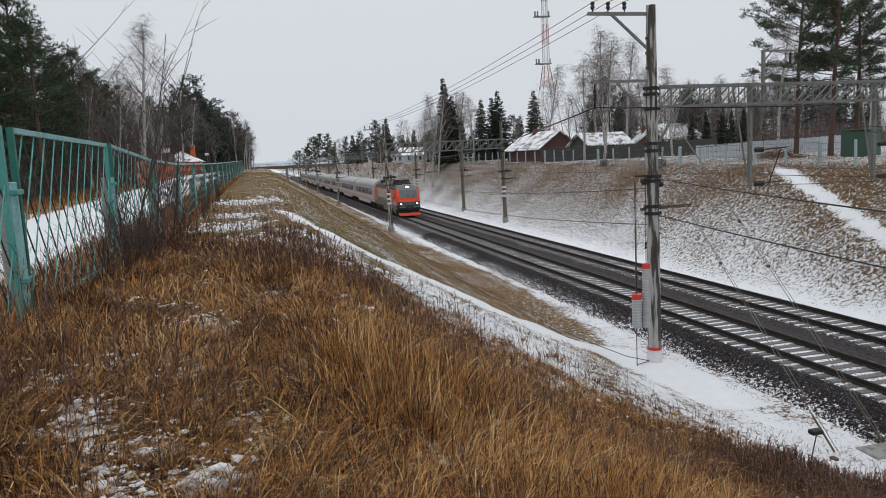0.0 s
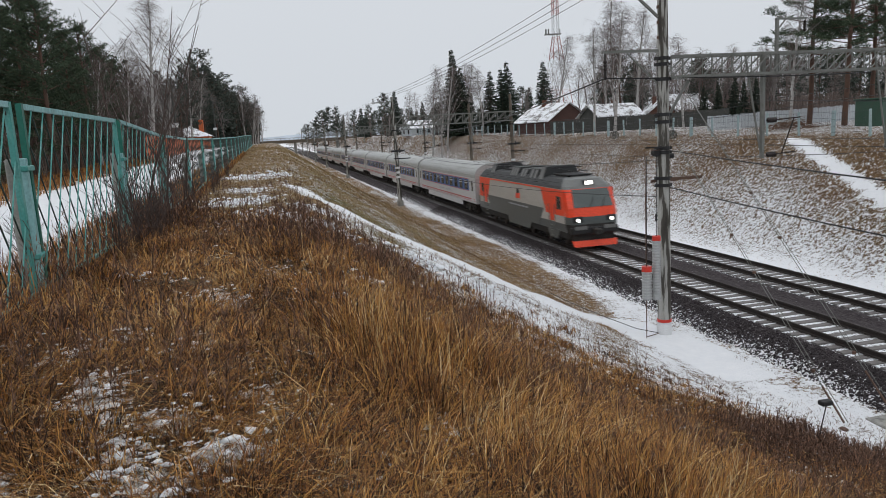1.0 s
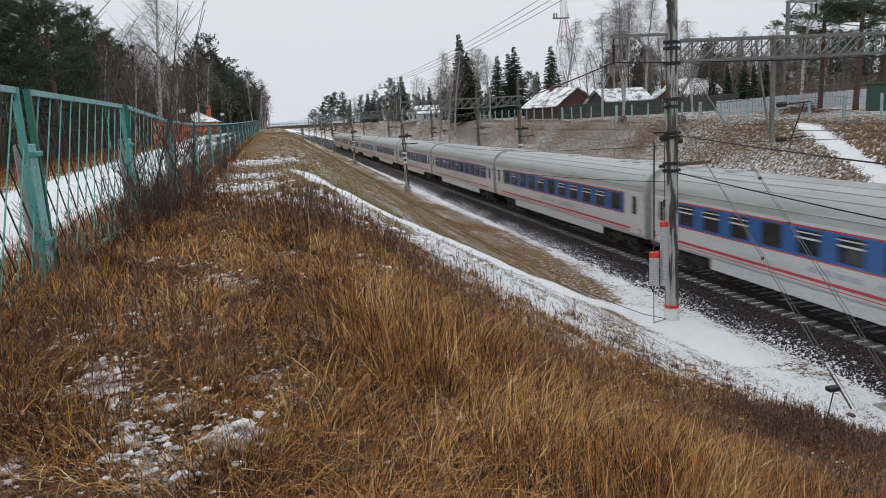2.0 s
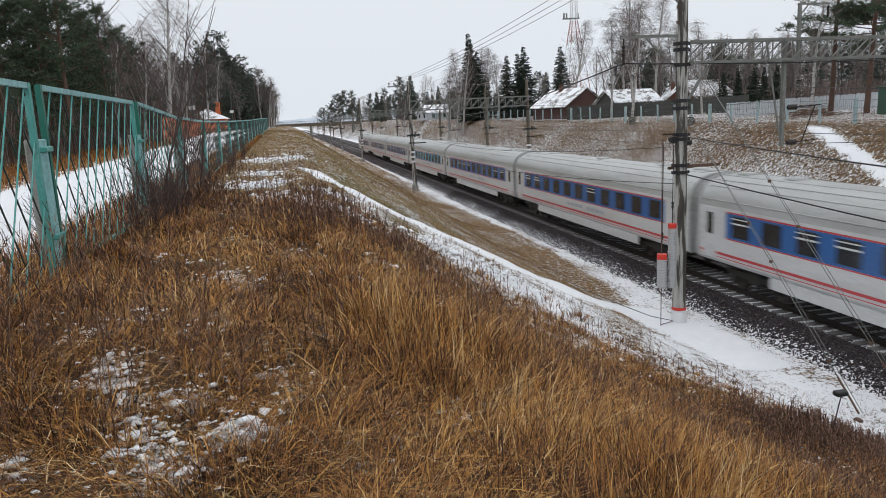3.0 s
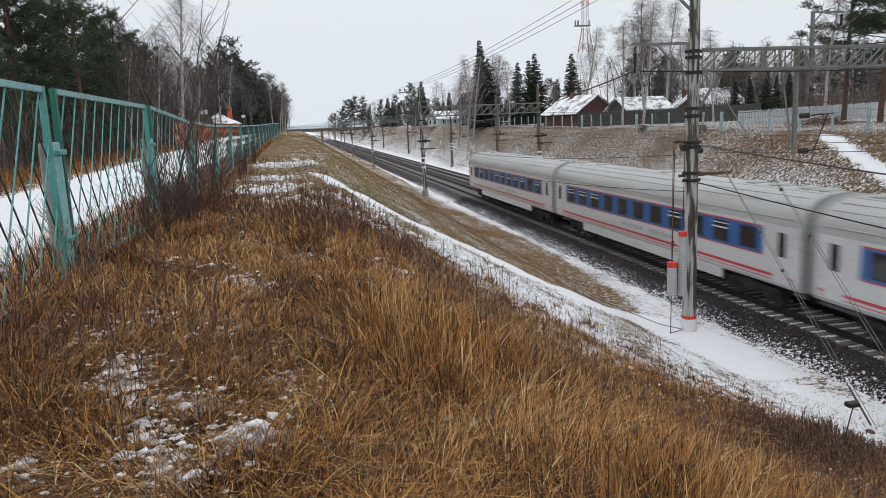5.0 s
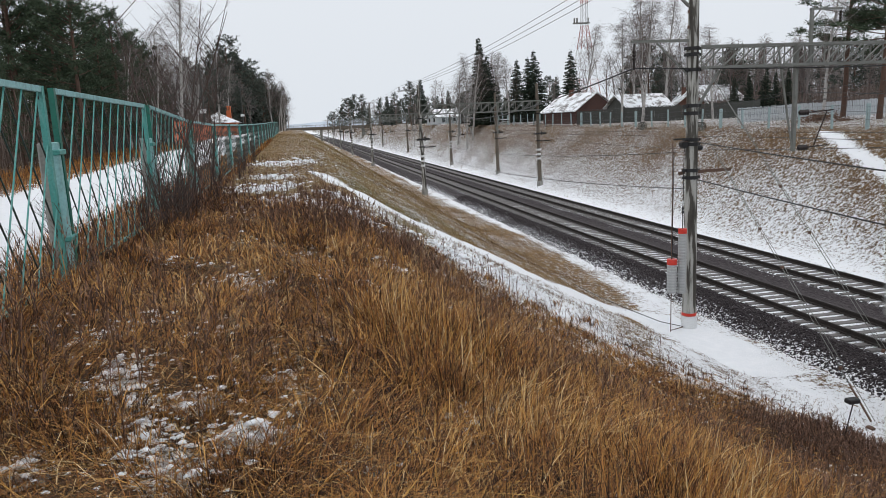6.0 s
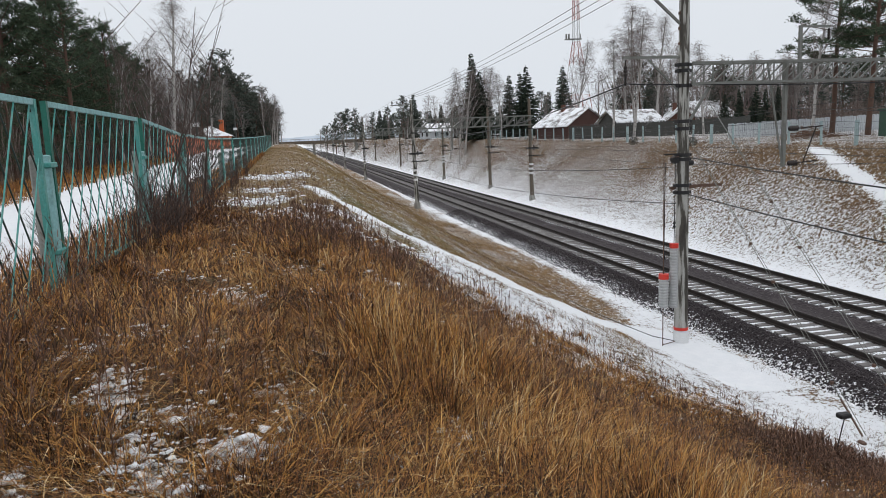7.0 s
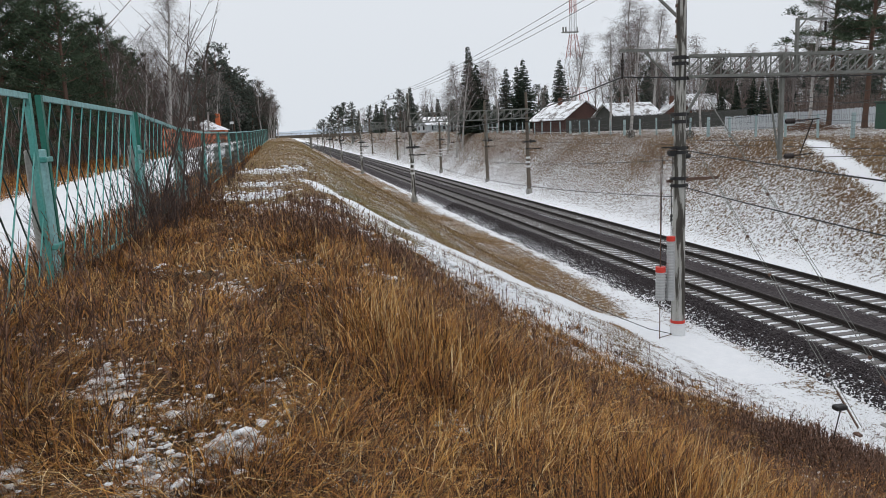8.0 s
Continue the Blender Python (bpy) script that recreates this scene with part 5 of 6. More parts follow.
def build_left_side():
    # orange picket fence and a hut over the road
    board_fence("orange_fence", (-9.9, 62, 0), (-9.9, 116, 0), 2.15, 1.9, 6.05, M_ORANGE, "bright orange picket fence across the snowy road", 0.2, 0.07)
    h = thing("brick_hut", pose(-12.5, 122, 0), "orange hut with a snowy roof and brick chimney", "hut")
    s = Shape()
    s.box(-3, 3, -3, 3, 6.4, 8.6)
    part("wall", s, M_ORANGE, h)
    s = Shape()
    s.add([(-3.4, -3.4, 8.55), (3.4, -3.4, 8.55), (3.4, 3.4, 8.55), (-3.4, 3.4, 8.55), (0, 0, 10.3)], [(0, 1, 4), (1, 2, 4), (2, 3, 4), (3, 0, 4), (3, 2, 1, 0)])
    part("roof", s, M_ROOFSNOW, h, "hipped roof under snow")
    s = Shape()
    s.box(1.4, 2.1, -0.4, 0.4, 8.8, 11.2, chamfer=0.03)
    part("chimney", s, M_ORANGE, h)
    for x, y, hh in ((-10.3, 86, 8.2), (-9.9, 140, 8.5), (-9.0, 205, 8.5)):
        z = lie(x, y)
        p = thing("utility_pole", pose(x, y, z), "grey wooden utility pole with a crossbar and white plate", "utility pole", "utility poles along the road")
        s = Shape()
        s.tube([(0, 0, -0.5), (0, 0, hh)], [0.15, 0.11], 10)
        part("shaft", s, M_DARKWOOD, p)
        s = Shape()
        s.box(-0.9, 0.9, -0.06, 0.06, hh - 0.4, hh - 0.28)
        for x_ in (-0.8, -0.3, 0.3, 0.8):
            insulator(s, (x_, 0, hh - 0.28), 0.18, 0.05)
        part("crossbar", s, M_DARKWOOD, p)
        s = Shape()
        s.box(-0.35, 0.35, -0.2, -0.17, hh - 5.3, hh - 4.85)
        part("plate", s, M_WHITE, p)
    # small dark box on a stake at the ditch, and the rusty anchor block of the guys
    z = lie(10.2, 11.7)
    b = thing("stake_marker", pose(10.2, 11.7, z), "small black box on a thin leaning stake in dead grass", "marker")
    s = Shape()
    s.tube([(0, 0, -0.2), (0.34, 0.1, 0.86)], 0.012, 5)
    part("stake", s, M_BLACK, b)
    s = Shape()
    s.box(0.2, 0.46, 0.03, 0.2, 0.85, 0.95, chamfer=0.02)
    part("box", s, M_BLACK, b)
    z = lie(14.35, 13.9)
    a = thing("guy_anchor", pose(14.37, 13.9, z), "rusty guy anchor on a concrete slab in the snow", "anchor")
    s = Shape()
    s.box(-0.5, 0.5, -0.35, 0.35, -0.2, 0.08, chamfer=0.03)
    part("slab", s, M_CONCRETE, a)
    s = Shape()
    s.tube([(0.25, -0.1, 0.05), (0.25, -0.1, 0.75)], 0.13, 12)
    part("anchor_post", s, M_RUST, a)
    z = lie(12.85, 13.8)
    s = Shape()
    s.box(-0.06, 0.06, -0.1, 0.1, -0.1, 0.06, chamfer=0.02)
    solo("guy_anchor", s, M_RUST, "rusty guy anchor plate in dead grass", "anchor", m=pose(12.85, 13.8, z))


def build_ridge():
    """A low wooded ridge on the horizon; pale colour and glow stand in for haze."""
    mat, nt, b = material("haze_painted_ridge", 1.0, 0.0, 0.0)
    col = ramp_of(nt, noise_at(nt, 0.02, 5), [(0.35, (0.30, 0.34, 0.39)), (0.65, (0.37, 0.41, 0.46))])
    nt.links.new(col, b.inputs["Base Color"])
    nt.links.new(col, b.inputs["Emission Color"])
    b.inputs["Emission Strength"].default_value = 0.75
    s, n = Shape(), 240
    tops = [(-900 + 3000 * i / n, 3700, blend(i, [(0, 14), (60, 22), (82, 36), (100, 46), (130, 40), (240, 60)]) + 5 * noise.noise(Vector((i * 0.11, 0, 0))) + 3.5 * noise.noise(Vector((i * 0.7, 3, 0)))) for i in range(n + 1)]
    s.add([(x, y, -5) for x, y, z in tops] + tops + [(x, y + 200, -5) for x, y, z in tops],
          [(i, i + 1, n + 2 + i, n + 1 + i) for i in range(n)] + [(n + 1 + i, n + 2 + i, 2 * n + 3 + i, 2 * n + 2 + i) for i in range(n)])
    solo("backdrop", s, mat, "blue-grey wooded ridge on the horizon, mist painted in and self-lit", "backdrop", kind="structure")


build_ridge()
build_far_bank()
build_mast()
build_overpass()
build_left_side()


# ---- trees ----
M_BIRCHBARK = worn("pale_birch_bark", (0.44, 0.42, 0.40), (0.08, 0.07, 0.065), 0.85, scale=2.2, amount=0.9, squash=(1, 1, 3))
M_TWIG = worn("bare_twigs", (0.16, 0.125, 0.115), (0.10, 0.08, 0.075), 0.9, scale=2, amount=0.5)
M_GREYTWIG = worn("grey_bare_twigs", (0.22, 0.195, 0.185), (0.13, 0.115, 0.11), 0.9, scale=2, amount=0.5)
M_SHRUB = worn("dark_shrub_bark", (0.075, 0.05, 0.043), (0.12, 0.09, 0.08), 0.85, scale=3, amount=0.6)
M_PINEBARK = worn("pine_bark", (0.105, 0.062, 0.045), (0.05, 0.038, 0.032), 0.95, scale=4, amount=0.7)


def needle_material(name, a, b):
    mat, nt, bs = material(name, 0.8, 0.0, 0.15)
    nt.links.new(mixed(nt, attr(nt, "tint"), a, b), bs.inputs["Base Color"])
    return mat


M_SPRUCE = needle_material("spruce_needles", (0.02, 0.028, 0.023), (0.055, 0.074, 0.05))
# far trees: distance haze is put into the paler, greyer needle colour
M_HAZED_NEEDLES = needle_material("haze_painted_needles", (0.04, 0.05, 0.044), (0.085, 0.10, 0.08))
M_PINE = needle_material("pine_needles", (0.03, 0.046, 0.03), (0.085, 0.115, 0.068))


def twig_tube(s, p, d, length, r, bend, rnd, segs=3, n=4, droop=0.0, mat=0):
    pts, q, v = [p.copy()], p.copy(), d.normalized()
    for i in range(segs):
        v = (v + Vector((rnd.uniform(-bend, bend), rnd.uniform(-bend, bend), rnd.uniform(-bend, bend) - droop))).normalized()
        q = q + v * (length / segs)
        pts.append(q.copy())
    s.tube(pts, [r * (1 - 0.75 * i / segs) for i in range(segs + 1)], n, mat, caps=False)
    return pts, v


def birch_parts(seed, height, limbs, subs, twigs, twig_r=0.009, droop=0.1, spread=0.55):
    """Trunk with limbs, and the fine twigs, as two shapes. A bare broad-leaved tree."""
    rnd = random.Random(seed)
    trunk, fine = Shape(), Shape()
    pts, _ = twig_tube(trunk, Vector((0, 0, -0.3)), Vector((rnd.uniform(-0.05, 0.05), 0, 1)), height, height * 0.011 + 0.03, 0.06, rnd, 9, 8)
    for i in range(limbs):
        k = 0.25 + 0.72 * (i + rnd.random()) / limbs
        f = k * 9
        j = min(int(f), 8)
        p = pts[j].lerp(pts[j + 1], f - j)
        a = rnd.uniform(0, 6.283)
        d = Vector((math.cos(a) * spread, math.sin(a) * spread, 1.0))
        ln = height * (0.40 * (1 - k) + 0.09) * rnd.uniform(0.75, 1.25)
        lp, v = twig_tube(trunk if i % 2 else fine, p, d, ln, 0.012 + 0.05 * (1 - k), 0.16, rnd, 5, 5)
        for q in range(subs):
            g = rnd.uniform(0.2, 1.0) * 5
            m = min(int(g), 4)
            sp = lp[m].lerp(lp[m + 1], g - m)
            b = rnd.uniform(0, 6.283)
            sd = (v * 0.6 + Vector((math.cos(b), math.sin(b), rnd.uniform(-0.2, 0.7)))).normalized()
            sl = ln * rnd.uniform(0.2, 0.5)
            tp, tv = twig_tube(fine, sp, sd, sl, twig_r * 1.6, 0.22, rnd, 3, 3, droop)
            for w in range(twigs):
                g2 = rnd.uniform(0.15, 1.0) * 3
                m2 = min(int(g2), 2)
                wp = tp[m2].lerp(tp[m2 + 1], g2 - m2)
                c = rnd.uniform(0, 6.283)
                wd = (tv * 0.7 + Vector((math.cos(c), math.sin(c), rnd.uniform(-0.6, 0.5)))).normalized()
                twig_tube(fine, wp, wd, rnd.uniform(0.45, 1.25), twig_r, 0.2, rnd, 2, 3, droop * 2.4)
    return trunk, fine


def needles(name, seed, sprays, mat):
    """Needle sprays: each given as foot, direction, length and width, becomes a few crossing slivers."""
    rnd = np.random.RandomState(seed)
    foot = np.array([s[0] for s in sprays], np.float32)
    way = np.array([s[1] for s in sprays], np.float32)
    way /= np.linalg.norm(way, axis=1, keepdims=True) + 1e-9
    ln = np.array([s[2] for s in sprays], np.float32)[:, None]
    wd = np.array([s[3] for s in sprays], np.float32)[:, None]
    side = np.cross(way, rnd.normal(size=way.shape))
    side /= np.linalg.norm(side, axis=1, keepdims=True) + 1e-9
    a = foot - side * wd * 0.25
    b = foot + side * wd * 0.25
    c = foot + way * ln * 0.6 + side * wd * 0.5
    d = foot + way * ln * 0.6 - side * wd * 0.5
    e = foot + way * ln
    verts = np.stack([a, b, c, d, e], 1).reshape(-1, 3)
    n = len(sprays)
    base = np.arange(n) * 5
    loops = np.stack([base, base + 1, base + 2, base + 3, base + 3, base + 2, base + 4], 1).ravel()
    return quick_mesh(name, verts, loops, np.tile([4, 3], n), np.repeat(rnd.rand(n), 5), mat)


def quick_mesh(name, verts, loops, counts, tint, mat):
    me = bpy.data.meshes.new(name)
    me.vertices.add(len(verts))
    me.vertices.foreach_set("co", np.asarray(verts, np.float32).ravel())
    me.loops.add(len(loops))
    me.loops.foreach_set("vertex_index", np.asarray(loops, np.int32))
    me.polygons.add(len(counts))
    starts = np.concatenate([[0], np.cumsum(counts)[:-1]]).astype(np.int32)
    me.polygons.foreach_set("loop_start", starts)
    at = me.attributes.new("tint", "FLOAT", "POINT")
    at.data.foreach_set("value", np.asarray(tint, np.float32))
    me.materials.append(mat)
    me.update(calc_edges=True)
    return me


def spruce_parts(seed, height, wide):
    rnd = random.Random(seed)
    trunk = Shape()
    trunk.tube([(0, 0, -0.3), (0, 0, height)], [height * 0.012 + 0.05, 0.01], 7)
    sprays = []
    z = height * 0.05
    while z < height * 0.985:
        k = 1 - z / height
        reach = wide * (k ** 0.85) * rnd.uniform(0.8, 1.12) + 0.12
        n = int(7 + 8 * k)
        for i in range(n):
            a = 6.283 * (i + rnd.random()) / n
            r = reach * rnd.uniform(0.6, 1.15)
            lift = rnd.uniform(-0.26, 0.26)
            m = max(3, int(r * 7))
            for q in range(m):
                t = (q + 0.6) / m
                x, y = math.cos(a) * r * t, math.sin(a) * r * t
                h = z + lift - 0.32 * r * t + 0.18 * r * t * t
                for _ in range(2):
                    b = a + rnd.uniform(-1.2, 1.2)
                    sprays.append(((x, y, h), (math.cos(b), math.sin(b), rnd.uniform(-0.75, 0.15)), rnd.uniform(0.3, 0.55) * (0.6 + 0.5 * k), rnd.uniform(0.1, 0.22)))
        z += 0.24 + 0.2 * k
    sprays += [((0, 0, height - 0.4), (0, 0, 1), 0.6, 0.07)] * 2
    return trunk, sprays


def pine_parts(seed, height, low=0.45, wide=2.6, limbs=34):
    rnd = random.Random(seed)
    trunk, sprays = Shape(), []
    pts, _ = twig_tube(trunk, Vector((0, 0, -0.3)), Vector((0, 0, 1)), height, height * 0.011 + 0.06, 0.035, rnd, 9, 8)
    for i in range(limbs):
        k = low + (0.99 - low) * (i + rnd.random()) / limbs
        f = min(k, 0.999) * 9
        j = min(int(f), 8)
        p = pts[j].lerp(pts[j + 1], f - j)
        a = rnd.uniform(0, 6.283)
        up = -0.1 + 0.9 * (k - low) / (1 - low)
        ln = wide * rnd.uniform(0.55, 1.15) * min(1.0, 0.35 + 1.15 * (1 - k) / (1 - low))
        lp, v = twig_tube(trunk, p, Vector((math.cos(a), math.sin(a), up)), ln, 0.045, 0.15, rnd, 4, 4, -0.05)
        for q in range(int(5 + ln * 3.5)):
            g = rnd.uniform(0.35, 1.0) * 4
            m = min(int(g), 3)
            c = lp[m].lerp(lp[m + 1], g - m) + Vector((rnd.gauss(0, 0.22), rnd.gauss(0, 0.22), rnd.gauss(0.1, 0.12)))
            for _ in range(17):
                d = (rnd.gauss(0, 1), rnd.gauss(0, 1), rnd.gauss(0.45, 0.7))
                sprays.append((tuple(c + Vector((rnd.gauss(0, 0.14), rnd.gauss(0, 0.14), rnd.gauss(0, 0.08)))), d, rnd.uniform(0.2, 0.38), rnd.uniform(0.03, 0.065)))
    return trunk, sprays


def make_tree(name, trunk, bark, crown, label, category, group):
    t = thing(name, pose(0, 0, -500), label, category, group)
    part("trunk", trunk, bark, t)
    part("crown", crown, None, t)
    return t


def plant(models, x, y, size=1.0, seed=0):
    rnd = random.Random(seed * 7919 + int(x * 31 + y * 17))
    ob = copy_thing(models[rnd.randrange(len(models))], pose(x, y, lie(x, y) - 0.1, rnd.uniform(-2, 2), rnd.uniform(-2, 2), rnd.uniform(0, 360)))
    k = size * rnd.uniform(0.93, 1.07)
    ob.scale = (k, k, k)
    return ob


def build_trees():
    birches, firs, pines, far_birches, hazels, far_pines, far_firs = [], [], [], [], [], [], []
    for i, (h, limbs) in enumerate(((14, 30), (13, 28), (15, 32))):
        trunk, fine = birch_parts(20 + i, h, limbs, 9, 6, 0.0065, 0.16, 0.46)
        birches.append(make_tree("birch_tree", trunk, M_BIRCHBARK, fine.mesh("crown", M_GREYTWIG if i == 1 else M_TWIG), "bare birch with a pale trunk and fine brown twigs", "tree", "birches"))
    for i in range(3):
        trunk, fine = birch_parts(40 + i, 14, 19, 6, 3, 0.016, 0.1, 0.48)
        far_birches.append(make_tree("bare_tree", trunk, M_TWIG if i else M_GREYTWIG, fine.mesh("crown", M_TWIG if i == 1 else M_GREYTWIG), "bare grey-brown broad-leaved tree in the wood", "tree", "bare trees of the wood"))
    for i, (h, w) in enumerate(((13, 3.1), (14, 2.7))):
        trunk, sprays = spruce_parts(60 + i, h, w)
        firs.append(make_tree("spruce_tree", trunk, M_PINEBARK, needles("crown", 60 + i, sprays, M_SPRUCE), "dark green pointed spruce with drooping boughs", "tree", "spruces"))
        few = [(p, d, ln * 1.7, wd * 2.6) for p, d, ln, wd in sprays[::5]]
        far_firs.append(make_tree("spruce_tree", trunk, M_PINEBARK, needles("crown", 64 + i, few, M_HAZED_NEEDLES), "pointed spruce deep in the wood, haze painted into its needles", "tree", "spruces"))
    for i, (h, low, wide) in enumerate(((14, 0.26, 3.4), (13, 0.16, 3.2), (15, 0.40, 5.2))):
        trunk, sprays = pine_parts(80 + i, h, low, wide, 54)
        pines.append(make_tree("pine_tree", trunk, M_PINEBARK, needles("crown", 80 + i, sprays, M_PINE), "dark green pine with a reddish trunk", "tree", "pines"))
        few = [(p, d, ln * 1.8, wd * 3.4) for p, d, ln, wd in sprays[::7]]
        far_pines.append(make_tree("pine_tree", trunk, M_PINEBARK, needles("crown", 84 + i, few, M_HAZED_NEEDLES), "pine deep in the wood, haze painted into its needles", "tree", "pines"))
    rnd = random.Random(5)
    # the far bank
    for x, y, k in ((33.6, 130, 1.07), (40.1, 130, 0.86), (45.0, 133, 1.04), (50.9, 130, 1.05), (43.2, 131, 0.9), (34.6, 131, 0.95)):
        plant(firs, x, y, k)
    for x, y, k in ((31.0, 128, 1.0), (29.5, 126, 0.95), (32, 133, 1.0), (36.0, 131, 0.95), (37, 134, 0.95), (38, 128, 0.8), (28.5, 180, 0.7), (30, 136, 1.0)):
        plant(birches, x, y, k)
    for x, y, k in ((40.4, 86, 0.95), (42.2, 84, 1.1), (44.0, 87, 1.15), (49.5, 92, 1.0), (46, 112, 1.15), (51, 104, 1.05), (56, 98, 1.0), (59.5, 60, 0.95), (47, 76, 0.8), (45.2, 56, 0.85)):
        plant(birches, x, y, k)
    for x, y, k in ((46.6, 51.2, 1.15), (51, 53, 1.0), (50.6, 60, 1.1)):
        plant(pines[2:], x, y, k)
    for x, y, k in ((57, 84, 0.42), (58.8, 83.5, 0.46), (61.5, 85, 0.4), (64, 86, 0.42), (55.2, 84.5, 0.36)):
        plant(firs, x, y, k)
    for i in range(190):
        y = rnd.uniform(92, 180)
        x = y * rnd.uniform(0.46, 1.0) + rnd.uniform(-3, 6)
        if x < 54 and y < 115:
            x += 22
        kind = rnd.random()
        plant(far_birches if kind < 0.8 else (far_pines if kind < 0.92 else far_firs), x, y, rnd.uniform(0.6, 0.85), i)
    for i in range(110):
        y = rnd.uniform(205, 520)
        x = 30 + rnd.uniform(0, 1) ** 1.2 * 75 + (y - 200) * 0.03
        plant(far_firs if rnd.random() < 0.3 else (far_pines if rnd.random() < 0.4 else far_birches), x, y, rnd.uniform(0.6, 1.05), i)
    for x, y, k in ((24, 395, 1.25), (28, 400, 1.4), (31, 410, 1.3), (35, 400, 1.2), (21, 430, 1.0)):
        plant(far_pines, x, y, k)
    # the wood beyond the road
    for x, y, k in ((-13.8, 47, 0.9), (-15.5, 56, 1.0), (-13.2, 60, 0.98), (-18, 52, 0.95), (-20, 62, 1.0), (-16, 66, 1.0), (-13, 38, 0.55), (-19, 44, 0.75), (-14.5, 72, 0.95), (-17.5, 75, 1.0),
                    (-22, 55, 0.9), (-15.5, 42, 0.7), (-12.4, 52, 0.7), (-12.8, 68, 0.7), (-11.9, 44.5, 0.95), (-17, 50, 1.15), (-20, 52, 1.05), (-14.6, 50, 1.05)):
        plant(pines[:2], x, y, k * 0.85)
    for x, y, k in ((-11.5, 76, 1.05), (-12.4, 84, 0.66), (-11.8, 92, 0.68), (-13.5, 80, 0.9), (-13.0, 100, 0.75), (-11.6, 64, 0.6), (-12.0, 56, 0.5), (-11.4, 112, 0.8), (-11.7, 132, 0.9)):
        plant(birches, x, y, k)
    for i in range(200):
        y = 78 + 600 * rnd.random() ** 1.5
        x = -12.5 - rnd.random() ** 1.4 * 26
        kind = rnd.random()
        plant(far_pines if kind < 0.42 else (far_firs if kind < 0.62 else far_birches), x, y, rnd.uniform(0.8, 1.2) * blend(y, [(80, 0.58), (110, 0.72), (150, 0.95), (350, 1.1), (700, 0.85)]), i)
    for i in range(36):
        y = 300 + 500 * rnd.random()
        plant(far_birches if i % 3 else far_pines, -9.5 - rnd.random() * 7, y, rnd.uniform(0.9, 1.25), i)
    for i in range(30):
        y = rnd.uniform(36, 90)
        plant(far_birches if i % 3 else far_pines[:2], -22 - rnd.random() * 25, y, rnd.uniform(0.5, 0.68), i)
    # where the road bends away the wood closes in on the line
    for i in range(44):
        y = rnd.uniform(128, 290)
        x = blend(y, [(128, -9.5), (180, -8.0), (290, -6.5)]) - rnd.random() ** 1.5 * 9
        kind = rnd.random()
        plant(far_pines if kind < 0.6 else (far_firs if kind < 0.75 else far_birches), x, y, rnd.uniform(0.8, 1.1) * blend(y, [(128, 0.8), (180, 1.05), (290, 1.1)]), i)
    for x, y, k in ((-5.0, 205, 0.95), (-4.6, 222, 1.0), (-4.0, 236, 0.9), (-4.4, 250, 1.0), (-3.4, 285, 0.95), (-6.2, 190, 1.05)):
        plant(birches, x, y, k)
    # bare saplings and brush that have grown through the fence
    for i, (h, limbs, spread) in enumerate(((4.6, 9, 0.8), (3.6, 8, 0.9), (2.2, 9, 1.1))):
        r2 = random.Random(90 + i)
        stems, fine = [], Shape()
        for q in range(4 if i < 2 else 7):
            trunk = Shape()
            stems.append(trunk)
            a = r2.uniform(0, 6.28)
            pts, v = twig_tube(trunk, Vector((r2.uniform(-0.15, 0.15), r2.uniform(-0.15, 0.15), -0.1)), Vector((math.cos(a) * 0.22, math.sin(a) * 0.22, 1)), h * r2.uniform(0.55, 0.92), 0.019, 0.09, r2, 6, 5)
            for w in range(limbs):
                g = r2.uniform(0.2, 0.95) * 6
                m = min(int(g), 5)
                b = r2.uniform(0, 6.28)
                lp, lv = twig_tube(fine, pts[m].lerp(pts[m + 1], g - m), Vector((math.cos(b) * spread, math.sin(b) * spread, 1.0)), r2.uniform(0.5, 1.5) * h * 0.26, 0.007, 0.14, r2, 4, 4, -0.03)
                for z in range(3):
                    g2 = r2.uniform(0.2, 0.95) * 4
                    m2 = min(int(g2), 3)
                    c = r2.uniform(0, 6.28)
                    twig_tube(fine, lp[m2].lerp(lp[m2 + 1], g2 - m2), Vector((math.cos(c), math.sin(c), 0.9)), r2.uniform(0.15, 0.5), 0.005, 0.15, r2, 2, 3)
        shrub = thing("bare_sapling", pose(0, 0, -500), "bare thin-stemmed sapling growing through the fence", "shrub", "saplings along the fence")
        for stem in stems:
            part("stem", stem, M_SHRUB, shrub)
        part("crown", fine.mesh("crown", M_SHRUB), None, shrub)
        hazels.append(shrub)
    for x, y, m, k in ((-2.35, 14.2, 0, 1.15), (-2.2, 17.0, 0, 0.95), (-2.3, 15.6, 1, 0.85), (-2.15, 13.2, 2, 0.55), (-2.25, 20.5, 1, 0.7),
                       (-2.2, 29.5, 2, 0.6), (-2.2, 36, 2, 0.6), (-3.2, 10.2, 2, 0.5), (-3.4, 18, 0, 0.85),
                       (-2.1, 12.0, 2, 0.75), (-1.95, 12.9, 2, 0.62), (-2.2, 13.8, 2, 0.65), (-2.3, 11.2, 2, 0.6), (-2.0, 17.2, 2, 0.6), (-2.1, 25.5, 2, 0.6), (-2.45, 16.4, 1, 0.9)):
        plant([hazels[m]], x, y, k)
    for model in (*birches, *firs, *pines, *far_birches, *hazels, *far_pines, *far_firs):
        for o in (*model.children_recursive, model):
            bpy.data.objects.remove(o)


build_trees()


# ---- grass ----
GX = np.array(steps((-14, 15, 0.25), (15, 25, 2.0), (25, 37, 0.5)))
GY = np.array(steps((-4, 40, 0.4), (40, 130, 2.0)))
GZ = np.array([[lie(x, y) for x in GX] for y in GY])


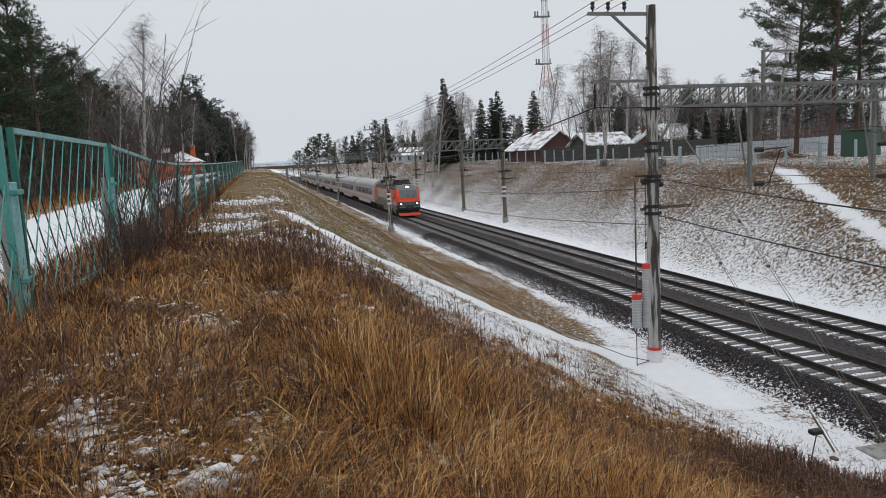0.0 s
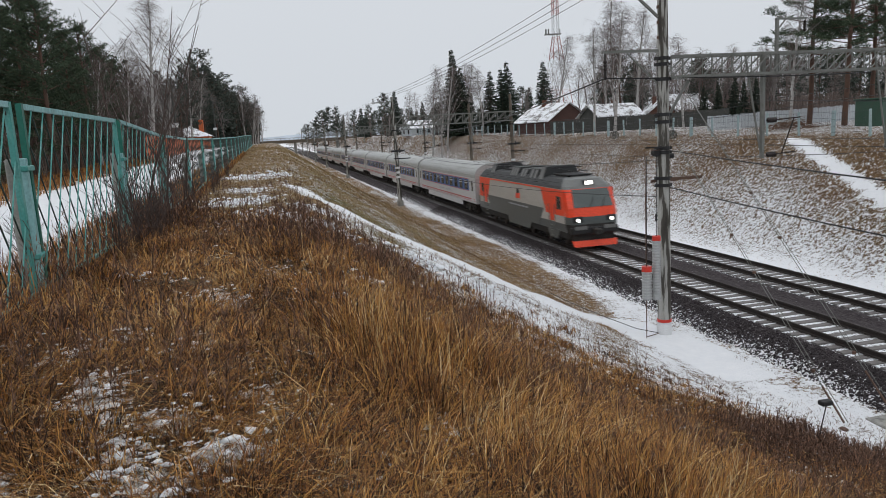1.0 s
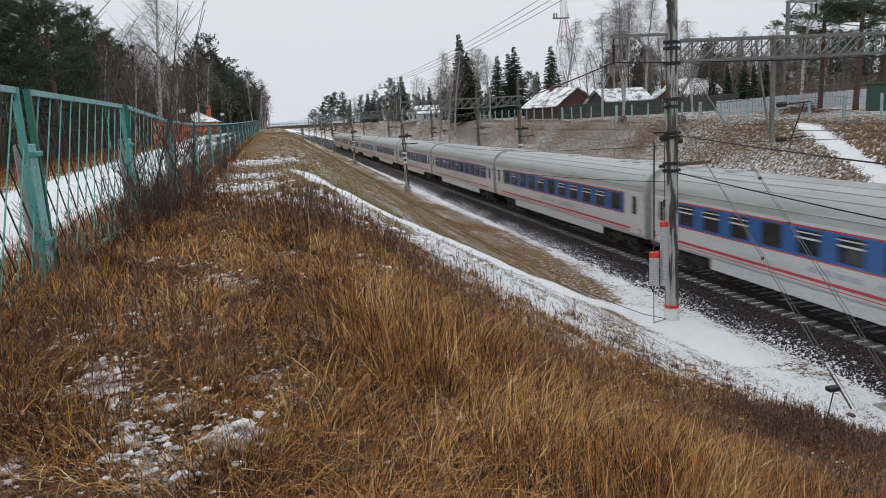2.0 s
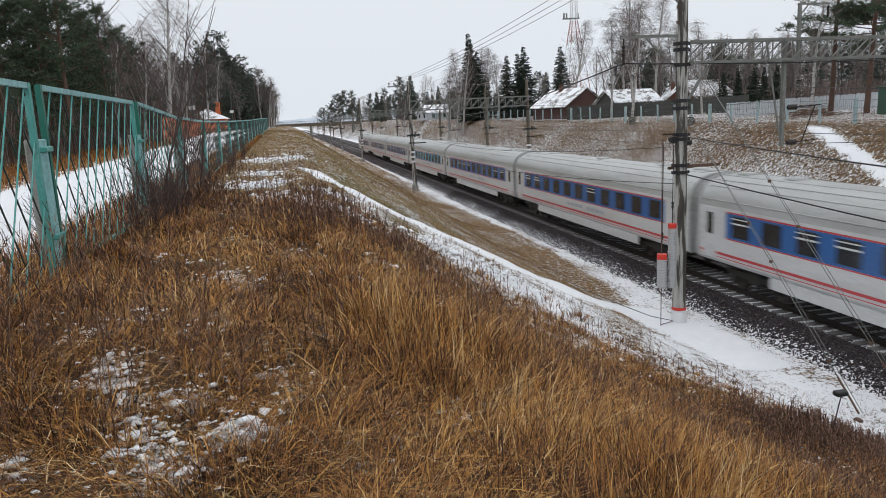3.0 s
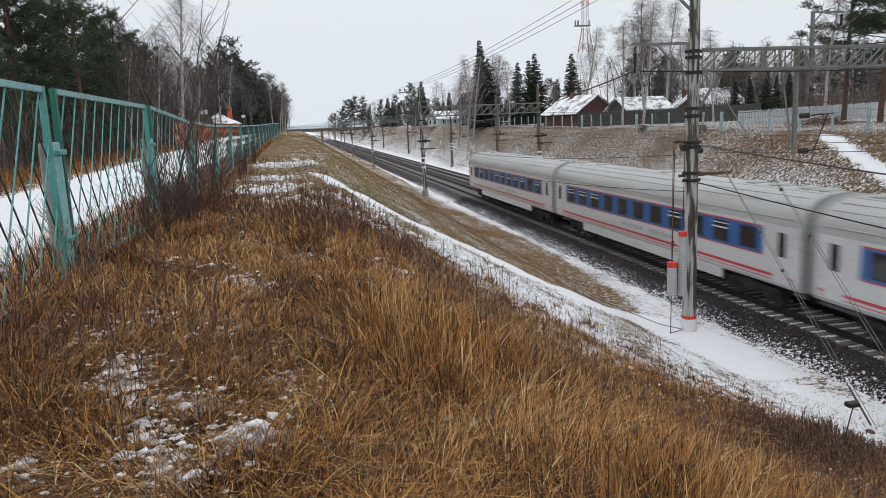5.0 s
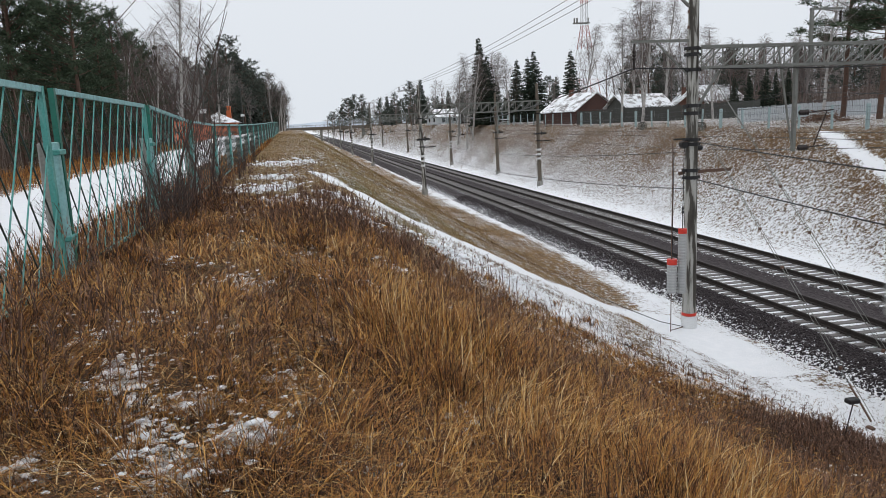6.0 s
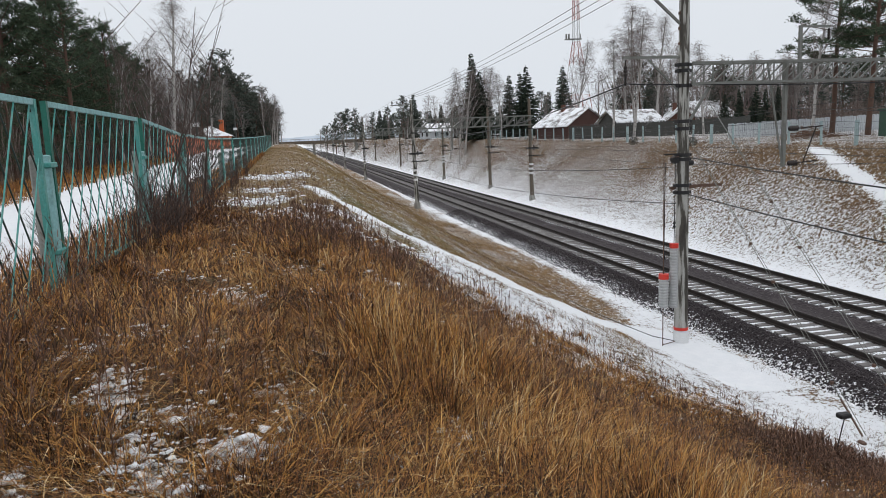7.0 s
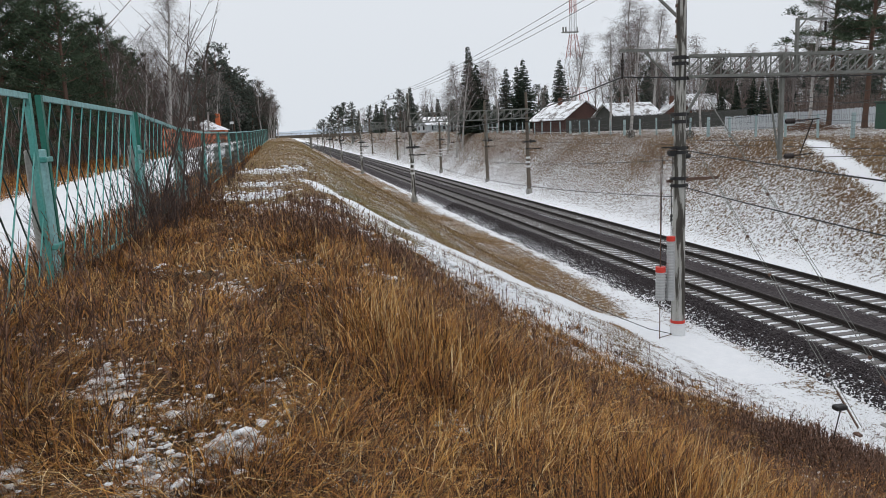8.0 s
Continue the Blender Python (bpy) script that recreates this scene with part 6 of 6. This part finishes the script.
def lie_many(x, y):
    i = np.clip(np.searchsorted(GX, x) - 1, 0, len(GX) - 2)
    j = np.clip(np.searchsorted(GY, y) - 1, 0, len(GY) - 2)
    u, v = (x - GX[i]) / (GX[i + 1] - GX[i]), (y - GY[j]) / (GY[j + 1] - GY[j])
    return (GZ[j, i] * (1 - u) + GZ[j, i + 1] * u) * (1 - v) + (GZ[j + 1, i] * (1 - u) + GZ[j + 1, i + 1] * u) * v


def wave(x, y, s):
    """Smooth patchiness between 0 and 1, from a few crossing waves."""
    return 0.5 + 0.17 * (np.sin(x * 1.3 * s + 1.7 * np.sin(y * 0.7 * s)) + np.sin(y * 1.1 * s + 2.1 * np.sin(x * 0.6 * s + 1)) + np.sin((x + y) * 0.8 * s + 0.5))


def ribbons(name, mat, x, y, z, height, width, lean, way, tint, label, category, bends=1):
    """Bent, tapering stems, each of a few joints along a bow."""
    n = len(x)
    face = way + np.random.uniform(0.6, 2.5, n)
    sx, sy = np.cos(face) * width / 2, np.sin(face) * width / 2
    rows = ((0.0, 1.0), (0.58, 0.8)) if bends == 1 else ((0.0, 1.0), (0.4, 0.9), (0.74, 0.65))
    many = 2 * len(rows) + 1
    verts = np.zeros((n, many, 3), np.float32)

    def bow(k):
        off = lean * height * k ** 2
        return x + np.cos(way) * off, y + np.sin(way) * off, z + height * np.maximum(k - 0.42 * lean * k ** 2.2, 0.25 * k)

    for row, (k, w) in enumerate(rows):
        cx, cy, cz = bow(k)
        verts[:, row * 2] = np.stack([cx - sx * w, cy - sy * w, cz], 1)
        verts[:, row * 2 + 1] = np.stack([cx + sx * w, cy + sy * w, cz], 1)
    verts[:, many - 1] = np.stack(bow(1.0), 1)
    base = np.arange(n)[:, None] * many
    one, counts = [], []
    for q in range(len(rows) - 1):
        one += [2 * q, 2 * q + 1, 2 * q + 3, 2 * q + 2]
        counts.append(4)
    one += [many - 3, many - 2, many - 1]
    counts.append(3)
    me = quick_mesh(name, verts.reshape(-1, 3), (base + np.array(one)).ravel(), np.tile(counts, n), np.repeat(tint, many), mat)
    return solo(name, me, None, label, category, kind="stuff")


M_GRASS = blade_material("dry_grass_stems", [(0.0, (0.026, 0.016, 0.012)), (0.28, (0.13, 0.058, 0.028)), (0.55, (0.40, 0.175, 0.05)), (0.8, (0.60, 0.34, 0.10)), (1.0, (0.72, 0.54, 0.29))])
M_TURF = blade_material("olive_straw_turf", [(0.0, (0.05, 0.032, 0.02)), (0.25, (0.17, 0.095, 0.043)), (0.5, (0.30, 0.185, 0.082)), (0.75, (0.27, 0.205, 0.085)), (1.0, (0.42, 0.35, 0.19))])
M_TUFT = blade_material("greyed_dead_tufts", [(0.0, (0.05, 0.034, 0.027)), (0.4, (0.16, 0.10, 0.066)), (0.7, (0.29, 0.19, 0.115)), (1.0, (0.44, 0.34, 0.23))])
M_WEED = blade_material("dead_weed_stems", [(0.0, (0.04, 0.026, 0.021)), (0.6, (0.145, 0.08, 0.055)), (1.0, (0.29, 0.17, 0.11))])

M_BRUSH = blade_material("bare_undergrowth", [(0.0, (0.05, 0.036, 0.03)), (0.6, (0.13, 0.095, 0.08)), (1.0, (0.22, 0.18, 0.16))])


def hollow(x, y):
    best = np.zeros_like(x)
    for hx, hy, r in HOLLOWS:
        best = np.maximum(best, np.clip(1.15 - np.hypot(x - hx, y - hy) / r, 0, 1))
    return best


def path_gap(x, y):
    return np.array([trod(p, q) if 8 < q < 40 else 9.0 for p, q in zip(x, y)])


def build_grass():
    rs = np.random.RandomState(11)
    np.random.seed(12)
    # dry grass round the camera: tufts that arch outwards, matted and swirling near the fence, tall and golden towards the line
    tufts, each = 17000, 27
    a, d = rs.uniform(-0.62, 0.95, tufts), 1.3 + 17.5 * rs.uniform(0, 1, tufts) ** 1.35
    cx, cy = d * np.sin(a), d * np.cos(a)
    clump = wave(cx, cy, 1.6) * 0.4 + wave(cx + 9, cy, 4.1) * 0.6
    keep = (cy > 0.9) & (cx < 11.2) & (cx > -2.75) & (rs.uniform(0, 1, tufts) > hollow(cx, cy) * 0.9) & (rs.uniform(0, 1, tufts) < np.clip(clump * 3.2 - 0.95, 0.04, 1))
    cx, cy, d = cx[keep], cy[keep], d[keep]
    gap = path_gap(cx, cy)
    keep = rs.uniform(0, 1, len(cx)) < np.clip((gap - 3.2) / 4.0, 0, 1) ** 1.2
    cx, cy, d, gap = cx[keep], cy[keep], d[keep], gap[keep]
    m = len(cx)
    gold = np.clip((cx + 0.1) / 0.9, 0, 1) * np.clip((9.5 - cy) / 3.5, 0, 1) * np.clip((6.5 - cx) / 1.5, 0.25, 1)
    gold = gold * np.clip(1.9 * wave(cx + 2, cy, 1.1) - 0.25, 0.1, 1.0) * np.clip(1.5 - 0.09 * cy, 0.4, 1)
    tall = (0.17 + 0.27 * gold) * rs.uniform(0.45, 1.45, m) * np.clip(0.1 + (gap - 1.5) / 7.5, 0.2, 1.0)
    tall = np.minimum(tall, 0.22 + 0.075 * d) * (1 + 0.55 * np.clip((-1.4 - cx) / 1.0, 0, 1))
    hue = np.clip(0.31 + 0.17 * gold - 0.008 * (d - 5) + 0.5 * (wave(cx + 20, cy + 5, 2.6) - 0.5) + rs.normal(0, 0.15, m), 0, 1)
    hue = np.clip(hue - 0.22 * np.clip((cx - 4.6) / 1.6, 0, 1) * (cy < 12), 0, 1)
    lie_down = np.clip(1 - gold * 1.4, 0, 1)
    bow = rs.uniform(0.15, 0.75, m) + lie_down * rs.uniform(0.0, 1.1, m)
    swing = 6.283 * wave(cx + 3, cy + 8, 1.1) * 1.6 + rs.normal(0, 0.7, m)
    x, y, d, tall, hue, bow, swing, lie_down = (np.repeat(v, each) for v in (cx, cy, d, tall, hue, bow, swing, lie_down))
    n = len(x)
    way = rs.uniform(0, 6.283, n)
    r = np.abs(rs.normal(0, 0.055 + 0.006 * d, n))
    lean = np.clip(bow * rs.uniform(0.3, 1.4, n), 0.05, 2.1)
    x, y = x + np.cos(way) * r, y + np.sin(way) * r
    way = np.where(rs.uniform(0, 1, n) < 0.12 + 0.45 * lie_down, swing + rs.normal(0, 0.6, n), way)
    mix = rs.uniform(0, 1, n)
    tint = np.clip(hue * 0.8 + np.where(mix < 0.40, -0.3, np.where(mix > 0.76, 0.42, 0.1)) + rs.normal(0, 0.1, n), 0, 1)
    width = (0.0023 + 0.00056 * d) * rs.uniform(0.55, 1.4, n) * np.where(mix > 0.76, 1.45, 1.0)
    ribbons("dry_grass", M_GRASS, x, y, lie_many(x, y) - 0.02, tall * rs.uniform(0.6, 1.3, n) * (1 + 0.35 * lie_down), width, lean, way, tint, "tall rust-brown dry grass on the bank with snow between", "grass", 2)
    # long single stems that stand or arch over the rest
    n = 7000
    a, d = rs.uniform(-0.6, 0.95, n), 1.6 + 10 * rs.uniform(0, 1, n) ** 1.1
    x, y = d * np.sin(a), d * np.cos(a)
    keep = (y > 1.2) & (x > -2.6) & (x < 9) & (rs.uniform(0, 1, n) < np.clip(0.3 + 0.7 * x, 0.12, 1)) & (rs.uniform(0, 1, n) > hollow(x, y)) & (path_gap(x, y) > 6)
    x, y, d = x[keep], y[keep], d[keep]
    n = len(x)
    ribbons("long_stems", M_GRASS, x, y, lie_many(x, y) - 0.02, rs.uniform(0.35, 0.8, n) * np.minimum(0.5 + 0.12 * d, 1), (0.0016 + 0.0004 * d) * rs.uniform(0.7, 1.3, n), rs.uniform(0.1, 0.9, n), rs.uniform(0, 6.283, n),
            np.clip(rs.normal(0.52, 0.26, n), 0, 1), "long thin straw stems arching over the grass", "grass", 2)
    # fallen straw between the tufts
    n = 90000
    a, d = rs.uniform(-0.62, 0.95, n), 1.3 + 16 * rs.uniform(0, 1, n) ** 1.35
    x, y = d * np.sin(a), d * np.cos(a)
    keep = (y > 0.9) & (x < 11) & (x > -2.7) & (rs.uniform(0, 1, n) > hollow(x, y) * 0.7)
    x, y, d = x[keep], y[keep], d[keep]
    keep = path_gap(x, y) > 3.0
    x, y, d = x[keep], y[keep], d[keep]
    n = len(x)
    way = 6.283 * wave(x + 3, y + 8, 1.1) * 1.6 + rs.normal(0, 0.9, n)
    ribbons("fallen_straw", M_GRASS, x, y, lie_many(x, y) + rs.uniform(-0.01, 0.13, n), rs.uniform(0.08, 0.26, n), (0.0022 + 0.0005 * d) * rs.uniform(0.6, 1.5, n), rs.uniform(1.2, 2.6, n), way,
            np.clip(rs.normal(0.36, 0.36, n), 0, 1), "matted fallen straw between the tufts", "grass")
    # dead weeds, darker and taller, mostly along the brow and the fence
    m = 5200
    a, d = rs.uniform(-0.55, 0.95, m), 3.5 + 14.5 * rs.uniform(0, 1, m) ** 0.85
    x, y = d * np.sin(a), d * np.cos(a)
    near_fence = np.clip((-1.0 - x) / 1.2, 0, 1)
    keep = (x > -2.7) & (x < 10.5) & (rs.uniform(0, 1, m) < np.clip(wave(x + 4, y + 2, 0.9) * 1.6 - 0.55 + 0.03 * (y - 8) + 0.5 * near_fence, 0.04, 1))
    x, y, d = x[keep], y[keep], d[keep]
    gap = path_gap(x, y)
    x, y, d, gap = (v[gap > 3.6] for v in (x, y, d, gap))
    for bx, by, r, many in ((2.05, 13.9, 0.22, 150), (0.67, 15.5, 0.4, 90), (0.48, 17.0, 0.45, 80), (1.3, 17.6, 0.5, 60), (3.6, 7.4, 0.3, 70), (6.3, 9.7, 0.5, 90), (1.9, 12.3, 0.35, 130), (2.7, 11.6, 0.5, 120), (3.5, 11.0, 0.6, 70), (0.5, 13.2, 0.5, 90), (-0.3, 12.4, 0.5, 80), (1.1, 12.6, 0.5, 90), (4.6, 10.6, 0.6, 50), (5.6, 10.0, 0.6, 45), (2.2, 5.4, 0.4, 40), (4.4, 4.8, 0.5, 120), (5.3, 5.9, 0.6, 120), (6.6, 7.3, 0.7, 110), (7.8, 8.8, 0.8, 100), (9.2, 10.3, 0.8, 120)):
        x, y = np.append(x, bx + rs.normal(0, r, many)), np.append(y, by + rs.normal(0, r, many))
    d = np.hypot(x, y)
    gap = np.append(gap, np.full(len(x) - len(gap), 6.0))
    corner = 2600
    along = rs.uniform(0, 1, corner) ** 0.8
    x = np.append(x, 8.4 + 4.6 * along + rs.normal(0, 0.35, corner))
    y = np.append(y, 12.6 - 0.6 * along - np.abs(rs.normal(0, 1.1, corner)) + rs.normal(0, 0.25, corner))
    gap = np.append(gap, np.full(corner, 4.0))
    crown = 650
    x, y = np.append(x, rs.uniform(-2.4, 1.0, crown)), np.append(y, 15 + 22 * rs.uniform(0, 1, crown) ** 1.5)
    d, gap = np.hypot(x, y), np.append(gap, np.full(crown, 1.5))
    m = len(x)
    z = lie_many(x, y) - 0.02
    h, way, lean = rs.uniform(0.25, 0.62, m) * np.clip(0.2 + gap / 6.0, 0.4, 1.0) * (1 + 0.6 * np.clip((-1.0 - x) / 1.2, 0, 1)), rs.uniform(0, 6.283, m), rs.uniform(0.03, 0.35, m)
    rows = [(x, y, z, h, np.full(m, 0.0035) + 0.00035 * d, lean, way, rs.uniform(0, 0.7, m))]
    for q in range(12):
        k = rs.uniform(0.3, 0.98, m)
        off = lean * h * k ** 2
        bx, by, bz = x + np.cos(way) * off, y + np.sin(way) * off, z + h * k * (1 - 0.25 * lean * k)
        rows.append((bx, by, bz, h * rs.uniform(0.08, 0.26, m), np.full(m, 0.004) + 0.0005 * d, rs.uniform(0.4, 1.2, m), rs.uniform(0, 6.283, m), rs.uniform(0, 1, m)))
    ribbons("dead_weeds", M_WEED, *[np.concatenate(c) for c in zip(*rows)], "dark dead weeds with branching stalks", "weeds")
    # stalks and turf ends that stand out of the ditch snow
    n = 9000
    y = 12.5 + 32 * rs.uniform(0, 1, n) ** 1.5
    x = 10.2 + 4.2 * rs.uniform(0, 1, n)
    keep = (wave(x * 1.4, y * 0.7, 1.7) > 0.62) & (path_gap(x, y) > 0.8)
    x, y = x[keep], y[keep]
    n = len(x)
    ribbons("ditch_stalks", M_TUFT, x, y, lie_many(x, y) - 0.01, rs.uniform(0.05, 0.2, n), 0.004 + 0.00025 * y, rs.uniform(0.3, 1.4, n), rs.uniform(0, 6.283, n), np.clip(rs.normal(0.4, 0.25, n), 0, 1), "sparse dead stalks standing out of the ditch snow", "grass")
    # undergrowth of the woods on both sides
    rows = []
    for many, x0, x1, y0, y1, tall in ((9000, -30, -11.5, 24, 130, 3.4), (8000, 36, 112, 84, 122, 3.6)):
        x, y = rs.uniform(x0, x1, many), rs.uniform(y0, y1, many)
        ok = (x < 0) | ((x > 0.58 * y) & (x < 1.05 * y))
        x, y = x[ok], y[ok]
        m = len(x)
        base = np.where(x < 0, np.interp(y, [-50, 25, 95, 250], [5.5, 5.5, 6.6, 6.7]), np.interp(y, [60, 184], [6.0, 7.1])) - 0.2
        h = tall * rs.uniform(0.35, 1.2, m)
        way, lean = rs.uniform(0, 6.283, m), rs.uniform(0.03, 0.3, m)
        rows.append((x, y, base, h, np.full(m, 0.02) + 0.0002 * y, lean, way, rs.uniform(0.1, 1, m)))
        for q in range(5):
            k = rs.uniform(0.25, 0.9, m)
            off = lean * h * k ** 2
            rows.append((x + np.cos(way) * off, y + np.sin(way) * off, base + h * (k - 0.42 * lean * k ** 2.2), h * rs.uniform(0.15, 0.45, m), np.full(m, 0.014) + 0.00015 * y, rs.uniform(0.2, 0.9, m), rs.uniform(0, 6.283, m), rs.uniform(0.1, 1, m)))
    ribbons("undergrowth", M_BRUSH, *[np.concatenate(c) for c in zip(*rows)], "bare brown undergrowth below the trees", "undergrowth")
    # short turf of the bank beyond the path
    n = 210000
    y = 12 + 80 * rs.uniform(0, 1, n) ** 1.7
    x = rs.uniform(-2.5, 14.2, n)
    edge = np.interp(y, [11, 14, 17, 20, 24, 28, 33, 42, 53, 63, 75, 100], [10.6, 9.7, 9.6, 10.6, 12.5, 13.2, 13.7, 14.2, 13.9, 13.5, 13.1, 13.4])
    keep = (rs.uniform(0, 1, n) < wave(x, y, 1.3) * 1.15) & (rs.uniform(0, 1, n) > 0.9 * hollow(x, y)) & (rs.uniform(0, 1, n) < np.clip((edge + 0.1 - x) / 0.8, 0, 1))
    x, y = x[keep], y[keep]
    wide = np.interp(x, [0.6, 1.6, 2.5, 4.4, 7, 12], [0.15, 0.3, 0.5, 1.0, 1.2, 1.0])
    keep = path_gap(x, y) > wide + np.abs(rs.normal(0, 0.2, len(x)))
    x, y = x[keep], y[keep]
    n = len(x)
    rust = np.clip(0.52 - 0.022 * (x - 2) + 0.5 * (wave(x, y, 0.5) - 0.5), 0, 1)
    ribbons("bank_turf", M_TURF, x, y, lie_many(x, y) - 0.01, rs.uniform(0.04, 0.17, n) * np.clip(0.5 + wave(x, y, 2.2), 0.5, 1.4), 0.003 + 0.00024 * y, rs.uniform(0.3, 1.3, n), rs.uniform(0, 6.283, n), np.clip(rust + rs.normal(0, 0.27, n), 0, 1),
            "short straw-brown turf on the bank slope", "grass")
    # tufts on the far bank
    n = 150000
    y, x = 18 + 105 * rs.uniform(0, 1, n) ** 1.4, 25.8 + 9.5 * rs.uniform(0, 1, n) ** 0.75
    far = np.array([steep_path(p, q) if q < 45 else 9.0 for p, q in zip(x, y)])
    keep = (far > 0.7) & (rs.uniform(0, 1, n) < np.clip((x - 25.6) / 5, 0.08, 1) * (0.35 + 0.9 * wave(x, y, 0.8)))
    x, y = x[keep], y[keep]
    n = len(x)
    ribbons("far_bank_tufts", M_TUFT, x, y, lie_many(x, y) - 0.02, rs.uniform(0.03, 0.11, n), 0.008 + 0.0003 * y, rs.uniform(0.3, 1.9, n), rs.uniform(0, 6.283, n), np.clip(rs.normal(0.36, 0.27, n), 0, 1), "brown dead tufts poking through snow on the far bank", "grass")
    # along the far side of the fence and the road's edges
    n = 26000
    y, x = 6 + 60 * rs.uniform(0, 1, n) ** 1.5, np.where(rs.uniform(0, 1, n) < 0.4, rs.uniform(-4.3, -2.3, n), rs.uniform(-13, -9.2, n))
    ribbons("roadside_grass", M_GRASS, x, y, lie_many(x, y) - 0.02, rs.uniform(0.12, 0.5, n), 0.004 + 0.0006 * y, rs.uniform(0.1, 0.8, n), rs.uniform(0, 6.283, n), np.clip(rs.normal(0.42, 0.17, n), 0, 1), "rust-brown dry grass beside the snowy road", "grass")


build_grass()


def build_snow_clumps():
    """Small lumps of snow caught on the matted grass."""
    rs = np.random.RandomState(31)
    xs, ys, sizes = [], [], []
    for hx, hy, r in HOLLOWS:
        n, big = int(170 * min(r, 1.2) ** 0.6), 0.0055 if r < 0.5 else 0.012
        xs.append(hx + rs.normal(0, r * 0.55, n)), ys.append(hy + rs.normal(0, r * 0.55, n)), sizes.append(rs.gamma(1.6, big, n) + 0.004)
    n = 6500
    a, d = rs.uniform(-0.6, 0.75, n), 2.0 + 16 * rs.uniform(0, 1, n)
    some = rs.uniform(0, 1, n) < np.clip(wave(d * np.sin(a), d * np.cos(a), 2.3) * 2.2 - 0.75, 0.05, 1)
    a, d, n = a[some], d[some], int(some.sum())
    xs.append(d * np.sin(a)), ys.append(d * np.cos(a)), sizes.append((rs.gamma(1.6, 0.0028, n) + 0.003) * (0.6 + 0.12 * d))
    x, y, r = np.concatenate(xs), np.concatenate(ys), np.concatenate(sizes)
    keep = (x > -2.6) & (x < 11) & (y > 1)
    x, y, r = x[keep], y[keep], r[keep]
    n, k = len(x), 9
    z = lie_many(x, y) + rs.uniform(0.0, 0.11, n)
    ring = np.arange(k) / k * 6.283
    verts = np.zeros((n, 2 * k + 1, 3), np.float32)
    for row, (rad, up) in enumerate(((1.0, -0.25), (0.75, 0.3))):
        w = rad * rs.uniform(0.3, 1.7, (n, k)) * r[:, None]
        verts[:, row * k:(row + 1) * k] = np.stack([x[:, None] + np.cos(ring) * w * 1.3, y[:, None] + np.sin(ring) * w, (z + r * up)[:, None] + rs.uniform(-0.15, 0.15, (n, k)) * r[:, None]], -1)
    verts[:, 2 * k] = np.stack([x, y, z + r * 0.55], 1)
    loops, counts = [], []
    for i in range(k):
        j = (i + 1) % k
        loops += [i, j, k + j, k + i]
        counts.append(4)
    for i in range(k):
        loops += [k + i, k + (i + 1) % k, 2 * k]
        counts.append(3)
    me = quick_mesh("snow_clumps", verts.reshape(-1, 3), (np.arange(n)[:, None] * (2 * k + 1) + np.array(loops)).ravel(), np.tile(counts, n), np.repeat(rs.rand(n), 2 * k + 1), M_SNOWLUMP)
    me.polygons.foreach_set("use_smooth", [True] * len(me.polygons))
    solo("snow_clumps", me, None, "small lumps of snow caught in matted grass", "snow", kind="stuff")


M_SNOWLUMP = worn("fresh_snow", (0.84, 0.86, 0.89), (0.76, 0.79, 0.83), 0.8, scale=8, amount=0.6, fine=90, bump=0.3, spec=0.2)
build_snow_clumps()


# ---- loose ballast stones on the shoulders ----
def build_stones():
    rs = np.random.RandomState(21)
    n = 36000
    y = 8 + 62 * rs.uniform(0, 1, n) ** 1.6
    u = rs.uniform(0, 1, n) ** 0.5
    x = LINE_X - 4.9 + 3.5 * u
    z = np.interp(LINE_X - x, [1.95, 3.3, 3.6, 5.0], [-0.24, -0.72, -0.66, -0.62]) + 0.0
    r = rs.uniform(0.016, 0.038, n)
    jig = rs.uniform(0.6, 1.3, (n, 6, 1))
    octa = np.array([(1, 0, 0), (-1, 0, 0), (0, 1, 0), (0, -1, 0), (0, 0, 1), (0, 0, -1)], np.float32)
    turn = rs.uniform(0, 6.283, n)
    c, s = np.cos(turn), np.sin(turn)
    pts = octa[None] * jig * r[:, None, None]
    px = pts[..., 0] * c[:, None] - pts[..., 1] * s[:, None]
    py = pts[..., 0] * s[:, None] + pts[..., 1] * c[:, None]
    verts = np.stack([px + x[:, None], py + y[:, None], pts[..., 2] + z[:, None] + 0.01], -1).reshape(-1, 3)
    tri = np.array([(0, 2, 4), (2, 1, 4), (1, 3, 4), (3, 0, 4), (2, 0, 5), (1, 2, 5), (3, 1, 5), (0, 3, 5)])
    loops = (np.arange(n)[:, None, None] * 6 + tri[None]).ravel()
    me = quick_mesh("ballast_stones", verts, loops, np.full(n * 8, 3), np.repeat(rs.rand(n), 6), M_BALLAST)
    solo("ballast_stones", me, None, "loose dark ballast stones along the shoulder", "stones", kind="stuff")


build_stones()
motions()
